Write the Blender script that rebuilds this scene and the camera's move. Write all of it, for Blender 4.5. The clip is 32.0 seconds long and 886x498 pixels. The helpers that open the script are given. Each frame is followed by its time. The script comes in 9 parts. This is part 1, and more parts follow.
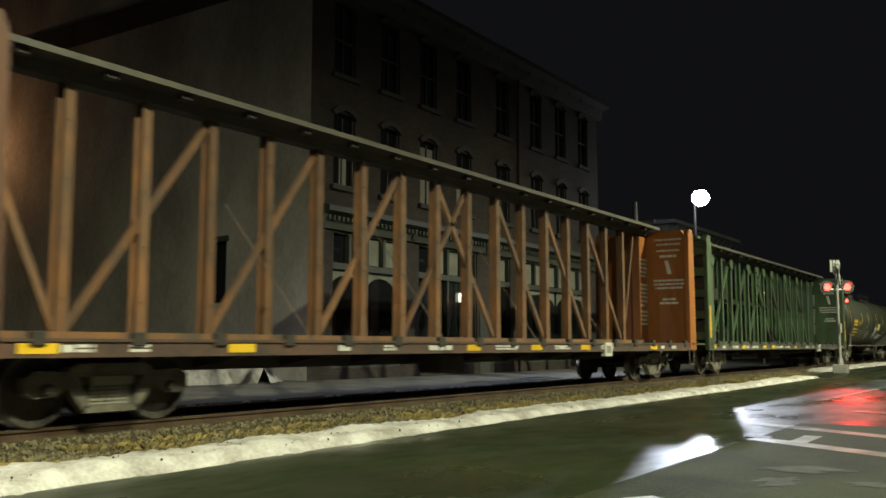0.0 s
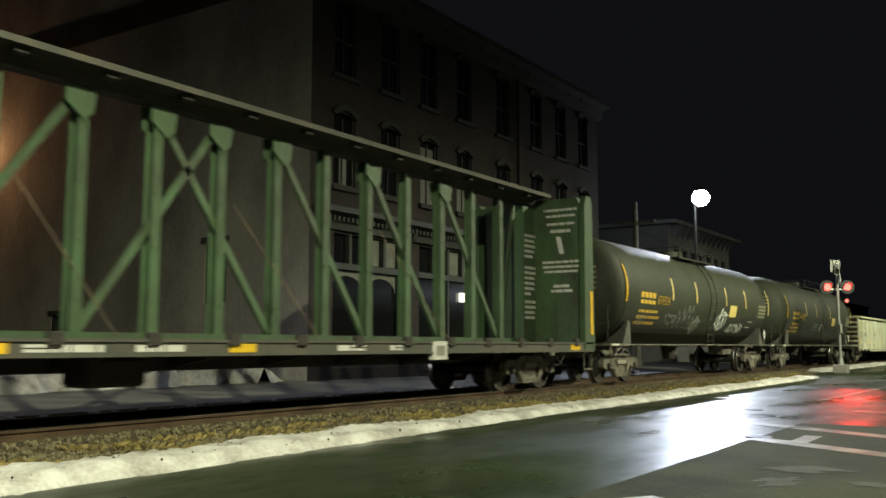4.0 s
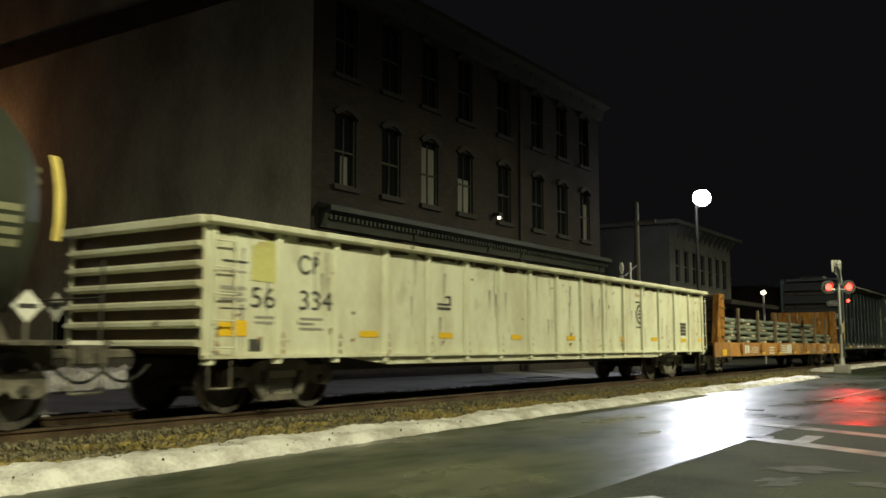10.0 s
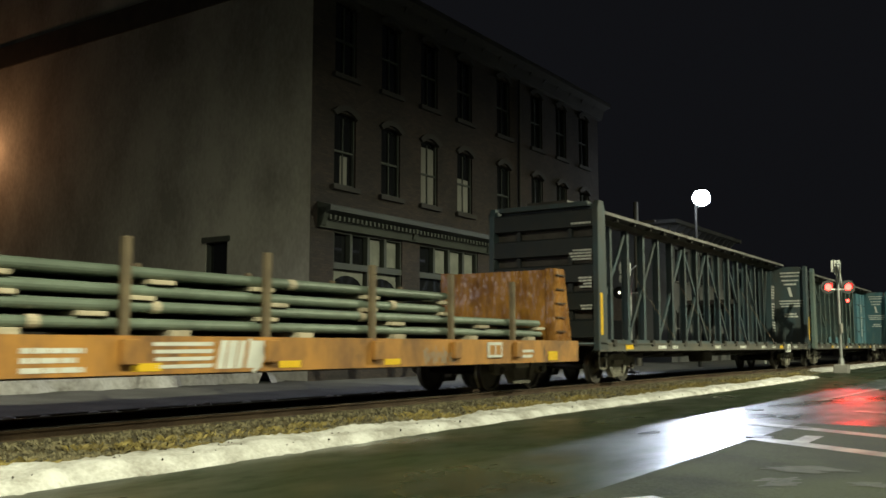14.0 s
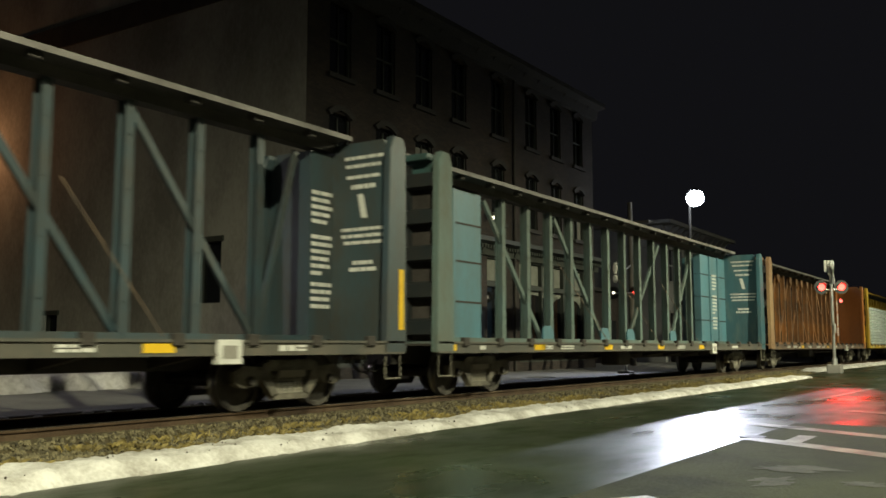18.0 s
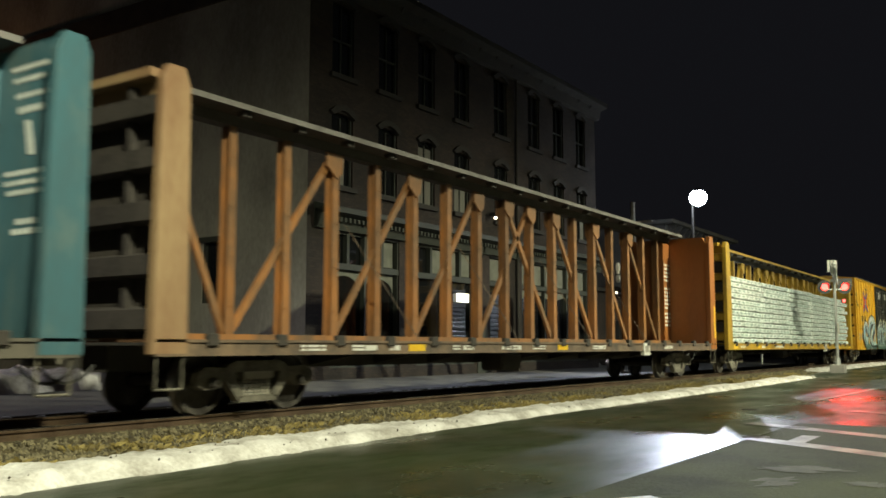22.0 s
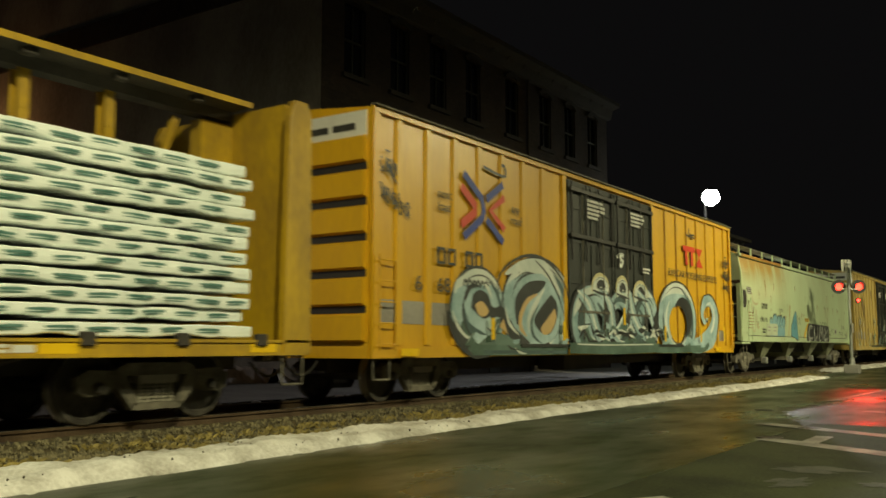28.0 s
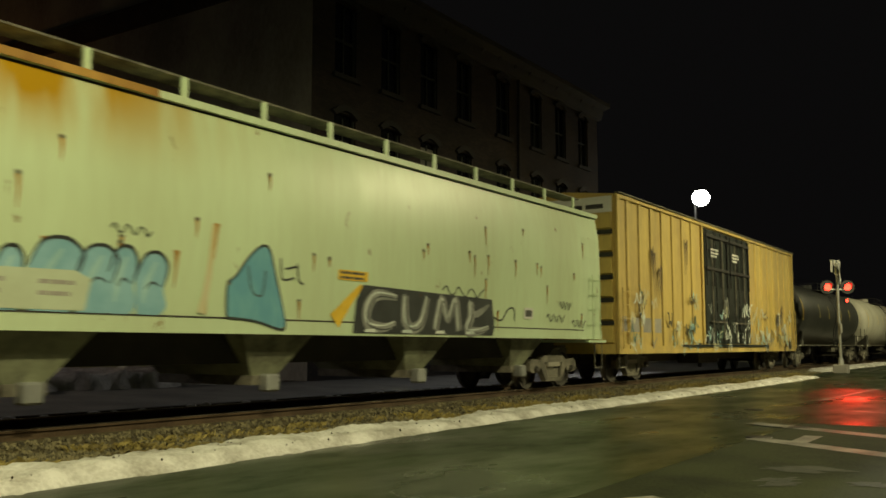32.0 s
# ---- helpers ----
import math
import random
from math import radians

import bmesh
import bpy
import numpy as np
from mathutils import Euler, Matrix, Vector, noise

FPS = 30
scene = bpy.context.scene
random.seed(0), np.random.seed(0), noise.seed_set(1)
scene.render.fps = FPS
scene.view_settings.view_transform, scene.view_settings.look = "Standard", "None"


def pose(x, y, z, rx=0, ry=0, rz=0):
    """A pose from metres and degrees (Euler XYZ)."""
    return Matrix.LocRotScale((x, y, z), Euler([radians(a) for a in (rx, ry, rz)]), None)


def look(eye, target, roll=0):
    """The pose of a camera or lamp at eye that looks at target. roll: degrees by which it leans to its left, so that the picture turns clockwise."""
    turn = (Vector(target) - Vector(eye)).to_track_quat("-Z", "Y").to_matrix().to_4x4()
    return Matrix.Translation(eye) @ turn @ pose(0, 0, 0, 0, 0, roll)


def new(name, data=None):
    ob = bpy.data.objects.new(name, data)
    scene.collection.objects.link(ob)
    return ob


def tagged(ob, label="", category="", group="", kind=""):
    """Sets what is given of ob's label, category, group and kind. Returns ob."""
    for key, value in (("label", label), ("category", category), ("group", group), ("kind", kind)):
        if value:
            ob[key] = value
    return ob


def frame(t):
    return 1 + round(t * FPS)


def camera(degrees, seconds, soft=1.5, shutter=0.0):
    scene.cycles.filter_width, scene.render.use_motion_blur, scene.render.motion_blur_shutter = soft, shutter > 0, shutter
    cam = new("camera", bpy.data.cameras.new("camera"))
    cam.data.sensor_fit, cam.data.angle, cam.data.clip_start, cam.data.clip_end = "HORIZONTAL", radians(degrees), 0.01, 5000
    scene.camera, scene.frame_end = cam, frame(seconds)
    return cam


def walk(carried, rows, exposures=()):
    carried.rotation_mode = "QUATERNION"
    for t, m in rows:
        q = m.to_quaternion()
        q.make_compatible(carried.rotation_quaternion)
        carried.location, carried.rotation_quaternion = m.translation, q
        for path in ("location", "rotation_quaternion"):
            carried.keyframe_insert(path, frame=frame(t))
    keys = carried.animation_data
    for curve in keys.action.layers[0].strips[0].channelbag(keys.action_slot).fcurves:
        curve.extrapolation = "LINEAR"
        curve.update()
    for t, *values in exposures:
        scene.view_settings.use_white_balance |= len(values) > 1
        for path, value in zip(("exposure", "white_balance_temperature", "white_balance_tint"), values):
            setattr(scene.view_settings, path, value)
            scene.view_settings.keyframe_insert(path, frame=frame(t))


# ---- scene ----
import collections

cam = camera(52.0, 32.0, soft=1.6, shutter=0.38)
HEADING, TILT, EYE_Z = -56.22, 6.11, 1.20
# slow swing of the hand-held camera: seconds, degrees to the left, degrees of lean
SWING = [
    (0.0, 0.00), (0.5, 0.07), (1.0, 0.30), (1.5, 0.27), (2.0, 0.07), (2.5, 0.02), (3.0, 0.00), (3.5, 0.03),
    (5.5, -0.11), (6.5, -0.17), (7.5, -0.25), (8.0, -0.23), (8.5, -0.18), (9.0, -0.10), (9.5, 0.02), (10.0, 0.08),
    (10.5, 0.09), (11.5, 0.06), (12.5, 0.02), (13.5, 0.00), (14.0, 0.05), (14.5, 0.12), (15.0, 0.20), (15.5, 0.34),
    (17.5, -0.31), (18.0, -0.31), (18.5, -0.28), (19.0, -0.17), (19.5, 0.00), (20.0, 0.01), (21.0, -0.05), (22.0, -0.14),
    (23.0, -0.17), (24.0, -0.18), (25.5, -0.16), (27.5, 0.36), (28.0, 0.61), (28.5, 0.70), (29.0, 0.38), (29.5, 0.18),
    (30.0, 0.02), (31.0, 0.00), (32.0, 0.02),
]
walk(cam, [(t, pose(0, 0, EYE_Z, 90 + TILT, 0, HEADING + a)) for t, a in SWING],
     exposures=[(0.0, 0.17, 6200, 6), (3.5, 0.14, 6100, 6), (6.0, 0.02, 6100, 7), (9.0, 0.12, 6100, 6), (10.0, -0.2, 6600, 6), (11.0, -0.48, 6900, 5), (12.0, -0.36, 6900, 5), (12.6, -0.04, 6600, 6), (13.0, 0.24, 6400, 6),
                (14.5, 0.22, 6000, 6), (18.0, 0.18, 6300, 9), (21.0, 0.28, 6150, 9), (24.0, 0.38, 6000, 7), (25.0, -0.17, 5850, 3), (27.5, -0.44, 7100, 3), (29.5, -0.66, 7700, 3), (32.0, -0.64, 7650, 2)])

# ------------------------------------------------------------------ light
world = bpy.data.worlds.new("night")
scene.world = world
world.use_nodes = True
world.node_tree.nodes["Background"].inputs[0].default_value = (0.0047, 0.0046, 0.0054, 1)
world.node_tree.nodes["Background"].inputs[1].default_value = 1.0


def lamp(name, where, power, colour, radius=0.25, aim=None, cone=0, blend=0.6):
    data = bpy.data.lights.new(name, "SPOT" if aim else "POINT")
    data.energy, data.color, data.shadow_soft_size = power, colour, radius
    ob = new(name, data)
    ob.location = where
    if aim:
        data.spot_size, data.spot_blend = radians(cone), blend
        ob.matrix_world = look(where, aim)
    return ob


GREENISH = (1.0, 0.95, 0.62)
# hooded street lamps assumed over the near kerb, out of view, to light the train's sides; they throw their light down
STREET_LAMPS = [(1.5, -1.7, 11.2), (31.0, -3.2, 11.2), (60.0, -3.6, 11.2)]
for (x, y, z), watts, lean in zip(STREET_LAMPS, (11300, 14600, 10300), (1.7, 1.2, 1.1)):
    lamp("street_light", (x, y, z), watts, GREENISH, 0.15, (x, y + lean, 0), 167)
FAR_LAMP = (44.6, 14.3, 8.6)
lamp("far_street_light", (FAR_LAMP[0] - 0.45, FAR_LAMP[1] - 0.22, FAR_LAMP[2] - 0.12), 10500, (0.86, 0.88, 1.0), 0.08, (22, 3, 0), 74)
# unseen lamp assumed beside the wall, added to brighten the snow heap
YARD_LAMP = (6.0, 24.5, 5.2)
lamp("yard_light", YARD_LAMP, 850, (1.0, 0.90, 0.92), 0.12, (9.5, 19.5, 0), 95)
WALL_LAMP = (17.3, 33.4, 8.5)
lamp("wall_light", WALL_LAMP, 135, (1.0, 0.47, 0.20), 0.15)

# ------------------------------------------------------------------ materials


def mat(name, col, rough=0.6, metal=0.0, other=None, big=0.8, fine=18.0, mix=0.4, bump=0.1, streak=1.0, vary=0.0, glow=0.0):
    """Two colours mixed by a broad and a fine noise in the thing's own space; streak below 1 draws the pattern out upright."""
    m = bpy.data.materials.new(name)
    m.use_nodes = True
    nt = m.node_tree
    bsdf = nt.nodes["Principled BSDF"]
    link = nt.links.new
    other = other or tuple(c * 0.55 for c in col)
    at = nt.nodes.new("ShaderNodeTexCoord")
    mp = nt.nodes.new("ShaderNodeMapping")
    mp.inputs["Scale"].default_value = (1, 1, streak)
    link(at.outputs["Object"], mp.inputs["Vector"])
    n1, n2 = nt.nodes.new("ShaderNodeTexNoise"), nt.nodes.new("ShaderNodeTexNoise")
    n1.inputs["Scale"].default_value, n2.inputs["Scale"].default_value = big, fine
    n1.inputs["Detail"].default_value, n2.inputs["Detail"].default_value = 6, 4
    for n in (n1, n2):
        link(mp.outputs[0], n.inputs["Vector"])
    ad = nt.nodes.new("ShaderNodeMath")
    ad.operation = "MULTIPLY_ADD"
    ad.inputs[1].default_value = 0.35
    link(n2.outputs["Fac"], ad.inputs[0])
    link(n1.outputs["Fac"], ad.inputs[2])
    ramp = nt.nodes.new("ShaderNodeMapRange")
    ramp.inputs["From Min"].default_value, ramp.inputs["From Max"].default_value = 0.52, 0.86
    ramp.inputs["To Max"].default_value = min(1.0, mix * 2)
    link(ad.outputs[0], ramp.inputs["Value"])
    mx = nt.nodes.new("ShaderNodeMix")
    mx.data_type = "RGBA"
    mx.inputs[6].default_value, mx.inputs[7].default_value = (*col, 1), (*other, 1)
    link(ramp.outputs[0], mx.inputs[0])
    out = mx.outputs[2]
    if vary:
        info = nt.nodes.new("ShaderNodeObjectInfo")
        hsv = nt.nodes.new("ShaderNodeHueSaturation")
        rg = nt.nodes.new("ShaderNodeMapRange")
        rg.inputs["To Min"].default_value, rg.inputs["To Max"].default_value = 1 - vary, 1 + vary
        link(info.outputs["Random"], rg.inputs["Value"])
        link(rg.outputs[0], hsv.inputs["Value"])
        link(out, hsv.inputs["Color"])
        out = hsv.outputs[0]
    link(out, bsdf.inputs["Base Color"])
    bsdf.inputs["Metallic"].default_value = metal
    rr = nt.nodes.new("ShaderNodeMapRange")
    rr.inputs["To Min"].default_value, rr.inputs["To Max"].default_value = max(0.03, rough - 0.12), min(1, rough + 0.12)
    link(n2.outputs["Fac"], rr.inputs["Value"])
    link(rr.outputs[0], bsdf.inputs["Roughness"])
    if bump:
        bp = nt.nodes.new("ShaderNodeBump")
        bp.inputs["Strength"].default_value, bp.inputs["Distance"].default_value = bump, 0.02
        link(n2.outputs["Fac"], bp.inputs["Height"])
        link(bp.outputs[0], bsdf.inputs["Normal"])
    if glow:
        bsdf.inputs["Emission Color"].default_value = (*col, 1)
        bsdf.inputs["Emission Strength"].default_value = glow
    return m


def worn(m, chip, scale=3.0, level=0.62, soft=0.05, stretch=(1, 1, 1), amount=0.85):
    """Chips, dings and stains of another colour, where a noise passes a level."""
    nt = m.node_tree
    link = nt.links.new
    bsdf = nt.nodes["Principled BSDF"]
    was = bsdf.inputs["Base Color"].links[0].from_socket
    at, mp, no = nt.nodes.new("ShaderNodeTexCoord"), nt.nodes.new("ShaderNodeMapping"), nt.nodes.new("ShaderNodeTexNoise")
    mp.inputs["Scale"].default_value = stretch
    link(at.outputs["Object"], mp.inputs["Vector"])
    link(mp.outputs[0], no.inputs["Vector"])
    no.inputs["Scale"].default_value, no.inputs["Detail"].default_value, no.inputs["Roughness"].default_value = scale, 8, 0.62
    g = nt.nodes.new("ShaderNodeMapRange")
    for k, v in (("From Min", level), ("From Max", level + soft), ("To Min", 0.0), ("To Max", amount)):
        g.inputs[k].default_value = v
    link(no.outputs["Fac"], g.inputs["Value"])
    mx = nt.nodes.new("ShaderNodeMix")
    mx.data_type = "RGBA"
    mx.inputs[7].default_value = (*chip, 1)
    link(g.outputs[0], mx.inputs[0])
    link(was, mx.inputs[6])
    link(mx.outputs[2], bsdf.inputs["Base Color"])
    return m


def dented(m, scale, stretch, depth):
    """Broad dents that break up the gloss, in place of the fine relief."""
    nt = m.node_tree
    link = nt.links.new
    at, mp, no, bp = (nt.nodes.new("ShaderNode" + k) for k in ("TexCoord", "Mapping", "TexNoise", "Bump"))
    mp.inputs["Scale"].default_value = stretch
    link(at.outputs["Object"], mp.inputs["Vector"])
    link(mp.outputs[0], no.inputs["Vector"])
    no.inputs["Scale"].default_value, no.inputs["Detail"].default_value = scale, 3
    bp.inputs["Strength"].default_value, bp.inputs["Distance"].default_value = 1.0, depth
    link(no.outputs["Fac"], bp.inputs["Height"])
    link(bp.outputs[0], nt.nodes["Principled BSDF"].inputs["Normal"])
    return m


def glass(name, tint, rough=0.05):
    m = bpy.data.materials.new(name)
    m.use_nodes = True
    b = m.node_tree.nodes["Principled BSDF"]
    b.inputs["Base Color"].default_value = (*tint, 1)
    b.inputs["Roughness"].default_value = rough
    b.inputs["Specular IOR Level"].default_value = 0.6
    return m


def wet_asphalt():
    """Dark asphalt with a film of water: smooth pools between rough, drier patches, with tyre-worn streaks along x."""
    m = mat("wet_asphalt", (0.024, 0.034, 0.013), 0.35, 0, (0.012, 0.018, 0.007), 0.35, 30, 0.5, 0.0)
    nt = m.node_tree
    bsdf = nt.nodes["Principled BSDF"]
    link = nt.links.new
    at = nt.nodes.new("ShaderNodeTexCoord")
    mp = nt.nodes.new("ShaderNodeMapping")
    mp.inputs["Scale"].default_value = (0.22, 0.50, 1)
    link(at.outputs["Object"], mp.inputs["Vector"])
    pool = nt.nodes.new("ShaderNodeTexNoise")
    pool.inputs["Scale"].default_value, pool.inputs["Detail"].default_value = 1.6, 5
    link(mp.outputs[0], pool.inputs["Vector"])
    rg = nt.nodes.new("ShaderNodeMapRange")
    for k, v in (("From Min", 0.36), ("From Max", 0.66), ("To Min", 0.26), ("To Max", 0.54)):
        rg.inputs[k].default_value = v
    link(pool.outputs["Fac"], rg.inputs["Value"])
    link(rg.outputs[0], bsdf.inputs["Roughness"])
    film = nt.nodes.new("ShaderNodeTexNoise")
    film.inputs["Scale"].default_value, film.inputs["Detail"].default_value = 5.0, 7
    film.inputs["Roughness"].default_value = 0.65
    link(mp.outputs[0], film.inputs["Vector"])
    sp = nt.nodes.new("ShaderNodeMapRange")
    for k, v in (("From Min", 0.38), ("From Max", 0.60), ("To Min", 0.10), ("To Max", 0.62)):
        sp.inputs[k].default_value = v
    link(film.outputs["Fac"], sp.inputs["Value"])
    link(sp.outputs[0], bsdf.inputs["Specular IOR Level"])
    grain = nt.nodes.new("ShaderNodeTexNoise")
    grain.inputs["Scale"].default_value, grain.inputs["Detail"].default_value = 70, 3
    link(at.outputs["Object"], grain.inputs["Vector"])
    bp = nt.nodes.new("ShaderNodeBump")
    bp.inputs["Strength"].default_value, bp.inputs["Distance"].default_value = 0.22, 0.006
    link(grain.outputs["Fac"], bp.inputs["Height"])
    link(bp.outputs[0], bsdf.inputs["Normal"])
    return m


def rust_washed():
    """The hopper's paint with soft rust runs below the eave of one end, drawn out downwards."""
    m = mat("rust_washed_hopper", (0.57, 0.70, 0.46), 0.36, 0, (0.49, 0.57, 0.36), 0.5, 10, 0.45, 0.06, streak=0.15)
    nt = m.node_tree
    link = nt.links.new
    at, cut, mp = nt.nodes.new("ShaderNodeTexCoord"), nt.nodes.new("ShaderNodeSeparateXYZ"), nt.nodes.new("ShaderNodeMapping")
    mp.inputs["Scale"].default_value = (1.7, 1, 0.16)
    link(at.outputs["Object"], cut.inputs[0])
    link(at.outputs["Object"], mp.inputs["Vector"])
    run = nt.nodes.new("ShaderNodeTexNoise")
    run.inputs["Scale"].default_value, run.inputs["Detail"].default_value = 1.0, 7
    link(mp.outputs[0], run.inputs["Vector"])

    def ramp(socket, a, b, lo, hi):
        g = nt.nodes.new("ShaderNodeMapRange")
        g.interpolation_type = "SMOOTHSTEP"
        for k, v in (("From Min", a), ("From Max", b), ("To Min", lo), ("To Max", hi)):
            g.inputs[k].default_value = v
        link(socket, g.inputs["Value"])
        return g.outputs[0]

    def times(a, b):
        g = nt.nodes.new("ShaderNodeMath")
        g.operation = "MULTIPLY"
        link(a, g.inputs[0])
        link(b, g.inputs[1])
        return g.outputs[0]
    high = ramp(cut.outputs["Z"], 3.0, 4.2, 0.0, 1.3)
    near = ramp(cut.outputs["X"], 3.6, 8.0, 1.0, 0.06)
    mask = times(times(ramp(run.outputs["Fac"], 0.34, 0.62, 0.0, 1.0), high), times(near, ramp(cut.outputs["X"], 0.03, 0.20, 0.0, 1.0)))
    bsdf = nt.nodes["Principled BSDF"]
    was = bsdf.inputs["Base Color"].links[0].from_socket
    mx = nt.nodes.new("ShaderNodeMix")
    mx.data_type = "RGBA"
    mx.inputs[7].default_value = (0.40, 0.225, 0.012, 1)
    link(mask, mx.inputs[0])
    link(was, mx.inputs[6])
    link(mx.outputs[2], bsdf.inputs["Base Color"])
    return m


def brick_front():
    """Old dark brick in running courses, for walls along x."""
    m = mat("old_brick", (0.058, 0.043, 0.036), 0.85, 0, (0.030, 0.025, 0.022), 0.8, 20, 0.5, 0.0)
    nt = m.node_tree
    link = nt.links.new
    at, cut, join = nt.nodes.new("ShaderNodeTexCoord"), nt.nodes.new("ShaderNodeSeparateXYZ"), nt.nodes.new("ShaderNodeCombineXYZ")
    link(at.outputs["Object"], cut.inputs[0])
    link(cut.outputs["X"], join.inputs["X"])
    link(cut.outputs["Z"], join.inputs["Y"])
    br = nt.nodes.new("ShaderNodeTexBrick")
    for k, v in (("Scale", 1.0), ("Brick Width", 0.22), ("Row Height", 0.075), ("Mortar Size", 0.008), ("Mortar Smooth", 0.3)):
        br.inputs[k].default_value = v
    br.inputs["Color1"].default_value, br.inputs["Color2"].default_value, br.inputs["Mortar"].default_value = (1, 0.92, 0.85, 1), (0.55, 0.55, 0.58, 1), (0.45, 0.46, 0.46, 1)
    link(join.outputs[0], br.inputs["Vector"])
    bsdf = nt.nodes["Principled BSDF"]
    was = bsdf.inputs["Base Color"].links[0].from_socket
    mx = nt.nodes.new("ShaderNodeMix")
    mx.data_type, mx.blend_type = "RGBA", "MULTIPLY"
    mx.inputs[0].default_value = 1.0
    link(was, mx.inputs[6])
    link(br.outputs["Color"], mx.inputs[7])
    link(mx.outputs[2], bsdf.inputs["Base Color"])
    bp = nt.nodes.new("ShaderNodeBump")
    bp.inputs["Strength"].default_value, bp.inputs["Distance"].default_value, bp.invert = 0.7, 0.012, True
    link(br.outputs["Fac"], bp.inputs["Height"])
    link(bp.outputs[0], bsdf.inputs["Normal"])
    return m


M_ROAD = wet_asphalt()
M_APRON = mat("rough_damp_asphalt", (0.033, 0.039, 0.017), 0.85, 0, (0.013, 0.016, 0.007), 0.9, 28, 0.5, 0.35)
M_APRON.node_tree.nodes["Principled BSDF"].inputs["Specular IOR Level"].default_value = 0.16
M_WORNLINE = mat("worn_road_paint", (0.050, 0.051, 0.040), 0.85, 0, (0.022, 0.025, 0.018), 5, 30, 0.5, 0.2)
M_DEADGRASS = mat("dead_grass", (0.34, 0.27, 0.085), 0.8, 0, (0.16, 0.125, 0.045), 3, 20, 0.5, 0.0)
M_SNOW = mat("old_snow", (0.72, 0.71, 0.69), 0.65, 0, (0.34, 0.32, 0.29), 2.6, 24, 0.5, 0.95)
M_DIRTY_SNOW = mat("dirty_snow", (0.62, 0.60, 0.60), 0.8, 0, (0.22, 0.20, 0.19), 1.1, 9, 0.5, 0.6)
M_BALLAST = mat("ballast_bed", (0.105, 0.080, 0.034), 0.9, 0, (0.040, 0.032, 0.016), 2.0, 40, 0.5, 0.8)
M_STONE = mat("ballast_stone", (0.22, 0.19, 0.105), 0.85, 0, (0.035, 0.030, 0.018), 9, 25, 0.5, 0.3)
M_RAIL = mat("rail_steel", (0.16, 0.11, 0.07), 0.5, 0.6, (0.07, 0.045, 0.03), 1.5, 30, 0.5, 0.2)
M_RAILTOP = mat("worn_rail_head", (0.45, 0.43, 0.40), 0.25, 1.0, (0.30, 0.28, 0.25), 2, 40, 0.4, 0.05)
M_TIE = mat("creosoted_tie", (0.06, 0.045, 0.032), 0.9, 0, (0.025, 0.02, 0.016), 2, 30, 0.5, 0.5)
M_LINE = mat("road_paint", (0.30, 0.29, 0.27), 0.45, 0, (0.075, 0.075, 0.07), 2.2, 20, 0.5, 0.2)
M_CONCRETE = mat("concrete", (0.30, 0.29, 0.27), 0.8, 0, (0.17, 0.16, 0.15), 0.7, 20, 0.4, 0.3)
M_STUCCO = mat("painted_stucco_wall", (0.37, 0.36, 0.31), 0.85, 0, (0.21, 0.20, 0.175), 0.55, 9, 0.6, 0.5, streak=0.6)
M_BRICK = brick_front()
M_TRIM = mat("dark_green_trim", (0.046, 0.053, 0.043), 0.65, 0, (0.028, 0.032, 0.027), 1, 20, 0.4, 0.15)
M_PALE = mat("pale_painted_wall", (0.19, 0.19, 0.185), 0.8, 0, (0.12, 0.12, 0.118), 0.6, 12, 0.4, 0.2)
M_STONE_TRIM = mat("dark_stone_trim", (0.038, 0.034, 0.031), 0.8, 0, (0.022, 0.020, 0.018), 1, 18, 0.4, 0.25)
M_DARKGLASS = glass("dark_window_glass", (0.012, 0.013, 0.014))
M_CURTAIN = mat("pale_curtain", (0.25, 0.245, 0.22), 0.9, 0, (0.15, 0.145, 0.13), 3, 30, 0.4, 0.3, streak=0.1)
M_BLIND = mat("transom_blind", (0.23, 0.235, 0.20), 0.8, 0, (0.14, 0.145, 0.12), 3, 30, 0.4, 0.1)
M_LITROOM = mat("lit_window", (1.0, 0.93, 0.72), 0.5, glow=2.2, bump=0)
M_LAMPGLASS = mat("glowing_lamp_glass", (0.92, 0.95, 1.0), 0.4, glow=22, bump=0)
M_BULB = mat("glowing_bulb", (1.0, 0.88, 0.62), 0.4, glow=4, bump=0)
M_REDLIT = mat("lit_red_lens", (1.0, 0.03, 0.02), 0.3, glow=14, bump=0)
M_GALV = mat("galvanised_steel", (0.48, 0.49, 0.48), 0.45, 0.7, (0.33, 0.34, 0.33), 2, 25, 0.4, 0.1)
M_WHITE = mat("white_paint", (0.78, 0.78, 0.73), 0.5, 0, (0.60, 0.59, 0.54), 2, 20, 0.35, 0.1)
M_BLACK = mat("black_paint", (0.018, 0.018, 0.018), 0.5, 0, (0.035, 0.033, 0.03), 2, 20, 0.4, 0.1)
M_WOODPOLE = mat("weathered_pole_wood", (0.16, 0.15, 0.13), 0.9, 0, (0.08, 0.07, 0.06), 2, 20, 0.5, 0.4, streak=0.1)
M_BARK = mat("bark", (0.10, 0.08, 0.06), 0.9, 0, (0.05, 0.04, 0.03), 4, 30, 0.5, 0.5)
M_TWIG = mat("bare_twigs", (0.16, 0.12, 0.09), 0.9, 0, (0.09, 0.07, 0.05), 4, 30, 0.5, 0.2)
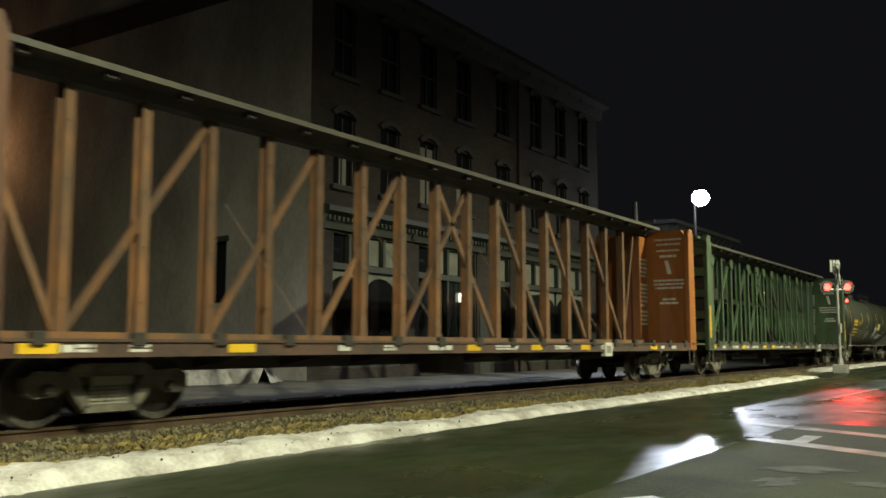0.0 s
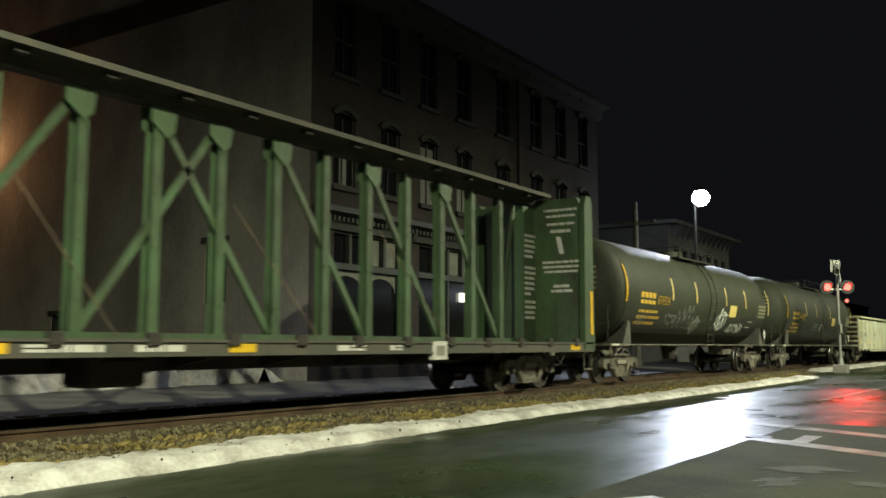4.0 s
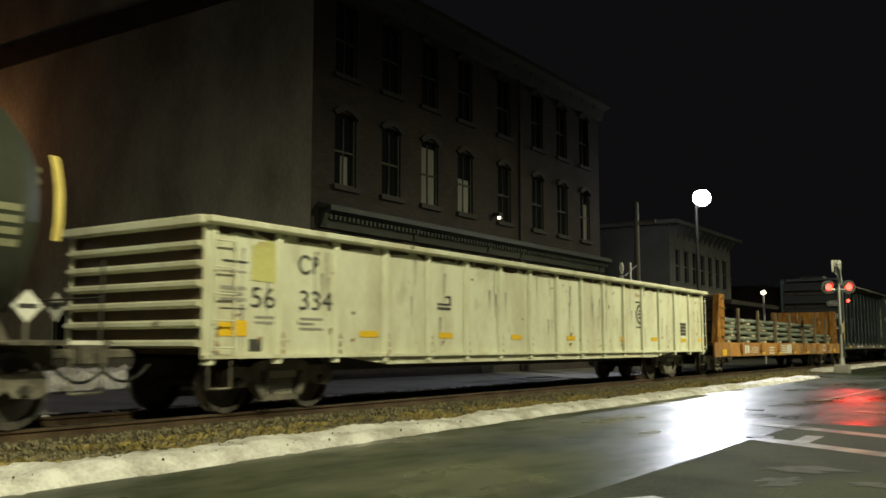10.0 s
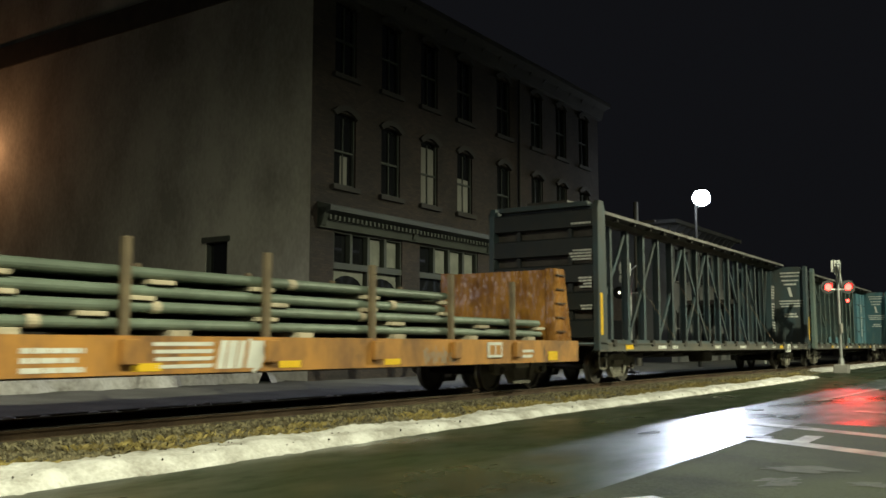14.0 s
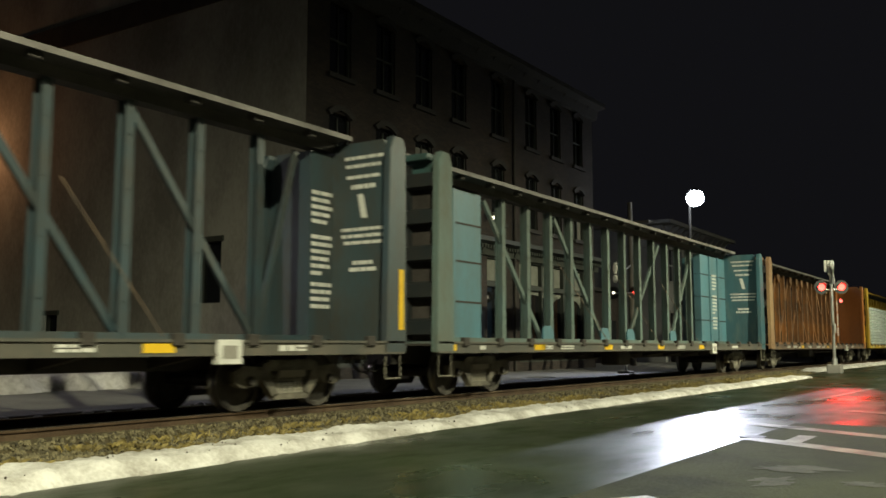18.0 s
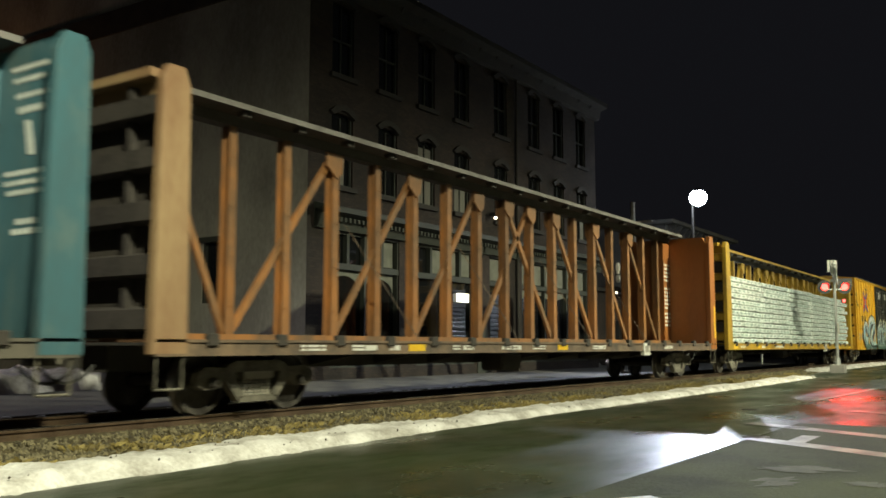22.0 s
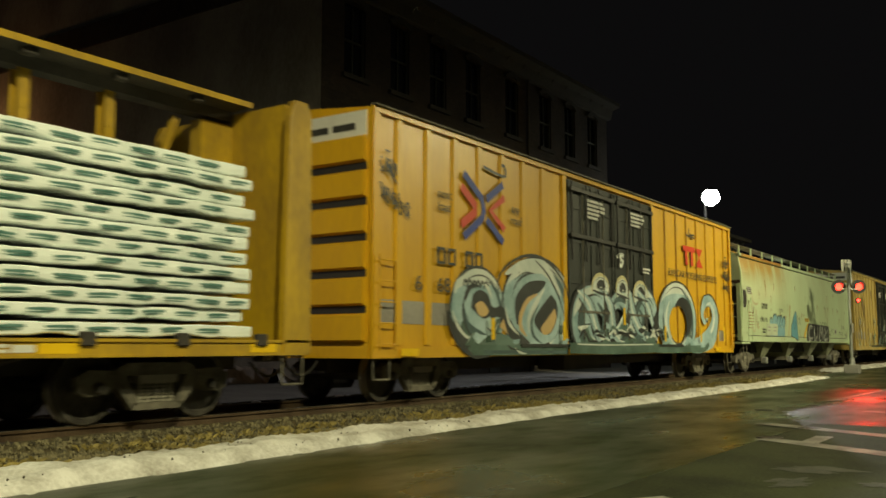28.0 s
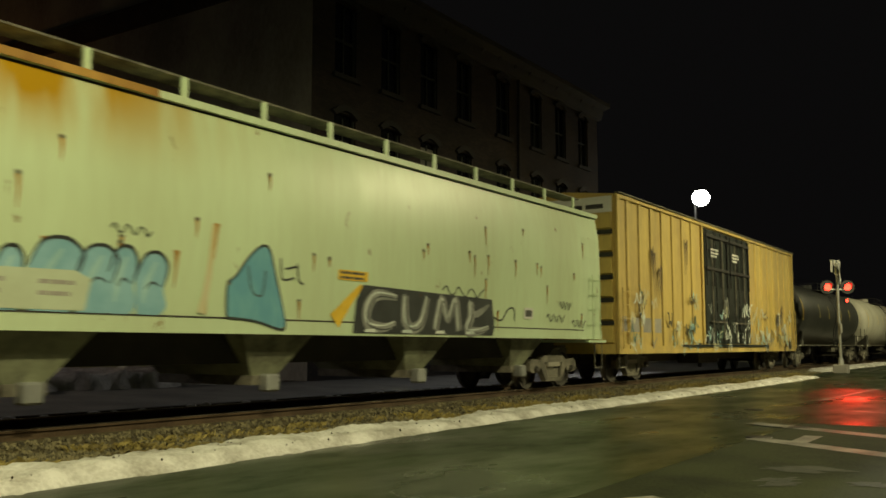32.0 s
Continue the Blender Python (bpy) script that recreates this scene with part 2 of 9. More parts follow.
# rolling stock
M_WORNPOST = mat("worn_brown_post", (0.22, 0.105, 0.040), 0.75, 0, (0.085, 0.062, 0.045), 1.9, 14, 0.55, 0.35, streak=0.4, vary=0.22)
M_WORNTEAL = mat("worn_grey_green_post", (0.105, 0.160, 0.150), 0.75, 0, (0.10, 0.115, 0.095), 1.9, 14, 0.55, 0.35, streak=0.4, vary=0.2)
M_DARKRUST_SHADE = mat("dark_rust_and_shade", (0.085, 0.050, 0.030), 0.8, 0, (0.05, 0.035, 0.025), 1.5, 18, 0.5, 0.3)
M_TRUCK = mat("grimy_cast_steel", (0.19, 0.175, 0.135), 0.75, 0, (0.05, 0.045, 0.035), 3, 22, 0.5, 0.3)
M_WHEEL = mat("rolled_wheel_steel", (0.085, 0.078, 0.066), 0.6, 0.2, (0.035, 0.03, 0.026), 4, 30, 0.5, 0.2)
M_TREAD = mat("polished_wheel_tread", (0.42, 0.40, 0.38), 0.3, 1.0, bump=0)
M_SPRING = mat("spring_steel", (0.34, 0.32, 0.26), 0.6, 0.0, bump=0.1)
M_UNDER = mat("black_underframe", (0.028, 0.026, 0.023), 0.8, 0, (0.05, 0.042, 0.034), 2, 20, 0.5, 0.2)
M_YELLOW = mat("yellow_reflector", (0.86, 0.56, 0.03), 0.3, 0, (0.7, 0.42, 0.02), 3, 30, 0.3, 0)
M_WHITEREF = mat("white_reflector", (0.74, 0.74, 0.66), 0.35, 0, (0.5, 0.48, 0.4), 3, 30, 0.4, 0)
M_PALEREF = mat("faded_yellow_reflector", (0.76, 0.62, 0.20), 0.35, 0, (0.62, 0.48, 0.14), 3, 30, 0.4, 0)
M_OLIVE = mat("dull_olive_stencil", (0.24, 0.24, 0.15), 0.6, 0, (0.2, 0.2, 0.12), 4, 30, 0.5, 0)
M_STENCIL = mat("white_stencil", (0.70, 0.70, 0.66), 0.6, 0, (0.5, 0.5, 0.46), 4, 40, 0.3, 0)
M_BLACKSTENCIL = mat("black_stencil", (0.03, 0.03, 0.028), 0.6, 0, (0.08, 0.08, 0.07), 4, 40, 0.3, 0)
M_YELLOWSTENCIL = mat("yellow_stencil", (0.80, 0.52, 0.05), 0.6, 0, (0.6, 0.36, 0.03), 4, 40, 0.3, 0)
M_REDBROWN = mat("oxide_red_paint", (0.135, 0.060, 0.034), 0.6, 0, (0.085, 0.055, 0.038), 1.2, 16, 0.45, 0.15, streak=0.3)
M_GREEN = mat("mid_green_paint", (0.078, 0.142, 0.066), 0.55, 0, (0.055, 0.066, 0.040), 1.7, 14, 0.5, 0.25, streak=0.4, vary=0.18)
M_NIGHTBLUE = mat("near_black_blue", (0.016, 0.022, 0.025), 0.6, 0, (0.028, 0.028, 0.026), 1.7, 14, 0.5, 0.2)
M_DARKBLUE = mat("dark_blue_paint", (0.040, 0.066, 0.078), 0.5, 0, (0.050, 0.052, 0.048), 1.7, 14, 0.5, 0.2, streak=0.4, vary=0.15)
M_TEAL = mat("faded_teal_paint", (0.100, 0.235, 0.300), 0.40, 0, (0.10, 0.17, 0.19), 1.2, 16, 0.45, 0.15, streak=0.3)
M_TAN = mat("rusted_tan_paint", (0.36, 0.25, 0.13), 0.65, 0, (0.22, 0.12, 0.06), 1.2, 16, 0.45, 0.2, streak=0.3)
M_RUST = mat("rusty_brown_paint", (0.32, 0.135, 0.034), 0.7, 0, (0.13, 0.080, 0.042), 1.9, 14, 0.55, 0.35, streak=0.4, vary=0.3)
M_RUSTRED = mat("rust_red_end_paint", (0.36, 0.132, 0.030), 0.42, 0, (0.24, 0.088, 0.024), 1.0, 14, 0.45, 0.1, streak=0.3)
M_BLUEEND = mat("glossy_blue_end_paint", (0.058, 0.140, 0.172), 0.38, 0, (0.055, 0.10, 0.115), 1.0, 14, 0.4, 0.1, streak=0.3)
M_CHORD = mat("dark_shaded_steel", (0.060, 0.052, 0.046), 0.75, 0, (0.030, 0.026, 0.023), 1.8, 18, 0.5, 0.3)
M_EDGE = mat("pale_lit_edge", (0.19, 0.18, 0.17), 0.6, 0, (0.10, 0.092, 0.085), 1.4, 16, 0.5, 0.15)
M_DARKSILL = mat("grimy_dark_sill", (0.070, 0.072, 0.062), 0.7, 0, (0.12, 0.105, 0.08), 1.6, 16, 0.45, 0.2)
M_REDSILL = mat("grimy_red_brown_sill", (0.115, 0.062, 0.040), 0.7, 0, (0.055, 0.042, 0.034), 2.2, 16, 0.55, 0.25)
M_PAVEMENT = mat("worn_grey_pavement", (0.17, 0.165, 0.15), 0.85, 0, (0.10, 0.098, 0.09), 0.9, 18, 0.5, 0.3)
M_TANSILL = mat("grimy_tan_sill", (0.19, 0.13, 0.08), 0.7, 0, (0.07, 0.055, 0.042), 2.2, 16, 0.55, 0.2)
M_LUMBERCAR = mat("dirty_mustard_paint", (0.50, 0.315, 0.020), 0.5, 0, (0.27, 0.165, 0.025), 1.3, 16, 0.5, 0.15, streak=0.4)
M_YELLOWCAR = mat("chrome_yellow_paint", (0.72, 0.41, 0.025), 0.37, 0, (0.54, 0.29, 0.025), 0.8, 14, 0.4, 0.1, streak=0.25)
M_PALEYELLOW = mat("faded_yellow_paint", (0.66, 0.49, 0.15), 0.5, 0, (0.42, 0.30, 0.11), 1.0, 14, 0.5, 0.12, streak=0.2)
M_DOORGREEN = mat("dark_green_door", (0.007, 0.012, 0.009), 0.6, 0, (0.013, 0.017, 0.013), 1.5, 18, 0.4, 0.1, streak=0.3)
M_DARKTEAL = mat("dark_teal_paint", (0.048, 0.115, 0.118), 0.55, 0, (0.045, 0.07, 0.062), 1.2, 16, 0.45, 0.12, streak=0.3)
M_GONDOLA = mat("dirty_white_gondola", (0.70, 0.72, 0.56), 0.65, 0, (0.50, 0.47, 0.33), 1.6, 16, 0.42, 0.15, streak=0.35)
worn(M_GONDOLA, (0.30, 0.27, 0.16), 1.7, 0.57, 0.16, (1, 1, 0.55), 0.55)
worn(M_GONDOLA, (0.10, 0.065, 0.035), 4.0, 0.655, 0.03, (1, 1, 0.8), 0.9)
M_HOPPER = mat("pale_green_grey_hopper", (0.55, 0.68, 0.45), 0.42, 0, (0.46, 0.53, 0.34), 0.5, 10, 0.4, 0.06, streak=0.15)
M_HOPBODY = rust_washed()
M_HOPRUST = mat("rust_streak", (0.42, 0.235, 0.055), 0.8, 0, (0.26, 0.13, 0.03), 2, 14, 0.5, 0.1, streak=0.2)
M_TANK = mat("black_green_tank", (0.033, 0.039, 0.021), 0.66, 0, (0.022, 0.026, 0.015), 0.9, 14, 0.5, 0.2, streak=0.4)
M_TANKGRIME_SHADE = mat("tank_grime_and_shade", (0.020, 0.021, 0.017), 0.6, 0, (0.030, 0.032, 0.024), 0.7, 12, 0.45, 0.08)
M_TANKBLACK = mat("black_tank", (0.030, 0.032, 0.030), 0.4, 0, (0.05, 0.05, 0.045), 0.6, 12, 0.45, 0.08)
M_TANKWHITE = mat("white_tank", (0.55, 0.54, 0.46), 0.5, 0, (0.38, 0.36, 0.29), 0.6, 12, 0.45, 0.08)
M_ORANGE = mat("orange_flatcar_paint", (0.47, 0.225, 0.045), 0.6, 0, (0.20, 0.10, 0.036), 1.6, 14, 0.55, 0.15, streak=0.4)
M_WETRUST = mat("wet_mottled_rust", (0.40, 0.19, 0.04), 0.28, 0, (0.20, 0.085, 0.022), 3.0, 9, 0.5, 0.9, streak=0.6)
dented(M_WETRUST, 3.2, (1, 1, 0.35), 0.16)
worn(M_ORANGE, (0.10, 0.06, 0.03), 3.0, 0.60, 0.08, (1, 1, 0.7), 0.7)
worn(M_HOPPER, (0.22, 0.12, 0.04), 3.2, 0.64, 0.05, (1, 1, 0.6), 0.8)
worn(M_HOPBODY, (0.20, 0.11, 0.04), 3.4, 0.665, 0.03, (1, 1, 0.55), 0.8)
worn(M_BLUEEND, (0.16, 0.20, 0.18), 2.2, 0.50, 0.2, (1, 1, 0.35), 0.6)
M_STAKE = mat("weathered_stake", (0.17, 0.13, 0.075), 0.75, 0, (0.09, 0.065, 0.04), 2.5, 18, 0.5, 0.3)
M_HOPCHUTE = mat("dull_hopper_chute", (0.27, 0.29, 0.19), 0.7, 0, (0.11, 0.105, 0.07), 2.2, 16, 0.5, 0.2)
M_PIPE = mat("coated_green_pipe", (0.16, 0.20, 0.155), 0.5, 0.1, (0.095, 0.115, 0.09), 1.2, 20, 0.4, 0.05, vary=0.15)
M_WOOD = mat("raw_timber", (0.50, 0.44, 0.32), 0.8, 0, (0.32, 0.27, 0.19), 3, 30, 0.4, 0.2, vary=0.15)
M_WRAP = mat("white_lumber_wrap", (0.86, 0.92, 0.89), 0.26, 0, (0.66, 0.74, 0.71), 3.5, 14, 0.35, 0.6, vary=0.06)
M_WRAPGREEN = mat("green_print", (0.055, 0.160, 0.140), 0.35, 0, (0.20, 0.33, 0.31), 7, 26, 0.35, 0.3)
M_GR_BLUE = mat("spray_pale_blue", (0.42, 0.57, 0.60), 0.5, 0, (0.21, 0.34, 0.36), 1.6, 7, 0.5, 0)
M_GR_GREEN = mat("spray_sea_green", (0.050, 0.095, 0.072), 0.5, 0, (0.11, 0.19, 0.16), 1.5, 8, 0.5, 0)
M_GR_DEEP = mat("spray_deep_blue_grey", (0.07, 0.125, 0.13), 0.5, 0, (0.035, 0.06, 0.06), 1.5, 8, 0.4, 0)
M_GR_WHITE = mat("spray_white", (0.70, 0.74, 0.68), 0.5, 0, (0.46, 0.54, 0.51), 1.2, 8, 0.4, 0)
M_GR_BLACK = mat("spray_black", (0.014, 0.017, 0.017), 0.5, 0, (0.032, 0.038, 0.038), 2, 10, 0.4, 0)
M_GR_CREAM = mat("spray_cream", (0.62, 0.56, 0.30), 0.5, 0, (0.46, 0.42, 0.22), 2, 10, 0.4, 0)
M_GR_BUFF = mat("bare_buff_panel", (0.62, 0.42, 0.17), 0.5, 0, (0.52, 0.36, 0.17), 1.5, 10, 0.4, 0)
M_GR_SILVER = mat("spray_silver", (0.30, 0.31, 0.28), 0.45, 0, (0.14, 0.15, 0.14), 2, 10, 0.4, 0)
M_GR_SKY = mat("spray_sky_blue", (0.26, 0.47, 0.54), 0.5, 0, (0.17, 0.36, 0.44), 2, 10, 0.4, 0)
M_GR_TEALPALE = mat("spray_pale_teal", (0.36, 0.56, 0.56), 0.5, 0, (0.26, 0.45, 0.46), 2, 10, 0.4, 0)
M_GR_SKYDEEP = mat("spray_medium_blue", (0.11, 0.32, 0.42), 0.5, 0, (0.16, 0.40, 0.46), 3, 12, 0.5, 0, streak=0.4)
M_PINK = mat("washed_out_pink", (0.52, 0.45, 0.29), 0.7, 0, (0.56, 0.58, 0.39), 3, 12, 0.5, 0)
M_HOPPATCH = mat("painted_out_grey", (0.50, 0.57, 0.42), 0.7, 0, (0.45, 0.50, 0.36), 2, 12, 0.4, 0)
M_HOPSTAIN = mat("tan_stain", (0.54, 0.46, 0.24), 0.7, 0, (0.58, 0.56, 0.38), 4, 14, 0.5, 0, streak=0.2)
M_LOGORED = mat("red_decal", (0.62, 0.045, 0.012), 0.55, 0, (0.50, 0.04, 0.012), bump=0, mix=0.2)
M_LOGOBLUE = mat("blue_decal", (0.018, 0.045, 0.30), 0.55, 0, (0.015, 0.035, 0.22), bump=0, mix=0.2)
M_GREYPATCH = mat("grey_patch_paint", (0.36, 0.34, 0.30), 0.6, 0, bump=0.05)

# ------------------------------------------------------------------ helpers


def box(bm, x0, x1, y0, y1, z0, z1):
    v = [bm.verts.new(p) for p in ((x0, y0, z0), (x1, y0, z0), (x1, y1, z0), (x0, y1, z0), (x0, y0, z1), (x1, y0, z1), (x1, y1, z1), (x0, y1, z1))]
    for f in ((3, 2, 1, 0), (4, 5, 6, 7), (0, 1, 5, 4), (1, 2, 6, 5), (2, 3, 7, 6), (3, 0, 4, 7)):
        bm.faces.new([v[i] for i in f])
    return bm


def boxes(*rows):
    bm = bmesh.new()
    for r in rows:
        box(bm, *r)
    return bm


def cyl(bm, p0, p1, r0, r1=None, n=12):
    p0, p1 = Vector(p0), Vector(p1)
    r1 = r0 if r1 is None else r1
    q = (p1 - p0).to_track_quat("Z", "Y")
    rings = []
    for p, r in ((p0, r0), (p1, r1)):
        rings.append([bm.verts.new(p + q @ Vector((r * math.cos(2 * math.pi * i / n), r * math.sin(2 * math.pi * i / n), 0))) for i in range(n)])
    for i in range(n):
        bm.faces.new((rings[0][i], rings[0][(i + 1) % n], rings[1][(i + 1) % n], rings[1][i]))
    bm.faces.new(rings[0][::-1])
    bm.faces.new(rings[1])
    return bm


def prism(bm, pts, axis, a, b):
    """A polygon pushed out along an axis. pts are (y, z) for x, (x, z) for y, (x, y) for z."""
    put = {"x": lambda p, c: (c, p[0], p[1]), "y": lambda p, c: (p[0], c, p[1]), "z": lambda p, c: (p[0], p[1], c)}[axis]
    u, w = ([bm.verts.new(put(p, c)) for p in pts] for c in (a, b))
    n = len(pts)
    for i in range(n):
        bm.faces.new((u[i], u[(i + 1) % n], w[(i + 1) % n], w[i]))
    bm.faces.new(u[::-1])
    bm.faces.new(w)
    bmesh.ops.recalc_face_normals(bm, faces=bm.faces)
    return bm


def bar(bm, p0, p1, w, d):
    """A straight bar of section w (in the plane y = const) by d (along y)."""
    p0, p1 = Vector(p0), Vector(p1)
    t = (p1 - p0).normalized()
    s = t.cross(Vector((0, 1, 0))).normalized() * (w / 2)
    e = Vector((0, d / 2, 0))
    v = [bm.verts.new(p + a * s + b * e) for p in (p0, p1) for a, b in ((-1, -1), (1, -1), (1, 1), (-1, 1))]
    for f in ((3, 2, 1, 0), (4, 5, 6, 7), (0, 1, 5, 4), (1, 2, 6, 5), (2, 3, 7, 6), (3, 0, 4, 7)):
        bm.faces.new([v[i] for i in f])
    bmesh.ops.recalc_face_normals(bm, faces=bm.faces)
    return bm


def soften(bm, width, segments=1):
    bmesh.ops.bevel(bm, geom=list(bm.edges), offset=width, segments=segments, affect="EDGES", profile=0.5)
    return bm


def mesh_of(name, bm, material):
    me = bpy.data.meshes.new(name)
    bm.to_mesh(me)
    bm.free()
    me.materials.append(material)
    return me


def part(name, bm, material, parent, label="", at=(0, 0, 0)):
    me = bm if isinstance(bm, bpy.types.Mesh) else mesh_of(name, bm, material)
    ob = new(name, me)
    ob.parent = parent
    ob.location = at
    tagged(ob, label, kind="stuff" if name in ("stencil", "rust_streak", "rust_spot", "reflector", "print", "lettering", "number", "company_mark", "mural_paint") else "")
    return ob


def smooth(ob, angle=35):
    for p in ob.data.polygons:
        p.use_smooth = True
    ob.data.set_sharp_from_angle(angle=radians(angle))
    return ob


def thing(name, label, category, at=(0, 0, 0), group="", kind=""):
    ob = new(name)
    ob.empty_display_size = 0.3
    ob.location = at
    return tagged(ob, label, category, group, kind)


def solid(name, bm, material, label="", category="", kind="", at=(0, 0, 0), group=""):
    ob = new(name, mesh_of(name, bm, material))
    ob.location = at
    return tagged(ob, label, category, group, kind)


def lettering(text, size, x, y, z, material, parent, squeeze=1.0, name="lettering", label="", face=-1):
    """Words on a side that faces -y, in the built-in font, as a mesh."""
    cu = bpy.data.curves.new("text", "FONT")
    cu.body, cu.size, cu.extrude = text, size, 0.002
    tmp = bpy.data.objects.new("text", cu)
    me = bpy.data.meshes.new_from_object(tmp)
    bpy.data.objects.remove(tmp)
    me.transform(Matrix.Diagonal((squeeze, 1, 1, 1)))
    me.transform(Matrix.Rotation(radians(90), 4, "X"))
    me.materials.append(material)
    return part(name, me, material, parent, label, (x, y, z))


def bars(x, y, z, rows, height, gap, seed, d=0.003):
    """Writing too small to read: rows of plain bars on a side that faces -y; rows are widths."""
    rnd = random.Random(seed)
    bm = bmesh.new()
    for i, w in enumerate(rows):
        x0, top = x, z - i * (height + gap)
        while x0 < x + w - 0.01:
            k = min(rnd.uniform(1.5, 4.5) * height, x + w - x0)
            box(bm, x0, x0 + k, y - d, y + d, top - height, top)
            x0 += k + height * 0.35
    return bm


def rounded(pts, widths, k=5):
    """More points along a smooth curve through the given ones."""
    n = len(pts)
    ws = list(widths) if isinstance(widths, (list, tuple)) else [widths] * n
    out, wo = [], []
    for i in range(n - 1):
        p = [Vector(pts[min(max(j, 0), n - 1)]) for j in (i - 1, i, i + 1, i + 2)]
        for q in range(k):
            u = q / k
            v = p[1] + 0.5 * u * (p[2] - p[0] + u * (2 * p[0] - 5 * p[1] + 4 * p[2] - p[3] + u * (3 * (p[1] - p[2]) + p[3] - p[0])))
            out.append((v.x, v.y))
            wo.append(ws[i] + (ws[i + 1] - ws[i]) * u)
    return out + [tuple(pts[-1])], wo + [ws[-1]]


def ribbon(bm, pts, widths, y, d=0.003, sharp=False):
    """A flat painted stroke through points (x, z) on a side that faces -y."""
    if not sharp and 3 <= len(pts) <= 14:
        pts, widths = rounded(pts, widths)
    n = len(pts)
    rows = []
    for i, (x, z) in enumerate(pts):
        a, b = Vector(pts[max(0, i - 1)]), Vector(pts[min(n - 1, i + 1)])
        t = (b - a).normalized() if (b - a).length > 1e-6 else Vector((1, 0))
        w = (widths[i] if isinstance(widths, (list, tuple)) else widths) / 2
        rows.append((bm.verts.new((x - t.y * w, y - d, z + t.x * w)), bm.verts.new((x + t.y * w, y - d, z - t.x * w))))
    for (a, b), (c, e) in zip(rows, rows[1:]):
        bm.faces.new((a, b, e, c))
    return bm


def blot(bm, pts, y, d=0.003):
    """A flat painted patch with an outline of points (x, z) on a side that faces -y."""
    f = bm.faces.new([bm.verts.new((x, y - d, z)) for x, z in pts])
    f.normal_update()
    if f.normal.y > 0:
        f.normal_flip()
    return bm

# ------------------------------------------------------------------ ground, road, track
RAIL_Z, TRACK_Y = 0.23, 10.9


def lumpy(x0, x1, y0, y1, nx, ny, height):
    """A sheet whose height is given by a function of x and y."""
    bm = bmesh.new()
    g = [[bm.verts.new((x0 + (x1 - x0) * i / nx, y0 + (y1 - y0) * j / ny, 0)) for j in range(ny + 1)] for i in range(nx + 1)]
    for row in g:
        for v in row:
            v.co.z = height(v.co.x, v.co.y)
    for i in range(nx):
        for j in range(ny):
            bm.faces.new((g[i][j], g[i + 1][j], g[i + 1][j + 1], g[i][j + 1]))
    return bm


def ease(a, b, v):
    q = min(1.0, max(0.0, (v - a) / (b - a)))
    return q * q * (3 - 2 * q)


def ground_z(x, y):
    """The carriageway lies a little below the track and climbs gently to the crossing."""
    return 0.05 * ease(2, 14, x) + 0.05 * ease(28, 42, x) * ease(0, 8, y)


EDGE_Y = 3.22
solid("road", lumpy(-60, 140, EDGE_Y, 8.2, 120, 8, ground_z), M_ROAD, "wet dark asphalt lane along the railway", "road", "structure")
solid("road", lumpy(14.4, 140, 1.2, EDGE_Y, 70, 5, ground_z), M_ROAD, "wet dark asphalt of the street crossing", "road", "structure")
solid("apron", lumpy(14.4, 140, -40, 1.18, 50, 24, lambda x, y: ground_z(x, y) + 0.004), M_APRON, "rough damp asphalt beyond the crosswalk", "road", "structure")
solid("apron", lumpy(-60, 14.4, -40, EDGE_Y - 0.02, 40, 24, lambda x, y: ground_z(x, y) + 0.008), M_APRON, "rough damp asphalt beside the lane", "road", "structure")
bm = boxes((-2500, 2500, -2500, 2500, -0.6, -0.5))
solid("ground", bm, M_BALLAST, "dark earth reaching the horizon", "ground", "structure")
bm = lumpy(-60, 140, 8.15, 13.6, 200, 14, lambda x, y: 0.02 + 0.085 * ease(8.2, 9.5, y) * (1 - ease(12.6, 13.5, y)) + 0.03 * noise.noise((x * 2, y * 2, 0)))
solid("ballast_bed", bm, M_BALLAST, "brown gravel bed under the track", "gravel", "structure")
bm = lumpy(-60, 140, 13.4, 60, 40, 12, lambda x, y: 0.12 + 0.14 * ease(13.4, 16.5, y) + 0.02 * noise.noise((x * 0.3, y * 0.3, 4)))
solid("pavement", bm, M_PAVEMENT, "worn grey pavement behind the track", "pavement", "structure")

# rails and ties
track = thing("railway_track", "single railway track with rusty brown rails on dark wooden ties", "railway track", (0, TRACK_Y, 0), kind="structure")
for side in (-1, 1):
    c = side * 0.753
    prof = [(c - 0.075, RAIL_Z - 0.17), (c + 0.075, RAIL_Z - 0.17), (c + 0.07, RAIL_Z - 0.155), (c + 0.012, RAIL_Z - 0.135), (c + 0.009, RAIL_Z - 0.05),
            (c + 0.036, RAIL_Z - 0.036), (c + 0.036, RAIL_Z - 0.006), (c - 0.036, RAIL_Z - 0.006), (c - 0.036, RAIL_Z - 0.036), (c - 0.009, RAIL_Z - 0.05),
            (c - 0.012, RAIL_Z - 0.135), (c - 0.07, RAIL_Z - 0.155)]
    part("rail", prism(bmesh.new(), prof, "x", -60, 140), M_RAIL, track)
    part("rail_head", boxes((-60, 140, c - 0.03, c + 0.03, RAIL_Z - 0.006, RAIL_Z)), M_RAILTOP, track, "polished running surface")
tie = mesh_of("tie", soften(boxes((-0.115, 0.115, -1.3, 1.3, -0.09, 0.09)), 0.012), M_TIE)
for i in range(150):
    part("tie", tie, M_TIE, track, at=(-6 + i * 0.54, 0, RAIL_Z - 0.215))

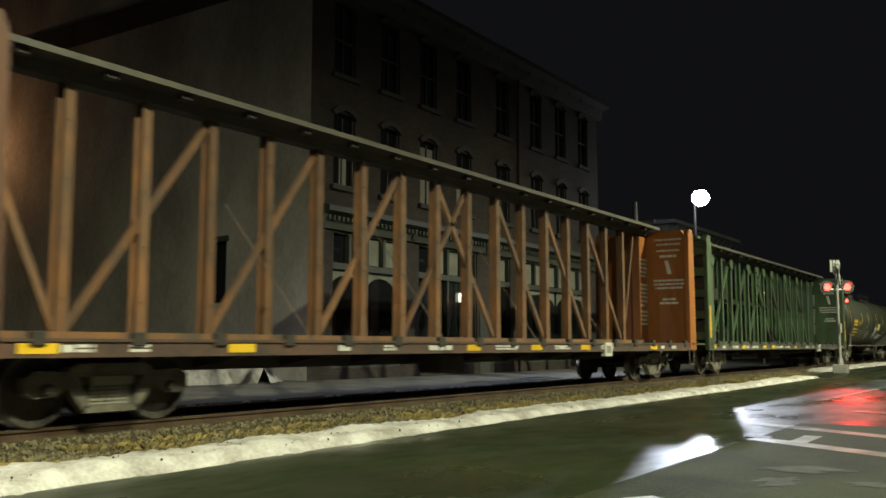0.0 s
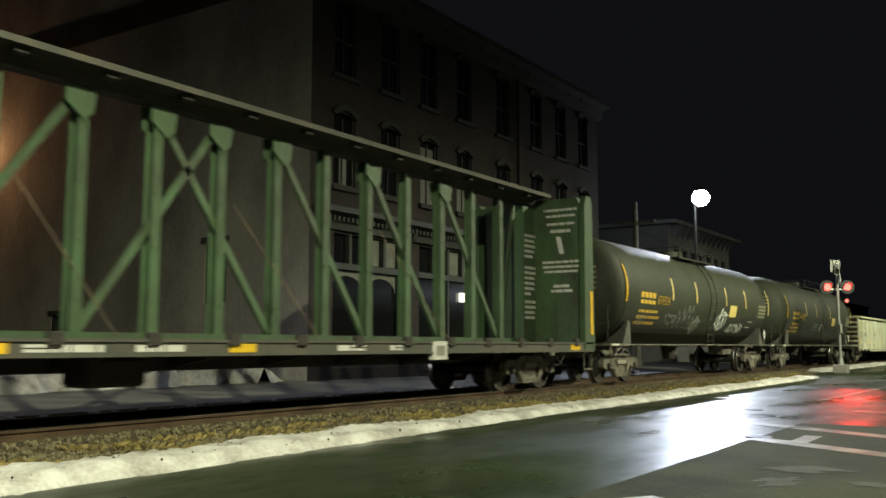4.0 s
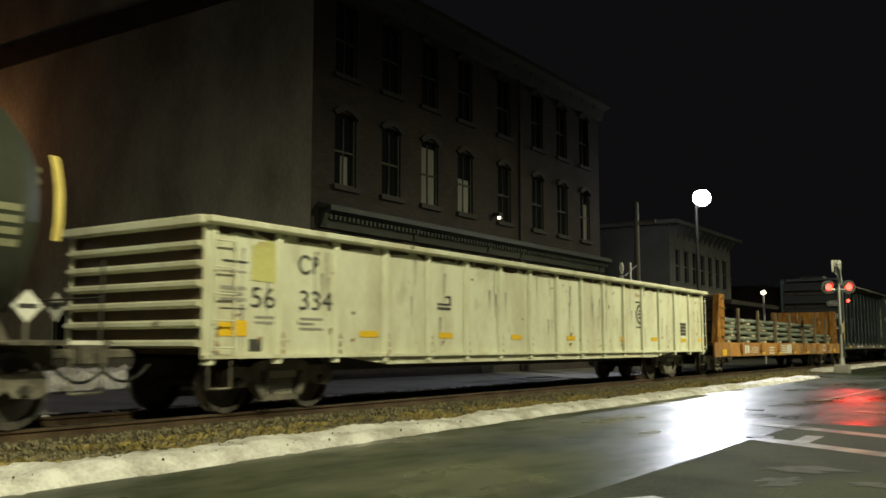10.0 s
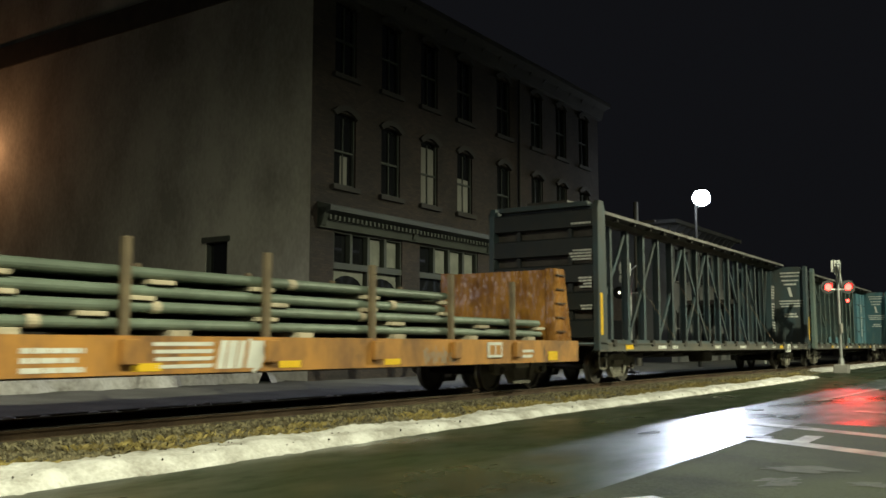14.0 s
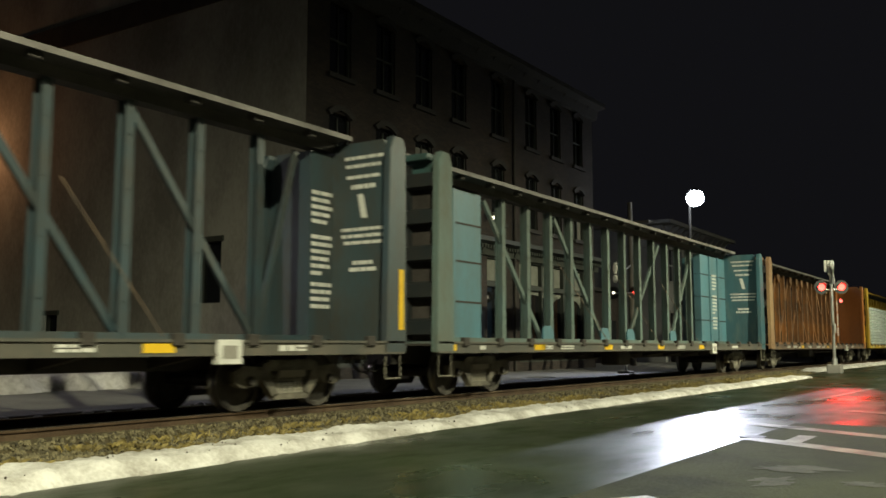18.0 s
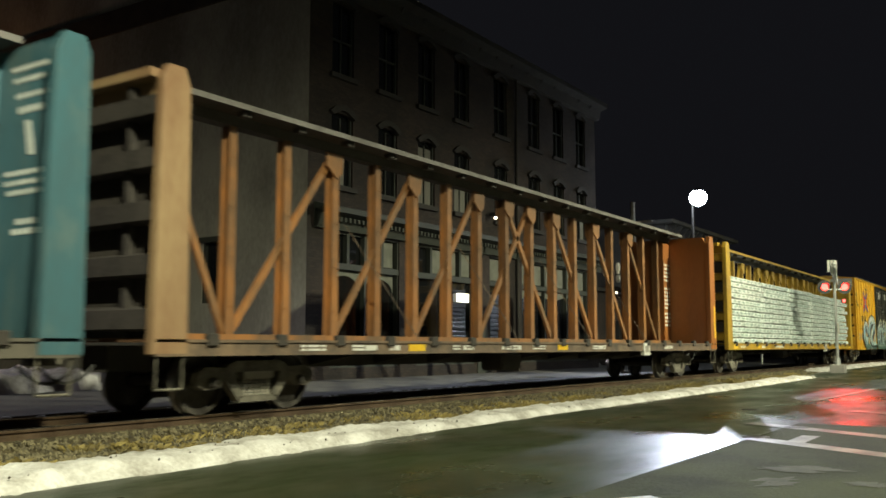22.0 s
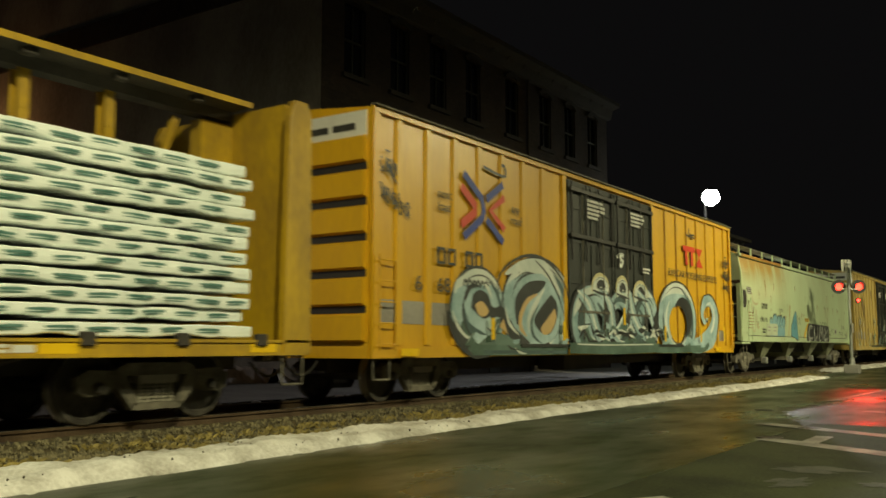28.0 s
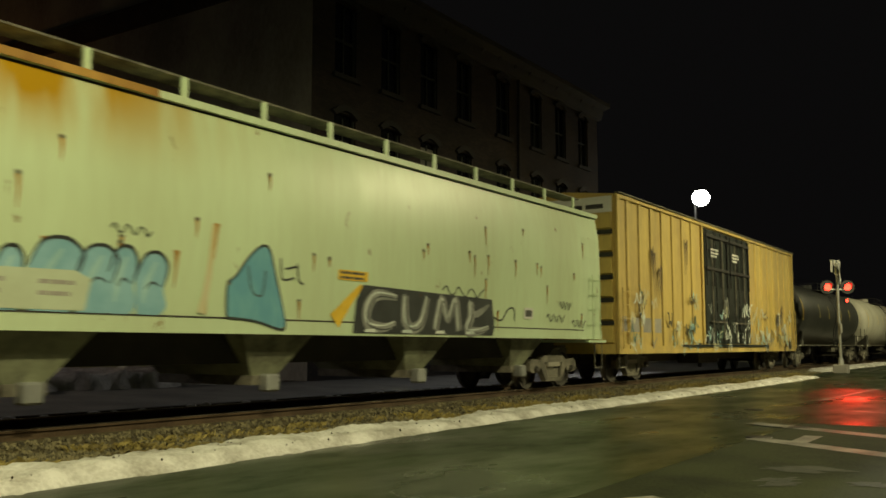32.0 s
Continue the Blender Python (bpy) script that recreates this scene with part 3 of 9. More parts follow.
# gravel on the near shoulder
rnd = random.Random(5)
bm = bmesh.new()
for i in range(15000):
    x = 1 + 44 * rnd.random() ** 1.7
    y = rnd.uniform(8.0, 9.75) if i % 3 else rnd.uniform(8.0, 8.9)
    r = rnd.uniform(0.016, 0.05)
    z = 0.035 + 0.085 * ease(8.2, 9.5, y)
    m = Matrix.Translation((x, y, z)) @ Euler((rnd.random() * 6, rnd.random() * 6, rnd.random() * 6)).to_matrix().to_4x4() @ Matrix.Diagonal((r, r * 0.8, r * 0.65, 1))
    vs = [bm.verts.new(m @ Vector(p)) for p in ((1, 0, 0), (-1, 0.1, 0), (0, 1, 0.1), (0.1, -1, 0), (0, 0.1, 1), (0, 0, -1))]
    for a, b in ((0, 2), (2, 1), (1, 3), (3, 0)):
        bm.faces.new((vs[a], vs[b], vs[4]))
        bm.faces.new((vs[b], vs[a], vs[5]))
solid("gravel", bm, M_STONE, "loose pale brown gravel along the track shoulder", "gravel", "stuff")


def snow_bank(name, x0, x1, y0, y1, top, seed, label, ground=0.0, step=0.07, material=None, drift=0.10, ends=2.0):
    """A long low heap of shovelled snow with a ragged edge."""
    n = int((x1 - x0) / step)

    def h(x, y):
        edge0 = y0 + drift * noise.noise((x * 0.9, seed, 0)) + drift * 0.5 * noise.noise((x * 3.7, seed, 2))
        edge1 = y1 + drift * 1.6 * noise.noise((x * 0.7, seed, 5)) + drift * 0.7 * noise.noise((x * 4.1, seed, 7))
        q = min(y - edge0, edge1 - y)
        e = ease(x0, x0 + ends, x) * (1 - ease(x1 - ends, x1, x))
        lump = 0.72 + 0.30 * noise.noise((x * 1.1, y * 2.5, seed)) + 0.22 * noise.noise((x * 5, y * 6, seed)) + 0.20 * noise.noise((x * 14, y * 14, seed))
        return ground + (ease(0, 0.16, q) * top * max(0.15, lump) * e if q > 0 else -0.05) - (0.05 if e < 0.02 else 0)
    bm = lumpy(x0, x1, y0 - 0.2, y1 + 0.3, n, 22, h)
    ob = solid(name, bm, material or M_SNOW, label, "snow", "stuff")
    return smooth(ob, 60)


snow_bank("snow_bank", 1.0, 35.6, 7.06, 7.98, 0.13, 3.0, "low bank of old snow along the road edge", 0.04, ends=0.8)
snow_bank("snow_bank", 42.5, 75.0, 8.3, 9.4, 0.14, 9.0, "low bank of snow beyond the crossing", 0.1, 0.2)
snow_bank("snow_bank", -8.0, 18.6, 17.2, 21.5, 0.50, 14.0, "dirty heap of ploughed snow beside the wall", 0.24, 0.25, M_DIRTY_SNOW, 0.5, 1.2)
rnd = random.Random(8)
for i in range(90):
    x, r = 3 + 20 * rnd.random() ** 1.3, rnd.uniform(0.025, 0.085)
    bm = bmesh.new()
    bmesh.ops.create_icosphere(bm, subdivisions=2, radius=1)
    for v in bm.verts:
        v.co *= 1 + 0.25 * noise.noise(v.co * 1.7 + Vector((i, 0, 0)))
        v.co = Vector((v.co.x * r * rnd.uniform(0.98, 1.02) * 1.5, v.co.y * r, v.co.z * r * 0.6))
    solid("snow_lump", bm, M_DIRTY_SNOW, "small lump of dirty snow beside the far rail", "snow", at=(x, rnd.uniform(12.75, 13.15), 0.10 + r * 0.2), group="snow lumps beyond the rails")

# road markings near the crossing: stop line, edge line and the worn bars between
marks = thing("road_marking", "worn white crossing lines on the wet asphalt", "road marking", (0, 0, 0), kind="structure")


def stripe(x0, y0, x1, y1, w, material=None):
    bm = bmesh.new()
    a, b = Vector((x0, y0, 0)), Vector((x1, y1, 0))
    s = (b - a).cross(Vector((0, 0, 1))).normalized() * w / 2
    n = max(2, int((b - a).length / 0.6))
    rows = [[bm.verts.new((p.x, p.y, ground_z(p.x, p.y) + 0.013)) for p in (a.lerp(b, i / n) + s, a.lerp(b, i / n) - s)] for i in range(n + 1)]
    for (p, q), (r, t) in zip(rows, rows[1:]):
        bm.faces.new((p, q, t, r))
    part("stripe", bm, material or M_LINE, marks)


STRIPES = [(14.0, 3.86, 12.3, 0.9, 0.34), (11.75, 3.2, 10.2, 0.6, 0.34), (11.25, 2.62, 12.45, 2.62, 0.22), (17.6, 3.0, 16.4, 0.9, 0.3), (6.6, 2.75, 6.9, 2.55, 0.35), (20.5, 4.2, 27.0, 4.0, 0.12)]
cover = mesh_of("drain_cover", soften(cyl(bmesh.new(), (0, 0, -0.02), (0, 0, 0.012), 0.17, 0.17, 18), 0.004), M_BLACK)
for x, y in ((11.95, 3.18), (13.6, 3.05), (17.0, 4.6)):
    ob = new("drain_cover", cover)
    ob.location = (x, y, ground_z(x, y) + 0.004)
    tagged(ob, "small dark iron cover set in the asphalt", "drain cover", "covers in the road")

# scuffed remains of old paint on the rough asphalt
rnd = random.Random(41)
for x, y, a, b, turn in ((8.2, 2.05, 0.30, 0.14, -0.5), (8.5, 1.32, 0.18, 0.14, -0.6), (9.2, 1.95, 0.22, 0.40, 0.1), (9.75, 1.05, 0.24, 0.16, -0.7)):
    for k in range(2):
        cx, cy, r = x + rnd.uniform(-a, a) * 0.7, y + rnd.uniform(-b, b) * 0.7, rnd.uniform(0.8, 1.3)
        bm = bmesh.new()
        ring = []
        for q in range(30):
            g = q / 30 * 2 * math.pi
            d = r * (0.75 + 0.5 * noise.noise((math.cos(g) * 2 + k, math.sin(g) * 2, x * 3)) + 0.25 * noise.noise((math.cos(g) * 7 + k, math.sin(g) * 7, x * 3)))
            u, v = a * d * math.cos(g), b * d * math.sin(g)
            px, py = cx + u * math.cos(turn) - v * math.sin(turn), cy + u * math.sin(turn) + v * math.cos(turn)
            ring.append(bm.verts.new((px, py, ground_z(px, py) + 0.012 + 0.0006 * k)))
        bm.faces.new(ring)
        part("paint_patch", bm, M_WORNLINE, marks, "scuffed remains of white paint")
# dead grass between the snow and the gravel
rnd = random.Random(23)
bm = bmesh.new()
for i in range(2600):
    x, y = 1 + 38 * rnd.random() ** 1.4, 7.92 + 0.95 * rnd.random() ** 1.3
    if noise.noise((x * 0.8, y * 1.5, 6)) < -0.12:
        continue
    for k in range(5):
        a, h, w = rnd.uniform(0, 6.28), rnd.uniform(0.03, 0.11), rnd.uniform(0.004, 0.009)
        p = Vector((x + rnd.uniform(-0.04, 0.04), y + rnd.uniform(-0.04, 0.04), 0.03 + 0.085 * ease(8.2, 9.5, y)))
        out = Vector((math.cos(a), math.sin(a), 0))
        side = Vector((-out.y, out.x, 0)) * w
        vs = [bm.verts.new(q) for q in (p - side, p + side, p + out * h * 0.5 + Vector((0, 0, h * 0.7)) + side * 0.6, p + out * h * 1.1 + Vector((0, 0, h * 0.8)))]
        bm.faces.new((vs[0], vs[1], vs[2]))
        bm.faces.new((vs[0], vs[2], vs[3]))
solid("dead_grass", bm, M_DEADGRASS, "short dead yellow grass along the snow bank", "grass", "stuff")

# grit thrown onto the snow
rnd = random.Random(15)
bm = bmesh.new()
for i in range(420):
    x, y = 2 + 34 * rnd.random() ** 1.4, rnd.uniform(7.1, 7.95)
    r = rnd.uniform(0.006, 0.02)
    z = 0.10 + 0.03 * rnd.random()
    vs = [bm.verts.new((x + r * a, y + r * b, z + r * c)) for a, b, c in ((1, 0, 0), (-1, 0, 0), (0, 1, 0), (0, -1, 0), (0, 0, 1), (0, 0, -1))]
    for a, b in ((0, 2), (2, 1), (1, 3), (3, 0)):
        bm.faces.new((vs[a], vs[b], vs[4]))
        bm.faces.new((vs[b], vs[a], vs[5]))
solid("grit", bm, M_TIE, "dark grit lying on the snow bank", "grit", "stuff")

# ------------------------------------------------------------------ buildings
FACE_Y = 17.0


def arch_window(w, h, rise, wall_y, parent, x, z, curtain, blindness):
    """A tall sash window with a segmental arched hood, set back in its wall."""
    bm = bmesh.new()
    n = 6
    arc = [(x - w / 2 + w * i / n, z + h + rise * math.sin(math.pi * i / n)) for i in range(n + 1)]
    prism(bm, [(x - w / 2, z)] + [(x + w / 2, z)] + arc[::-1], "y", wall_y + 0.14, wall_y + 0.17)
    win = part("window", bm, M_DARKGLASS, parent)
    bm = bmesh.new()
    out = [(px + (px - x) * 0.28, pz + 0.16 * (1 if 0 < i < n else 0.7)) for i, (px, pz) in enumerate(arc)]
    for i in range(n):
        prism(bm, [arc[i], arc[i + 1], out[i + 1], out[i]], "y", wall_y - 0.10, wall_y + 0.02)
    bmesh.ops.remove_doubles(bm, verts=bm.verts, dist=0.001)
    part("hood", bm, M_STONE_TRIM, win)
    part("sill", boxes((x - w / 2 - 0.12, x + w / 2 + 0.12, wall_y - 0.12, wall_y + 0.14, z - 0.14, z)), M_STONE_TRIM, win)
    bm = boxes((x - w / 2, x - w / 2 + 0.06, wall_y + 0.06, wall_y + 0.13, z, z + h), (x + w / 2 - 0.06, x + w / 2, wall_y + 0.06, wall_y + 0.13, z, z + h),
               (x - w / 2, x + w / 2, wall_y + 0.07, wall_y + 0.13, z + h * 0.49, z + h * 0.49 + 0.06), (x - w / 2, x + w / 2, wall_y + 0.07, wall_y + 0.13, z, z + 0.07),
               (x - 0.018, x + 0.018, wall_y + 0.09, wall_y + 0.13, z, z + h))
    part("sash", bm, M_TRIM, win)
    if curtain:
        bm = bmesh.new()
        for a, b in curtain:
            k = 9
            pts = [(x + w * (a + (b - a) * i / k), wall_y + 0.127 - 0.012 * (i % 2)) for i in range(k + 1)]
            vs = [[bm.verts.new((p[0], p[1], zz)) for p in pts] for zz in (z + 0.08, z + h * blindness)]
            for i in range(k):
                bm.faces.new((vs[0][i], vs[0][i + 1], vs[1][i + 1], vs[1][i]))
        part("curtain", bm, M_CURTAIN, win, "pale drawn curtain")
    return win


def wall_with_holes(x0, x1, z0, z1, y0, y1, holes):
    """A wall along x with real rectangular openings (x, z, w, h), as one closed mesh."""
    bm = bmesh.new()
    xs = sorted({x0, x1, *[h[0] for h in holes], *[h[0] + h[2] for h in holes]})
    zs = sorted({z0, z1, *[h[1] for h in holes], *[h[1] + h[3] for h in holes]})
    verts = {}

    def v(i, k, y):
        if (i, k, y) not in verts:
            verts[i, k, y] = bm.verts.new((xs[i], y, zs[k]))
        return verts[i, k, y]

    def filled(i, k):
        if not (0 <= i < len(xs) - 1 and 0 <= k < len(zs) - 1):
            return False
        cx, cz = (xs[i] + xs[i + 1]) / 2, (zs[k] + zs[k + 1]) / 2
        return not any(h[0] < cx < h[0] + h[2] and h[1] < cz < h[1] + h[3] for h in holes)
    for i in range(len(xs) - 1):
        for k in range(len(zs) - 1):
            if filled(i, k):
                bm.faces.new((v(i, k, y0), v(i + 1, k, y0), v(i + 1, k + 1, y0), v(i, k + 1, y0)))
                bm.faces.new((v(i, k + 1, y1), v(i + 1, k + 1, y1), v(i + 1, k, y1), v(i, k, y1)))
                for di, dk, e in ((-1, 0, ((i, k), (i, k + 1))), (1, 0, ((i + 1, k + 1), (i + 1, k))), (0, -1, ((i + 1, k), (i, k))), (0, 1, ((i, k + 1), (i + 1, k + 1)))):
                    if not filled(i + di, k + dk):
                        (a, b), (c, d) = e
                        bm.faces.new((v(a, b, y0), v(c, d, y0), v(c, d, y1), v(a, b, y1)))
    bmesh.ops.recalc_face_normals(bm, faces=bm.faces)
    return bm


def corner_building():
    x0, x1, depth, top = 19.06, 37.9, 26.0, 12.05
    b = thing("brick_building", "three-storey dark brick commercial building with a shopfront beside the track", "building", (0, 0, 0.08))
    bays = [20.20, 22.42, 24.55, 26.75, 29.5, 32.2, 34.42, 36.65]
    w, h2, h3 = 0.98, 2.05, 2.1
    z2, z3 = 5.76, 9.08
    holes = [(x - w / 2, z2, w, h2 + 0.12) for x in bays] + [(x - w / 2, z3, w, h3 + 0.12) for x in bays]
    shop = [(19.75, 23.05), (24.0, 27.6), (28.65, 30.0), (31.1, 37.15)]
    holes += [(a, 0.5, e - a, 3.95) for a, e in shop]
    part("front_wall", wall_with_holes(x0 + 0.02, x1, 0, top, FACE_Y, FACE_Y + 0.35, holes), M_BRICK, b, "dark weathered brick front")
    # thin brick sheet added to hide the side wall's bright front edge
    part("corner_pier", boxes((x0 - 0.335, x0 + 0.018, FACE_Y - 0.006, FACE_Y + 0.0, 0, top)), M_BRICK, b)
    part("side_wall", wall_side(x0, depth, top), M_STUCCO, b, "plain grey plastered side wall")
    part("back_wall", boxes((x0, x1, FACE_Y + depth, FACE_Y + depth + 0.3, 0, top)), M_BRICK, b)
    part("end_wall", boxes((x1, x1 + 0.3, FACE_Y, FACE_Y + depth, 0, top)), M_BRICK, b)
    part("roof", boxes((x0, x1 + 0.3, FACE_Y + 0.35, FACE_Y + depth, top - 0.3, top - 0.1)), M_UNDER, b)
    part("coping", boxes((x0 - 0.14, x0 + 0.3, FACE_Y + 0.4, FACE_Y + 3.0, top, top + 0.12)), M_STONE_TRIM, b)
    part("upper_wall", boxes((x0 - 0.32, x0 + 3.0, FACE_Y + 3.0, FACE_Y + depth, top, 16.0)), M_STUCCO, b, "plain grey plastered upper wall")
    # dark band that steps along the side wall below the roof
    part("side_band", boxes((x0 - 0.39, x0 - 0.323, FACE_Y + 1.0, FACE_Y + depth, 11.68, 12.5)), M_UNDER, b, "dark band on the side wall below the roof")
    for i, x in enumerate(bays):
        arch_window(w, h2, 0.2, FACE_Y, b, x, z2, [[(-0.10, 0.22)], None, [(-0.4, -0.05), (0.05, 0.4)], [(-0.3, 0.0), (0.08, 0.38)], None, None, None, [(0.1, 0.4)]][i], (0.45, 0, 0.95, 0.6, 0, 0, 0, 0.8)[i])
        arch_window(w, h3, 0.2, FACE_Y, b, x, z3, None, 0)
    # roof cornice with brackets
    part("roof_cornice", prism(bmesh.new(), [(FACE_Y + 0.02, top - 0.55), (FACE_Y - 0.15, top - 0.5), (FACE_Y - 0.25, top - 0.1), (FACE_Y - 0.6, top), (FACE_Y - 0.6, top + 0.18), (FACE_Y + 0.02, top + 0.18)], "x", x0 - 0.1, x1 + 0.5), M_STONE_TRIM, b)
    bk = mesh_of("bracket", prism(bmesh.new(), [(-0.36, 0), (0, 0), (0, -0.42), (-0.10, -0.38)], "x", -0.06, 0.06), M_STONE_TRIM)
    for i in range(16):
        part("bracket", bk, M_STONE_TRIM, b, at=(x0 + 0.2 + i * 1.2, FACE_Y - 0.01, top - 0.02))
    # shopfront cornice
    zc = 5.0
    part("shop_cornice", prism(bmesh.new(), [(FACE_Y, zc - 0.55), (FACE_Y - 0.12, zc - 0.55), (FACE_Y - 0.18, zc - 0.2), (FACE_Y - 0.5, zc - 0.1), (FACE_Y - 0.5, zc + 0.05), (FACE_Y, zc + 0.18)], "x", x0 - 0.05, x1 + 0.45), M_TRIM, b, "dark green shopfront cornice")
    dent = mesh_of("dentil", boxes((-0.05, 0.05, -0.13, 0, -0.13, 0)), M_TRIM)
    for i in range(96):
        part("dentil", dent, M_TRIM, b, at=(x0 + 0.2 + i * 0.2, FACE_Y - 0.17, zc - 0.19))
    cons = mesh_of("console", soften(prism(bmesh.new(), [(0, -0.55), (-0.16, -0.50), (-0.30, -0.12), (-0.46, -0.04), (-0.46, 0.02), (0, 0.02)], "x", -0.10, 0.10), 0.012), M_TRIM)
    for x in (x0 + 0.05, 23.5, 28.1, 30.55, x1 - 0.1):
        part("console", cons, M_TRIM, b, at=(x, FACE_Y - 0.01, zc))
    # shop windows: transoms above, show windows below
    for k, (a, e) in enumerate(shop):
        n = (4, 4, 1, 6)[k]
        step = (e - a) / n
        sw = part("shop_window", boxes((a, e, FACE_Y + 0.2, FACE_Y + 0.22, 0.5, 4.45)), M_DARKGLASS, b)
        bm = boxes((a, e, FACE_Y + 0.02, FACE_Y + 0.2, 3.34, 3.52), (a, e, FACE_Y + 0.02, FACE_Y + 0.2, 0.5, 0.62), (a, e, FACE_Y + 0.05, FACE_Y + 0.2, 4.38, 4.45))
        for i in range(n + 1):
            box(bm, a + i * step - 0.06, a + i * step + 0.06, FACE_Y + 0.04, FACE_Y + 0.2, 3.52, 4.45)
        for i in range(0, n + 1, 2):
            box(bm, a + i * step - 0.05, a + i * step + 0.05, FACE_Y + 0.05, FACE_Y + 0.2, 0.62, 3.34)
        part("shop_frame", bm, M_TRIM, sw)
        for i in range(n):
            if (k, i) in ((0, 0), (0, 1), (1, 0)):
                continue
            part("transom_blind", boxes((a + i * step + 0.09, a + (i + 1) * step - 0.09, FACE_Y + 0.188, FACE_Y + 0.198, 3.56, 4.36)), M_BLIND, sw, "pale blind behind the transom pane")
        if k in (0, 3):
            bm = bmesh.new()
            for i in range(2):
                c, r = a + (i + 0.5) * (e - a) / 2, (e - a) / 4 - 0.1
                pts = [(c - r, 3.33), (c + r, 3.33)] + [(c + r * math.cos(t * math.pi / 8), 2.74 + 0.45 * math.sin(t * math.pi / 8)) for t in range(9)]
                prism(bm, pts, "y", FACE_Y + 0.185, FACE_Y + 0.197)
            part("arched_valance", bm, M_BLIND, sw, "pale arched valance")
    part("lit_sign", boxes((26.65, 27.35, FACE_Y + 0.1, FACE_Y + 0.17, 2.66, 2.96)), M_LITROOM, b, "small glowing shop sign")
    part("downpipe", cyl(bmesh.new(), (30.62, FACE_Y - 0.08, 0.1), (30.62, FACE_Y - 0.08, top - 0.5), 0.06), M_UNDER, b)
    part("front_door", soften(boxes((27.75, 28.45, FACE_Y - 0.03, FACE_Y + 0.02, 0.1, 2.4)), 0.01), M_TRIM, b)
    lm = part("wall_lamp", soften(boxes((28.4, 28.7, FACE_Y - 0.42, FACE_Y - 0.12, 5.85, 6.0)), 0.03), M_UNDER, b, "small glowing wall lamp")
    part("bulb", cyl(bmesh.new(), (28.52, FACE_Y - 0.34, 5.76), (28.52, FACE_Y - 0.34, 5.86), 0.07, 0.05, 10), M_BULB, lm)
    # window and door in the side wall
    for y, z, w_, h_ in ((20.75, 2.4, 0.95, 1.85), (28.6, 0.9, 0.7, 1.3)):
        sw = part("side_window", boxes((x0 - 0.16, x0 - 0.14, y - w_ / 2, y + w_ / 2, z, z + h_)), M_DARKGLASS, b)
        part("jamb", boxes((x0 - 0.27, x0 - 0.12, y - w_ / 2, y - w_ / 2 + 0.08, z, z + h_)), M_TRIM, sw)
        part("jamb", boxes((x0 - 0.27, x0 - 0.12, y + w_ / 2 - 0.08, y + w_ / 2, z, z + h_)), M_TRIM, sw)
        part("lintel", boxes((x0 - 0.40, x0 - 0.12, y - w_ / 2 - 0.1, y + w_ / 2 + 0.1, z + h_ - 0.02, z + h_ + 0.14)), M_TRIM, sw)
    return b


def wall_side(x0, depth, top):
    bm = bmesh.new()
    tmp = wall_with_holes(FACE_Y + 0.0, FACE_Y + depth, 0, top, 0, 0.32, [(20.275, 2.4, 0.95, 1.85), (28.25, 0.9, 0.7, 1.3)])
    tmp.transform(Matrix(((0, 1, 0, x0 - 0.32), (1, 0, 0, 0), (0, 0, 1, 0), (0, 0, 0, 1))))
    bmesh.ops.reverse_faces(tmp, faces=tmp.faces)
    bm.free()
    return tmp


corner_building()


def far_house():
    x0, x1, y0, depth, top = 52.0, 63.5, 18.6, 10.0, 8.3
    b = thing("pale_house", "two-storey pale painted building with a bracketed flat roof", "building", (0, 0, 0.08))
    n = 7
    xs = [x0 + 1.1 + i * (x1 - x0 - 2.2) / (n - 1) for i in range(n)]
    holes = [(x - 0.4, 5.0, 0.8, 1.9) for x in xs] + [(x - 0.4, 1.2, 0.8, 1.9) for x in xs]
    part("front_wall", wall_with_holes(x0, x1, 0, top, y0, y0 + 0.3, holes), M_PALE, b)
    part("side_wall", boxes((x0 - 0.3, x0, y0, y0 + depth, 0, top)), M_PALE, b)
    part("end_wall", boxes((x1, x1 + 0.3, y0, y0 + depth, 0, top)), M_PALE, b)
    part("back_wall", boxes((x0, x1, y0 + depth, y0 + depth + 0.3, 0, top)), M_PALE, b)
    part("roof", boxes((x0 - 0.9, x1 + 0.9, y0 - 0.7, y0 + depth + 0.6, top, top + 0.22)), M_PALE, b)
    bk = mesh_of("bracket", prism(bmesh.new(), [(-0.6, 0), (0, 0), (0, -0.7)], "x", -0.08, 0.08), M_PALE)
    for i in range(12):
        part("bracket", bk, M_PALE, b, at=(x0 + 0.2 + i * 1.0, y0, top))
    part("porch_roof", boxes((x0 + 1.5, x1 + 1.0, y0 - 3.0, y0, 3.6, 3.85)), M_UNDER, b, "dark low porch roof")
    for x, z in [(x, 5.0) for x in xs] + [(x, 1.2) for x in xs]:
        wd = part("window", boxes((x - 0.4, x + 0.4, y0 + 0.14, y0 + 0.16, z, z + 1.9)), M_DARKGLASS, b)
        part("meeting_rail", boxes((x - 0.4, x + 0.4, y0 + 0.08, y0 + 0.14, z + 0.92, z + 1.0)), M_PALE, wd)
        part("lintel", boxes((x - 0.5, x + 0.5, y0 - 0.06, y0 + 0.0, z + 1.9, z + 2.05)), M_PALE, wd)
        part("sill", boxes((x - 0.48, x + 0.48, y0 - 0.08, y0, z - 0.1, z)), M_PALE, wd)


far_house()


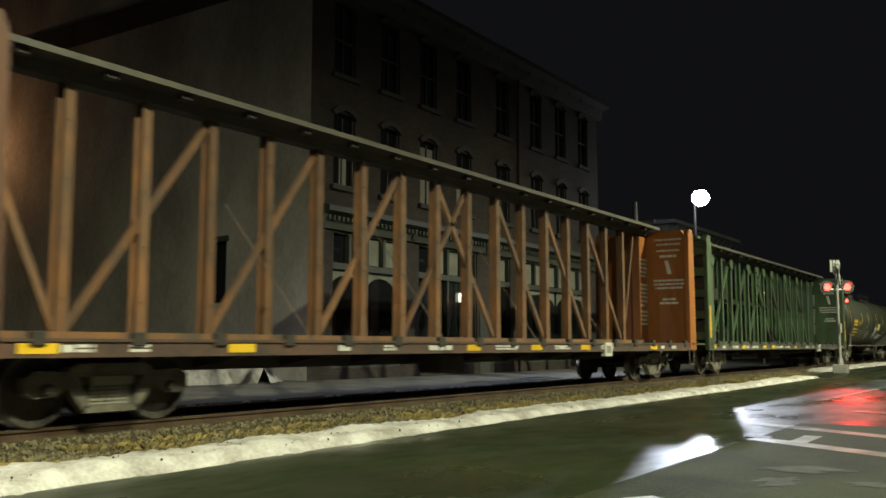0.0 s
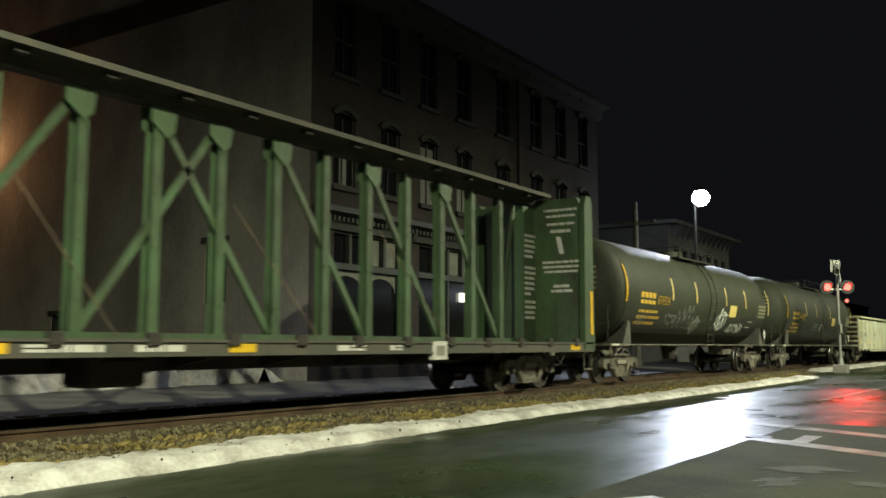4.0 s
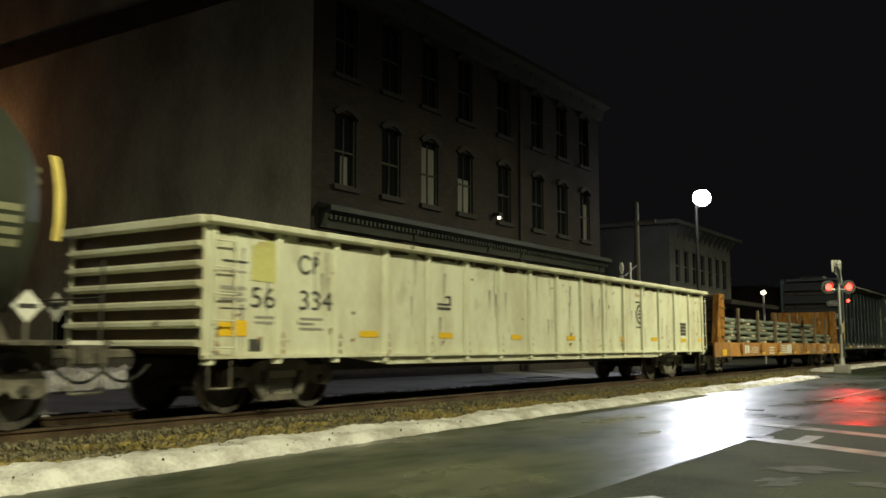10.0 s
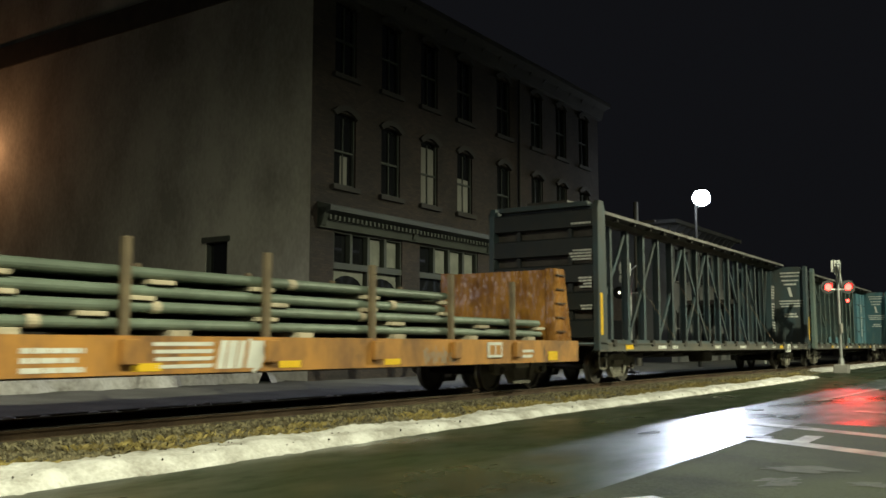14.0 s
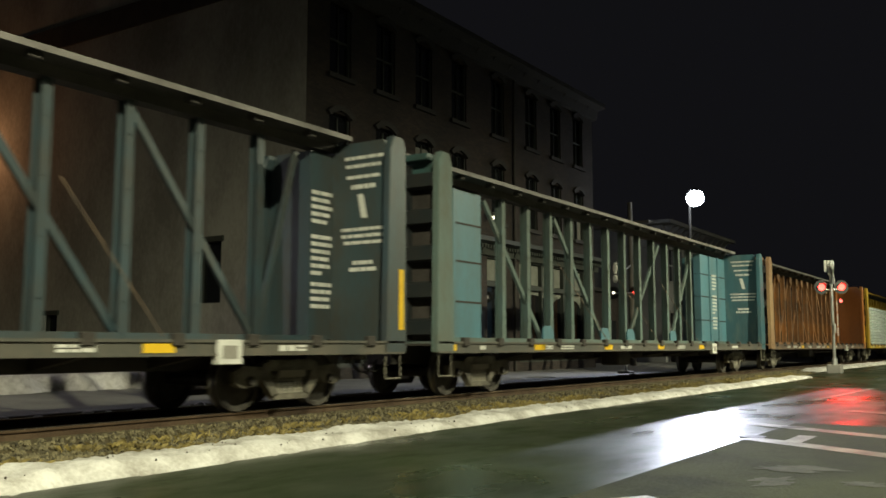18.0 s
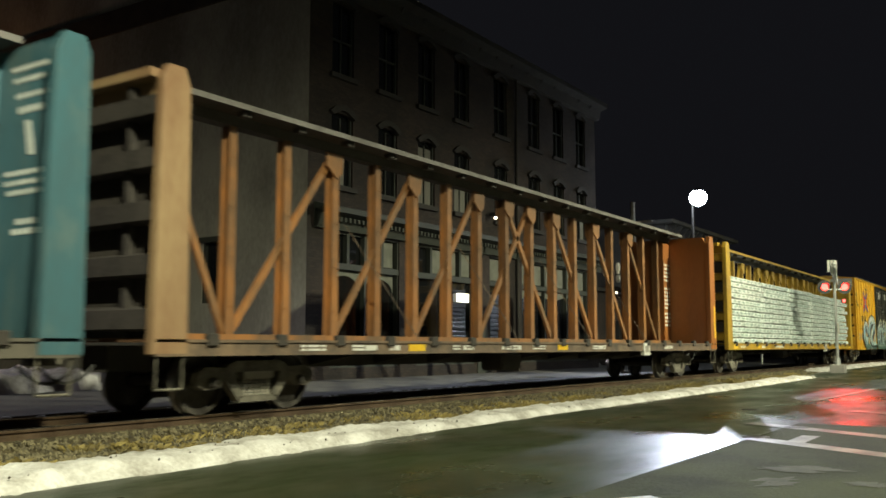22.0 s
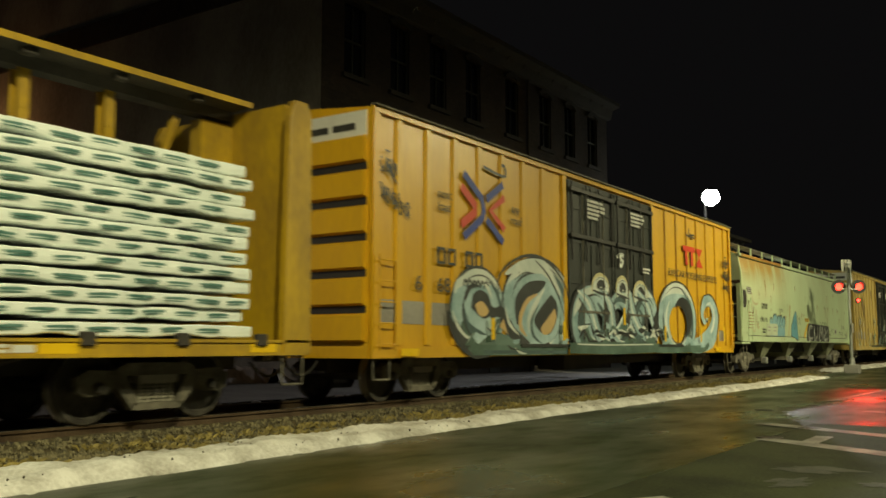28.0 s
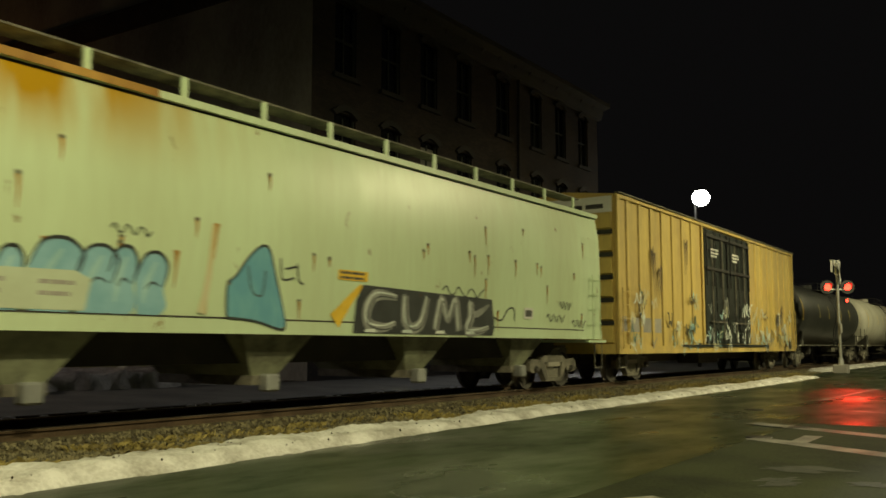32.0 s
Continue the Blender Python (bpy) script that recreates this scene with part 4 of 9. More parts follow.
def low_building(x0, x1, y0, depth, top, label):
    b = thing("far_building", label, "building", (0, 0, 0.08))
    part("wall", boxes((x0, x1, y0, y0 + depth, 0, top)), M_BRICK, b)
    part("roof", boxes((x0 - 0.2, x1 + 0.2, y0 - 0.2, y0 + depth, top, top + 0.2)), M_UNDER, b)
    for i in range(int((x1 - x0) / 3)):
        part("window", boxes((x0 + 1 + i * 3, x0 + 2.2 + i * 3, y0 - 0.03, y0 + 0.02, 1.0, 2.6)), M_DARKGLASS, b)


low_building(38.9, 51.0, 21.0, 12, 4.2, "low dark brick building between its taller neighbours")
low_building(78.0, 130.0, 20.0, 12, 6.0, "long dark low building far beyond the crossing")
# far side of the street behind the camera
low_building(-40.0, 60.0, -32.0, 10, 7.5, "dark row of shops across the street")


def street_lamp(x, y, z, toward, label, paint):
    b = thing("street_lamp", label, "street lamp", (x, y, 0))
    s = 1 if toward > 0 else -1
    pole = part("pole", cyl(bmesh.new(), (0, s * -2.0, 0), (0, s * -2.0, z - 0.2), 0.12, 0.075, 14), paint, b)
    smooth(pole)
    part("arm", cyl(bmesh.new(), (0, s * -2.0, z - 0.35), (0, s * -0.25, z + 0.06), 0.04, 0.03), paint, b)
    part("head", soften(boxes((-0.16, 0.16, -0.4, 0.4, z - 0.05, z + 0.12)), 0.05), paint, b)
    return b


# posts and heads added for the assumed lamps; none of them is in view
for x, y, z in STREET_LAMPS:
    b = street_lamp(x, y, z + 0.35, 1, "tall galvanised street lamp assumed out of view, lighting the road", M_GALV)
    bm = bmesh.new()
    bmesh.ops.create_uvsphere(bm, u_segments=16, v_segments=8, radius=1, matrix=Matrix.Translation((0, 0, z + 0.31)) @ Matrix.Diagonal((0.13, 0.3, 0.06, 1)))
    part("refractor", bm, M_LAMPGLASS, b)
b = thing("street_lamp", "tall dark lamp post beyond the track, its glare shaped as a white globe", "street lamp", (FAR_LAMP[0], FAR_LAMP[1], 0))
smooth(part("pole", cyl(bmesh.new(), (0.9, 0.6, 0), (0.9, 0.6, FAR_LAMP[2] + 0.4), 0.10, 0.07, 14), M_BLACK, b))
part("arm", cyl(bmesh.new(), (0.9, 0.6, FAR_LAMP[2] + 0.35), (0.1, 0.06, FAR_LAMP[2] + 0.47), 0.035, 0.03, 10), M_BLACK, b)
part("hood", cyl(bmesh.new(), (0, 0, FAR_LAMP[2] + 0.34), (0, 0, FAR_LAMP[2] + 0.5), 0.30, 0.10, 18), M_BLACK, b)
# glowing ball sized to the lamp's glare in the camera, larger than a fixture
bm = bmesh.new()
bmesh.ops.create_uvsphere(bm, u_segments=40, v_segments=20, radius=1, matrix=Matrix.Translation((0, 0, FAR_LAMP[2])) @ Matrix.Diagonal((0.44, 0.44, 0.42, 1)))
smooth(part("globe", bm, M_LAMPGLASS, b, "white ball sized to the lamp's glare")).visible_shadow = False


def utility_pole():
    b = thing("utility_pole", "tall wooden utility pole with a cross-arm", "utility pole", (42.9, 17.1, 0.0))
    smooth(part("pole", cyl(bmesh.new(), (0, 0, 0), (0, 0, 8.4), 0.17, 0.12, 12), M_WOODPOLE, b))
    part("cross_arm", boxes((-0.06, 0.06, -1.0, 1.0, 7.3, 7.42)), M_WOODPOLE, b)
    part("bracket_arm", cyl(bmesh.new(), (-0.1, 0, 5.2), (-2.6, -0.4, 4.5), 0.03), M_GALV, b)
    for k, (z, s) in enumerate(((7.5, 0.9), (7.5, -0.9), (6.4, 0.0))):
        bm = bmesh.new()
        rings = []
        for i in range(17):
            q = i / 16
            p = Vector((q * 60, s, z - 4 * 1.1 * q * (1 - q)))
            rings.append([bm.verts.new(p + Vector((0, 0.012 * math.cos(g), 0.012 * math.sin(g)))) for g in (0.3, 1.56, 2.81, 4.07, 5.33)])
        for r0, r1 in zip(rings, rings[1:]):
            for i in range(5):
                bm.faces.new((r0[i], r0[(i + 1) % 5], r1[(i + 1) % 5], r1[i]))
        part("wire", bm, M_BLACK, b)


utility_pole()


def crossing_signal():
    """Mast, cross-shaped sign seen edge-on, two pairs of hooded red lamps."""
    b = thing("crossing_signal", "silver railway crossing mast with flashing red lamps", "crossing signal", SIGNAL_AT)
    smooth(part("mast", cyl(bmesh.new(), (0, 0, 0), (0, 0, 4.3), 0.062, 0.062, 14), M_GALV, b))
    part("foundation", soften(boxes((-0.28, 0.28, -0.28, 0.28, -0.34, 0.14)), 0.03), M_CONCRETE, b)
    part("base_collar", cyl(bmesh.new(), (0, 0, 0.14), (0, 0, 0.4), 0.13, 0.1), M_GALV, b)
    for a in (-45, 45):
        bm = boxes((-0.60, 0.60, -0.012, 0.012, -0.11, 0.11))
        bm.transform(Matrix.Translation((0, 0, 3.95)) @ Matrix.Rotation(radians(16), 4, "Z") @ Matrix.Translation((0, -0.09, 0)) @ Matrix.Rotation(radians(a), 4, "Y"))
        part("crossbuck_blade", bm, M_WHITE, b, "white crossing blade")
    # upright slats placed to match the sign's edge from the camera's view
    for s, lo in ((-0.20, 4.02), (-0.07, 3.92), (0.06, 3.86)):
        q = Vector((0, 0, 0)) + ARM * s
        part("crossbuck_edge", boxes((q.x - 0.02, q.x + 0.02, q.y - 0.045, q.y + 0.045, lo, 4.52)), M_WHITE, b, "white slat shaped to look like the crossing sign's edge")
    part("bell", smooth_cap(0, 0, 4.36, 0.10), M_GALV, b)
    part("lamp_arm", cyl(bmesh.new(), *[tuple(Vector((0, 0, 3.28)) + ARM * s) for s in (-0.42, 0.42)], 0.03), M_GALV, b)
    for s, m in ((-1, M_REDLIT), (1, M_REDLIT)):
        p = Vector((0, 0, 3.38)) + ARM * 0.40 * s
        back = FACING * 0.12
        lampob = part("lamp_housing", cyl(bmesh.new(), p - back * 1.2, p + back * 0.2, 0.15, 0.15, 18), M_BLACK, b)
        part("target_disc", cyl(bmesh.new(), p - back * 0.1, p, 0.29, 0.29, 24), M_BLACK, lampob)
        part("red_lens", cyl(bmesh.new(), p + back * 0.2, p + back * 0.32, 0.145, 0.12, 20), m, lampob, "glowing red lens")
        bm = bmesh.new()
        q = FACING.to_track_quat("Z", "Y")
        up = Vector((0, 0, 1))
        side = FACING.cross(up).normalized()
        ring = []
        for i in range(11):
            th = radians(-20 + 22 * i)
            o = side * math.cos(th) * 0.165 + up * math.sin(th) * 0.165
            ring.append((bm.verts.new(p + o + back * 0.2), bm.verts.new(p + o + FACING * (0.12 + 0.2 * max(0, math.sin(th))))))
        for (a0, a1), (b0, b1) in zip(ring, ring[1:]):
            bm.faces.new((a0, b0, b1, a1))
        part("hood", bm, M_BLACK, lampob)
    p = Vector((0, 0, 2.80)) + ARM * 0.36
    lw = part("lower_lamp", cyl(bmesh.new(), p - FACING * 0.15, p, 0.10, 0.10, 16), M_BLACK, b)
    part("red_lens", cyl(bmesh.new(), p, p + FACING * 0.02, 0.06, 0.05, 16), M_REDLIT, lw)
    part("notice_board", soften(boxes((-0.2, 0.2, -0.09, -0.065, 1.45, 1.85)), 0.008), M_GREYPATCH, b, "small grey notice board")


def far_signal():
    """The mast on the other side of the crossing, its lamps turned towards the road."""
    b = thing("crossing_signal", "dim railway crossing mast beyond the track with one red lamp lit", "crossing signal", (34.1, 13.9, 0.1))
    ahead, aside = Vector((-0.93, -0.37, 0)), Vector((0.37, -0.93, 0))
    smooth(part("mast", cyl(bmesh.new(), (0, 0, 0), (0, 0, 4.4), 0.055, 0.055, 12), M_GALV, b))
    part("foundation", soften(boxes((-0.25, 0.25, -0.25, 0.25, -0.12, 0.14)), 0.03), M_CONCRETE, b)
    part("lamp_arm", cyl(bmesh.new(), tuple(Vector((0, 0, 3.2)) - aside * 0.42), tuple(Vector((0, 0, 3.2)) + aside * 0.42), 0.028), M_GALV, b)
    for s, m, r in ((-1, M_BULB, 0.05), (1, M_REDLIT, 0.08)):
        p = Vector((0, 0, 3.22)) + aside * 0.42 * s
        house = part("lamp_housing", cyl(bmesh.new(), p - ahead * 0.14, p, 0.13, 0.13, 16), M_BLACK, b)
        part("target_disc", cyl(bmesh.new(), p - ahead * 0.03, p + ahead * 0.002, 0.25, 0.25, 20), M_BLACK, house)
        part("lens", cyl(bmesh.new(), p + ahead * 0.003, p + ahead * 0.03, r, r * 0.8, 14), m, house)
    # short blocks for the crossing sign's blades, shaped to look edge-on from the camera
    for lo, hi in ((3.98, 4.42), (3.62, 3.92)):
        mid, at = (lo + hi) / 2, aside * -0.34
        part("crossbuck_blade", boxes((at.x - 0.03, at.x + 0.03, at.y - 0.05, at.y + 0.05, lo, hi), (at.x - 0.02, at.x + 0.02, at.y - 0.09, at.y + 0.09, mid - 0.1, mid + 0.12)), M_WHITE, b, "white crossing blade")


def smooth_cap(x, y, z, r):
    bm = bmesh.new()
    bmesh.ops.create_uvsphere(bm, u_segments=14, v_segments=8, radius=1, matrix=Matrix.Translation((x, y, z)) @ Matrix.Diagonal((r, r, r * 0.8, 1)))
    return bm


SIGNAL_AT = (41.0, 7.45, 0.30)
FACING = Vector((-0.90, -0.43, 0.0)).normalized()
ARM = Vector((FACING.y, -FACING.x, 0)) * -1
crossing_signal()
far_signal()
# red spot added at the lens, aimed to make the red patch on the road
LENS = Vector(SIGNAL_AT) + Vector((0, 0, 3.38)) + ARM * 0.40 + FACING * 0.45
lamp("signal_light", tuple(LENS), 1000, (1.0, 0.03, 0.02), 0.10, (21.8, 3.9, 0.05), 10, 1.0)


def bare_tree(x, y, height, seed, label):
    b = thing("bare_tree", label, "tree", (x, y, 0.05))
    rnd = random.Random(seed)
    bm, tw = bmesh.new(), bmesh.new()

    def grow(p, d, length, r, depth):
        q = p + d * length
        cyl(bm if depth < 2 else tw, p, q, r, r * 0.7, 7 if depth < 2 else 4)
        if depth == 5:
            return
        for _ in range(3 if depth else 5):
            e = (d + Vector((rnd.uniform(-1, 1), rnd.uniform(-1, 1), rnd.uniform(-0.2, 0.7))) * 0.75).normalized()
            grow(p + d * length * rnd.uniform(0.6, 1.0), e, length * rnd.uniform(0.55, 0.8), r * 0.55, depth + 1)
    grow(Vector((0, 0, 0)), Vector((0, 0, 1)), height * 0.28, height * 0.022, 0)
    part("trunk", bm, M_BARK, b)
    part("crown", tw, M_TWIG, b)


bare_tree(80.0, 17.0, 6.5, 3, "small bare winter tree caught by the street lamp")
bare_tree(86.0, 18.5, 7.0, 4, "small bare winter tree beyond the crossing")


def small_post_lamp():
    b = thing("post_lamp", "small warm lamp on a white post", "street lamp", (56.0, 14.4, 0.05))
    part("post", cyl(bmesh.new(), (0, 0, 0), (0, 0, 4.2), 0.06), M_WHITE, b)
    part("globe", smooth_cap(0, 0, 4.35, 0.17), M_BULB, b)


small_post_lamp()
for r in STRIPES:
    stripe(*r)

# ------------------------------------------------------------------ rolling stock
WHEEL_R = 0.457
CARS, WHEELSETS = [], []


def truck_meshes():
    """Shared meshes of one two-axle truck."""
    d = {}
    out = [(-1.18, 0.60), (-1.18, 0.40), (-1.02, 0.36), (-0.76, 0.36), (-0.66, 0.46), (-0.40, 0.20), (0.40, 0.20), (0.66, 0.46), (0.76, 0.36), (1.02, 0.36), (1.18, 0.40),
           (1.18, 0.60), (1.05, 0.68), (0.55, 0.74), (-0.55, 0.74), (-1.05, 0.68)]
    bm = bmesh.new()
    # the cast side: top chord, two struts and spring seat round two openings
    for pts in ([(-1.18, 0.42), (-1.04, 0.36), (-0.76, 0.38), (-0.62, 0.52), (-0.62, 0.66), (-1.05, 0.68), (-1.18, 0.60)],
                [(1.18, 0.60), (1.05, 0.68), (0.62, 0.66), (0.62, 0.52), (0.76, 0.38), (1.04, 0.36), (1.18, 0.42)],
                [(-0.62, 0.60), (0.62, 0.60), (0.62, 0.70), (0.45, 0.76), (-0.45, 0.76), (-0.62, 0.70)],
                [(-0.66, 0.50), (-0.38, 0.18), (-0.30, 0.26), (-0.46, 0.60), (-0.62, 0.60)],
                [(0.66, 0.50), (0.62, 0.60), (0.46, 0.60), (0.30, 0.26), (0.38, 0.18)],
                [(-0.38, 0.16), (0.38, 0.16), (0.38, 0.25), (-0.38, 0.25)]):
        prism(bm, pts, "y", -0.07, 0.07)
    d["sideframe"] = mesh_of("sideframe", bm, M_TRUCK)
    bm = bmesh.new()
    for i in range(5):
        x = -0.24 + 0.12 * i
        for k in range(6):
            cyl(bm, (x, 0, 0.255 + k * 0.045), (x, 0, 0.28 + k * 0.045), 0.05, 0.05, 10)
        cyl(bm, (x, 0, 0.25), (x, 0, 0.52), 0.03, 0.03, 8)
    box(bm, -0.30, 0.30, -0.09, 0.09, 0.50, 0.60)
    d["spring_nest"] = mesh_of("spring_nest", bm, M_SPRING)
    bm = bmesh.new()
    prism(bm, [(-1.0, 0.46), (1.0, 0.46), (0.95, 0.66), (0.4, 0.76), (-0.4, 0.76), (-0.95, 0.66)], "x", -0.2, 0.2)
    box(bm, -0.75, -0.62, -0.85, 0.85, 0.36, 0.48)
    box(bm, 0.62, 0.75, -0.85, 0.85, 0.36, 0.48)
    d["truck"] = mesh_of("truck", bm, M_UNDER)
    # a wheelset: two dished wheels with flanges on an axle, bearing caps at its ends
    prof = [(0.0, 0.63), (0.10, 0.63), (0.13, 0.66), (0.24, 0.69), (0.36, 0.67), (0.385, 0.655), (0.452, 0.655), (0.457, 0.66), (0.457, 0.79)]
    bm = bmesh.new()
    n = 28
    for s in (-1, 1):
        cols = []
        ring = [(0.09, 0.72), (0.10, 0.84), (0.20, 0.80), (0.37, 0.77), (0.39, 0.82), (0.452, 0.82), (0.457, 0.815), (0.462, 0.725), (0.485, 0.705), (0.487, 0.685), (0.475, 0.68), (0.39, 0.68), (0.37, 0.72), (0.2, 0.72)]
        for i in range(n):
            a = 2 * math.pi * i / n
            cols.append([bm.verts.new((r * math.cos(a), s * y, r * math.sin(a))) for r, y in ring])
        m = len(ring)
        for i in range(n):
            for j in range(m):
                bm.faces.new((cols[i][j], cols[(i + 1) % n][j], cols[(i + 1) % n][(j + 1) % m], cols[i][(j + 1) % m]))
        cyl(bm, (0, s * 0.84, 0), (0, s * 1.06, 0), 0.10, 0.10, 14)
        cyl(bm, (0, s * 1.06, 0), (0, s * 1.13, 0), 0.085, 0.06, 6)
        for i in range(3):
            a = 2 * math.pi * i / 3
            cyl(bm, (0.05 * math.cos(a), s * 1.12, 0.05 * math.sin(a)), (0.05 * math.cos(a), s * 1.15, 0.05 * math.sin(a)), 0.014, 0.014, 6)
    cyl(bm, (0, -0.84, 0), (0, 0.84, 0), 0.085, 0.085, 14)
    bmesh.ops.recalc_face_normals(bm, faces=bm.faces)
    me = mesh_of("wheelset", bm, M_WHEEL)
    me.materials.append(M_TREAD)
    for p in me.polygons:
        r = math.hypot(p.center.x, p.center.z)
        if r > 0.448 and 0.7 < abs(p.center.y) < 0.82:
            p.material_index = 1
        p.use_smooth = r > 0.05
    me.set_sharp_from_angle(angle=radians(35))
    d["wheelset"] = me
    return d


TRUCK = truck_meshes()


def add_truck(car, x):
    t = part("truck", TRUCK["truck"], M_UNDER, car, at=(x, 0, 0))
    for s in (-1, 1):
        part("sideframe", TRUCK["sideframe"], M_TRUCK, t, "grimy cast steel side frame", (0, s * 1.0, 0))
        part("spring_nest", TRUCK["spring_nest"], M_SPRING, t, at=(0, s * 1.0, 0))
    for dx in (-0.89, 0.89):
        WHEELSETS.append(part("wheelset", TRUCK["wheelset"], M_WHEEL, t, "wheels with polished treads", (dx, 0, WHEEL_R)))


def add_coupler(car, x, s):
    bm = boxes((min(x, x + s * 0.75), max(x, x + s * 0.75), -0.07, 0.07, 0.80, 0.93))
    box(bm, x + s * 0.62 - 0.13, x + s * 0.62 + 0.13, -0.14, 0.12, 0.72, 1.0)
    part("coupler", soften(bm, 0.02), M_TRUCK, car)
    bm = tube([Vector((x + s * 0.1 * i, -0.35, 0.72 - 0.9 * i / 8 * (1 - i / 8))) for i in range(9)], 0.022, 7)
    part("air_hose", bm, M_BLACK, car)


def car(name, label, start, length, truck_in=2.0):
    """A freight car whose body runs from start to start + length along the track."""
    c = thing(name, label, "freight car", (start, TRACK_Y, RAIL_Z), group="cars of the freight train")
    CARS.append((c, start))
    add_truck(c, truck_in)
    add_truck(c, length - truck_in)
    add_coupler(c, 0.05, -1)
    add_coupler(c, length - 0.05, 1)
    return c


def steps(c, x, y, w=0.42, top=0.85, low=0.42):
    bm = bmesh.new()
    for xx in (x, x + w):
        cyl(bm, (xx, y, top), (xx, y, low), 0.014, n=6)
    cyl(bm, (x, y, low), (x + w, y, low), 0.018, n=6)
    part("step", bm, M_TRUCK, c)


def tube(points, r, n=6):
    """A bent round bar through points."""
    bm = bmesh.new()
    rings = []
    for i, p in enumerate(points):
        q = (points[min(len(points) - 1, i + 1)] - points[max(0, i - 1)]).to_track_quat("Z", "Y")
        rings.append([bm.verts.new(p + q @ Vector((r * math.cos(2 * math.pi * k / n), r * math.sin(2 * math.pi * k / n), 0))) for k in range(n)])
    for a, b in zip(rings, rings[1:]):
        for k in range(n):
            bm.faces.new((a[k], a[(k + 1) % n], b[(k + 1) % n], b[k]))
    bmesh.ops.recalc_face_normals(bm, faces=bm.faces)
    return bm


def ladder(c, x, y, z0, z1, w=0.42, n=6, material=None, along="x"):
    material = material or M_TRUCK
    end = (w, 0) if along == "x" else (0, w)
    st = mesh_of("stile", cyl(bmesh.new(), (0, 0, z0 - 0.1), (0, 0, z1 + 0.1), 0.012, n=6), material)
    ld = part("ladder", st, material, c, at=(x, y, 0))
    part("stile", st, material, ld, at=(end[0], end[1], 0))
    rg = mesh_of("rung", cyl(bmesh.new(), (0, 0, 0), (end[0], end[1], 0), 0.014, n=6), material)
    for i in range(n):
        part("rung", rg, material, ld, at=(0, 0, z0 + (z1 - z0) * i / (n - 1)))


def centerbeam(name, label, start, length, paint, post_paint, seed, panels=False, spans=None, bulk=None, bulk_far=None, sill=None, edge=None, gussets=False, marked=True, rib_h=0.34, rib_paint=None, end_marks=False, plate_x=16.3, far_strip=False, first=2.4, step=1.27, posts=16, yellow=(), pale=(), feet=(), faint=False, near_post=None, near_strip=False):
    c = car(name, label, start, length, 2.35)
    rnd = random.Random(seed)
    L, zd, zt, hw = length, 1.06, 4.75, 1.58
    bulk = bulk or paint
    # floor and side sills
    part("deck", boxes((0.1, L - 0.1, -hw + 0.14, hw - 0.14, 0.98, 1.02)), M_UNDER, c)
    for s in (-1, 1):
        y = s * hw
        out, inn, w0, w1 = y, y - s * 0.14, y - s * 0.027, y - s * 0.043
        bm = prism(bmesh.new(), [(out, zd), (out, 1.02), (w0, 1.02), (w0, 0.875), (out, 0.875), (out, 0.84), (inn, 0.84), (inn, 0.875), (w1, 0.875), (w1, 1.02), (inn, 1.02), (inn, zd)], "x", 0.05, L - 0.05)
        bmesh.ops.recalc_face_normals(bm, faces=bm.faces)
        part("side_sill", bm, sill or paint, c)
    # winches and pockets along the near and far sill
    wm = mesh_of("winch", soften(boxes((-0.10, 0.10, -0.05, 0.05, -0.07, 0.10)), 0.015), M_UNDER)
    for i in range(17):
        for s in (-1, 1):
            part("winch", wm, M_UNDER, c, at=(1.0 + i * (L - 2.0) / 16, s * (hw - 0.03), zd - 0.02))
    part("centre_sill", boxes((0.3, L - 0.3, -0.28, 0.28, 0.62, 0.98)), M_UNDER, c)
    cb = mesh_of("cross_bearer", prism(bmesh.new(), [(-hw + 0.1, 0.97), (hw - 0.1, 0.97), (hw - 0.1, 0.86), (0.3, 0.66), (-0.3, 0.66), (-hw + 0.1, 0.86)], "x", -0.06, 0.06), M_UNDER)
    for i in range(9):
        part("cross_bearer", cb, M_UNDER, c, at=(4.4 + i * (L - 8.8) / 8, 0, 0))
    # slack tie straps between deck and beam
    for i in range(2, posts - 2, 3):
        part("strap", bar(bmesh.new(), (first + i * step + 0.2, -0.16, 3.2), (first + i * step + 1.1, -1.2, 1.1), 0.014, 0.012), M_TANSILL, c, "thin slack tie strap")
    # centre beam: top chord, posts, diagonals
    # shaded underside and lit rim are painted: dark chord, separate edge strip
    part("top_chord", prism(bmesh.new(), [(-0.58, zt - 0.06), (-0.58, zt), (0.58, zt), (0.58, zt - 0.06), (0.18, zt - 0.09), (0.13, zt - 0.24), (-0.13, zt - 0.24), (-0.18, zt - 0.09)], "x", 0.35, L - 0.35), M_CHORD, c, "top chord painted dark for its shaded underside")
    for s in (-1, 1):
        part("chord_edge", boxes((0.35, L - 0.35, min(s * 0.582, s * 0.60), max(s * 0.582, s * 0.60), zt - 0.085, zt + 0.004)), edge or M_EDGE, c, "lit edge of the top chord, painted as its own strip")
    lug = mesh_of("chord_lug", soften(boxes((-0.09, 0.09, -0.08, 0.08, -0.05, 0.05)), 0.012), M_CHORD)
    for i in range(17):
        part("chord_lug", lug, M_CHORD, c, at=(1.3 + i * (L - 2.6) / 16, -0.42, zt - 0.115))
    part("inspection_plate", soften(boxes((plate_x, plate_x + 0.45, -hw - 0.012, -hw + 0.10, 0.72, 1.06)), 0.01), M_STENCIL, c, "pale square plate on the sill")
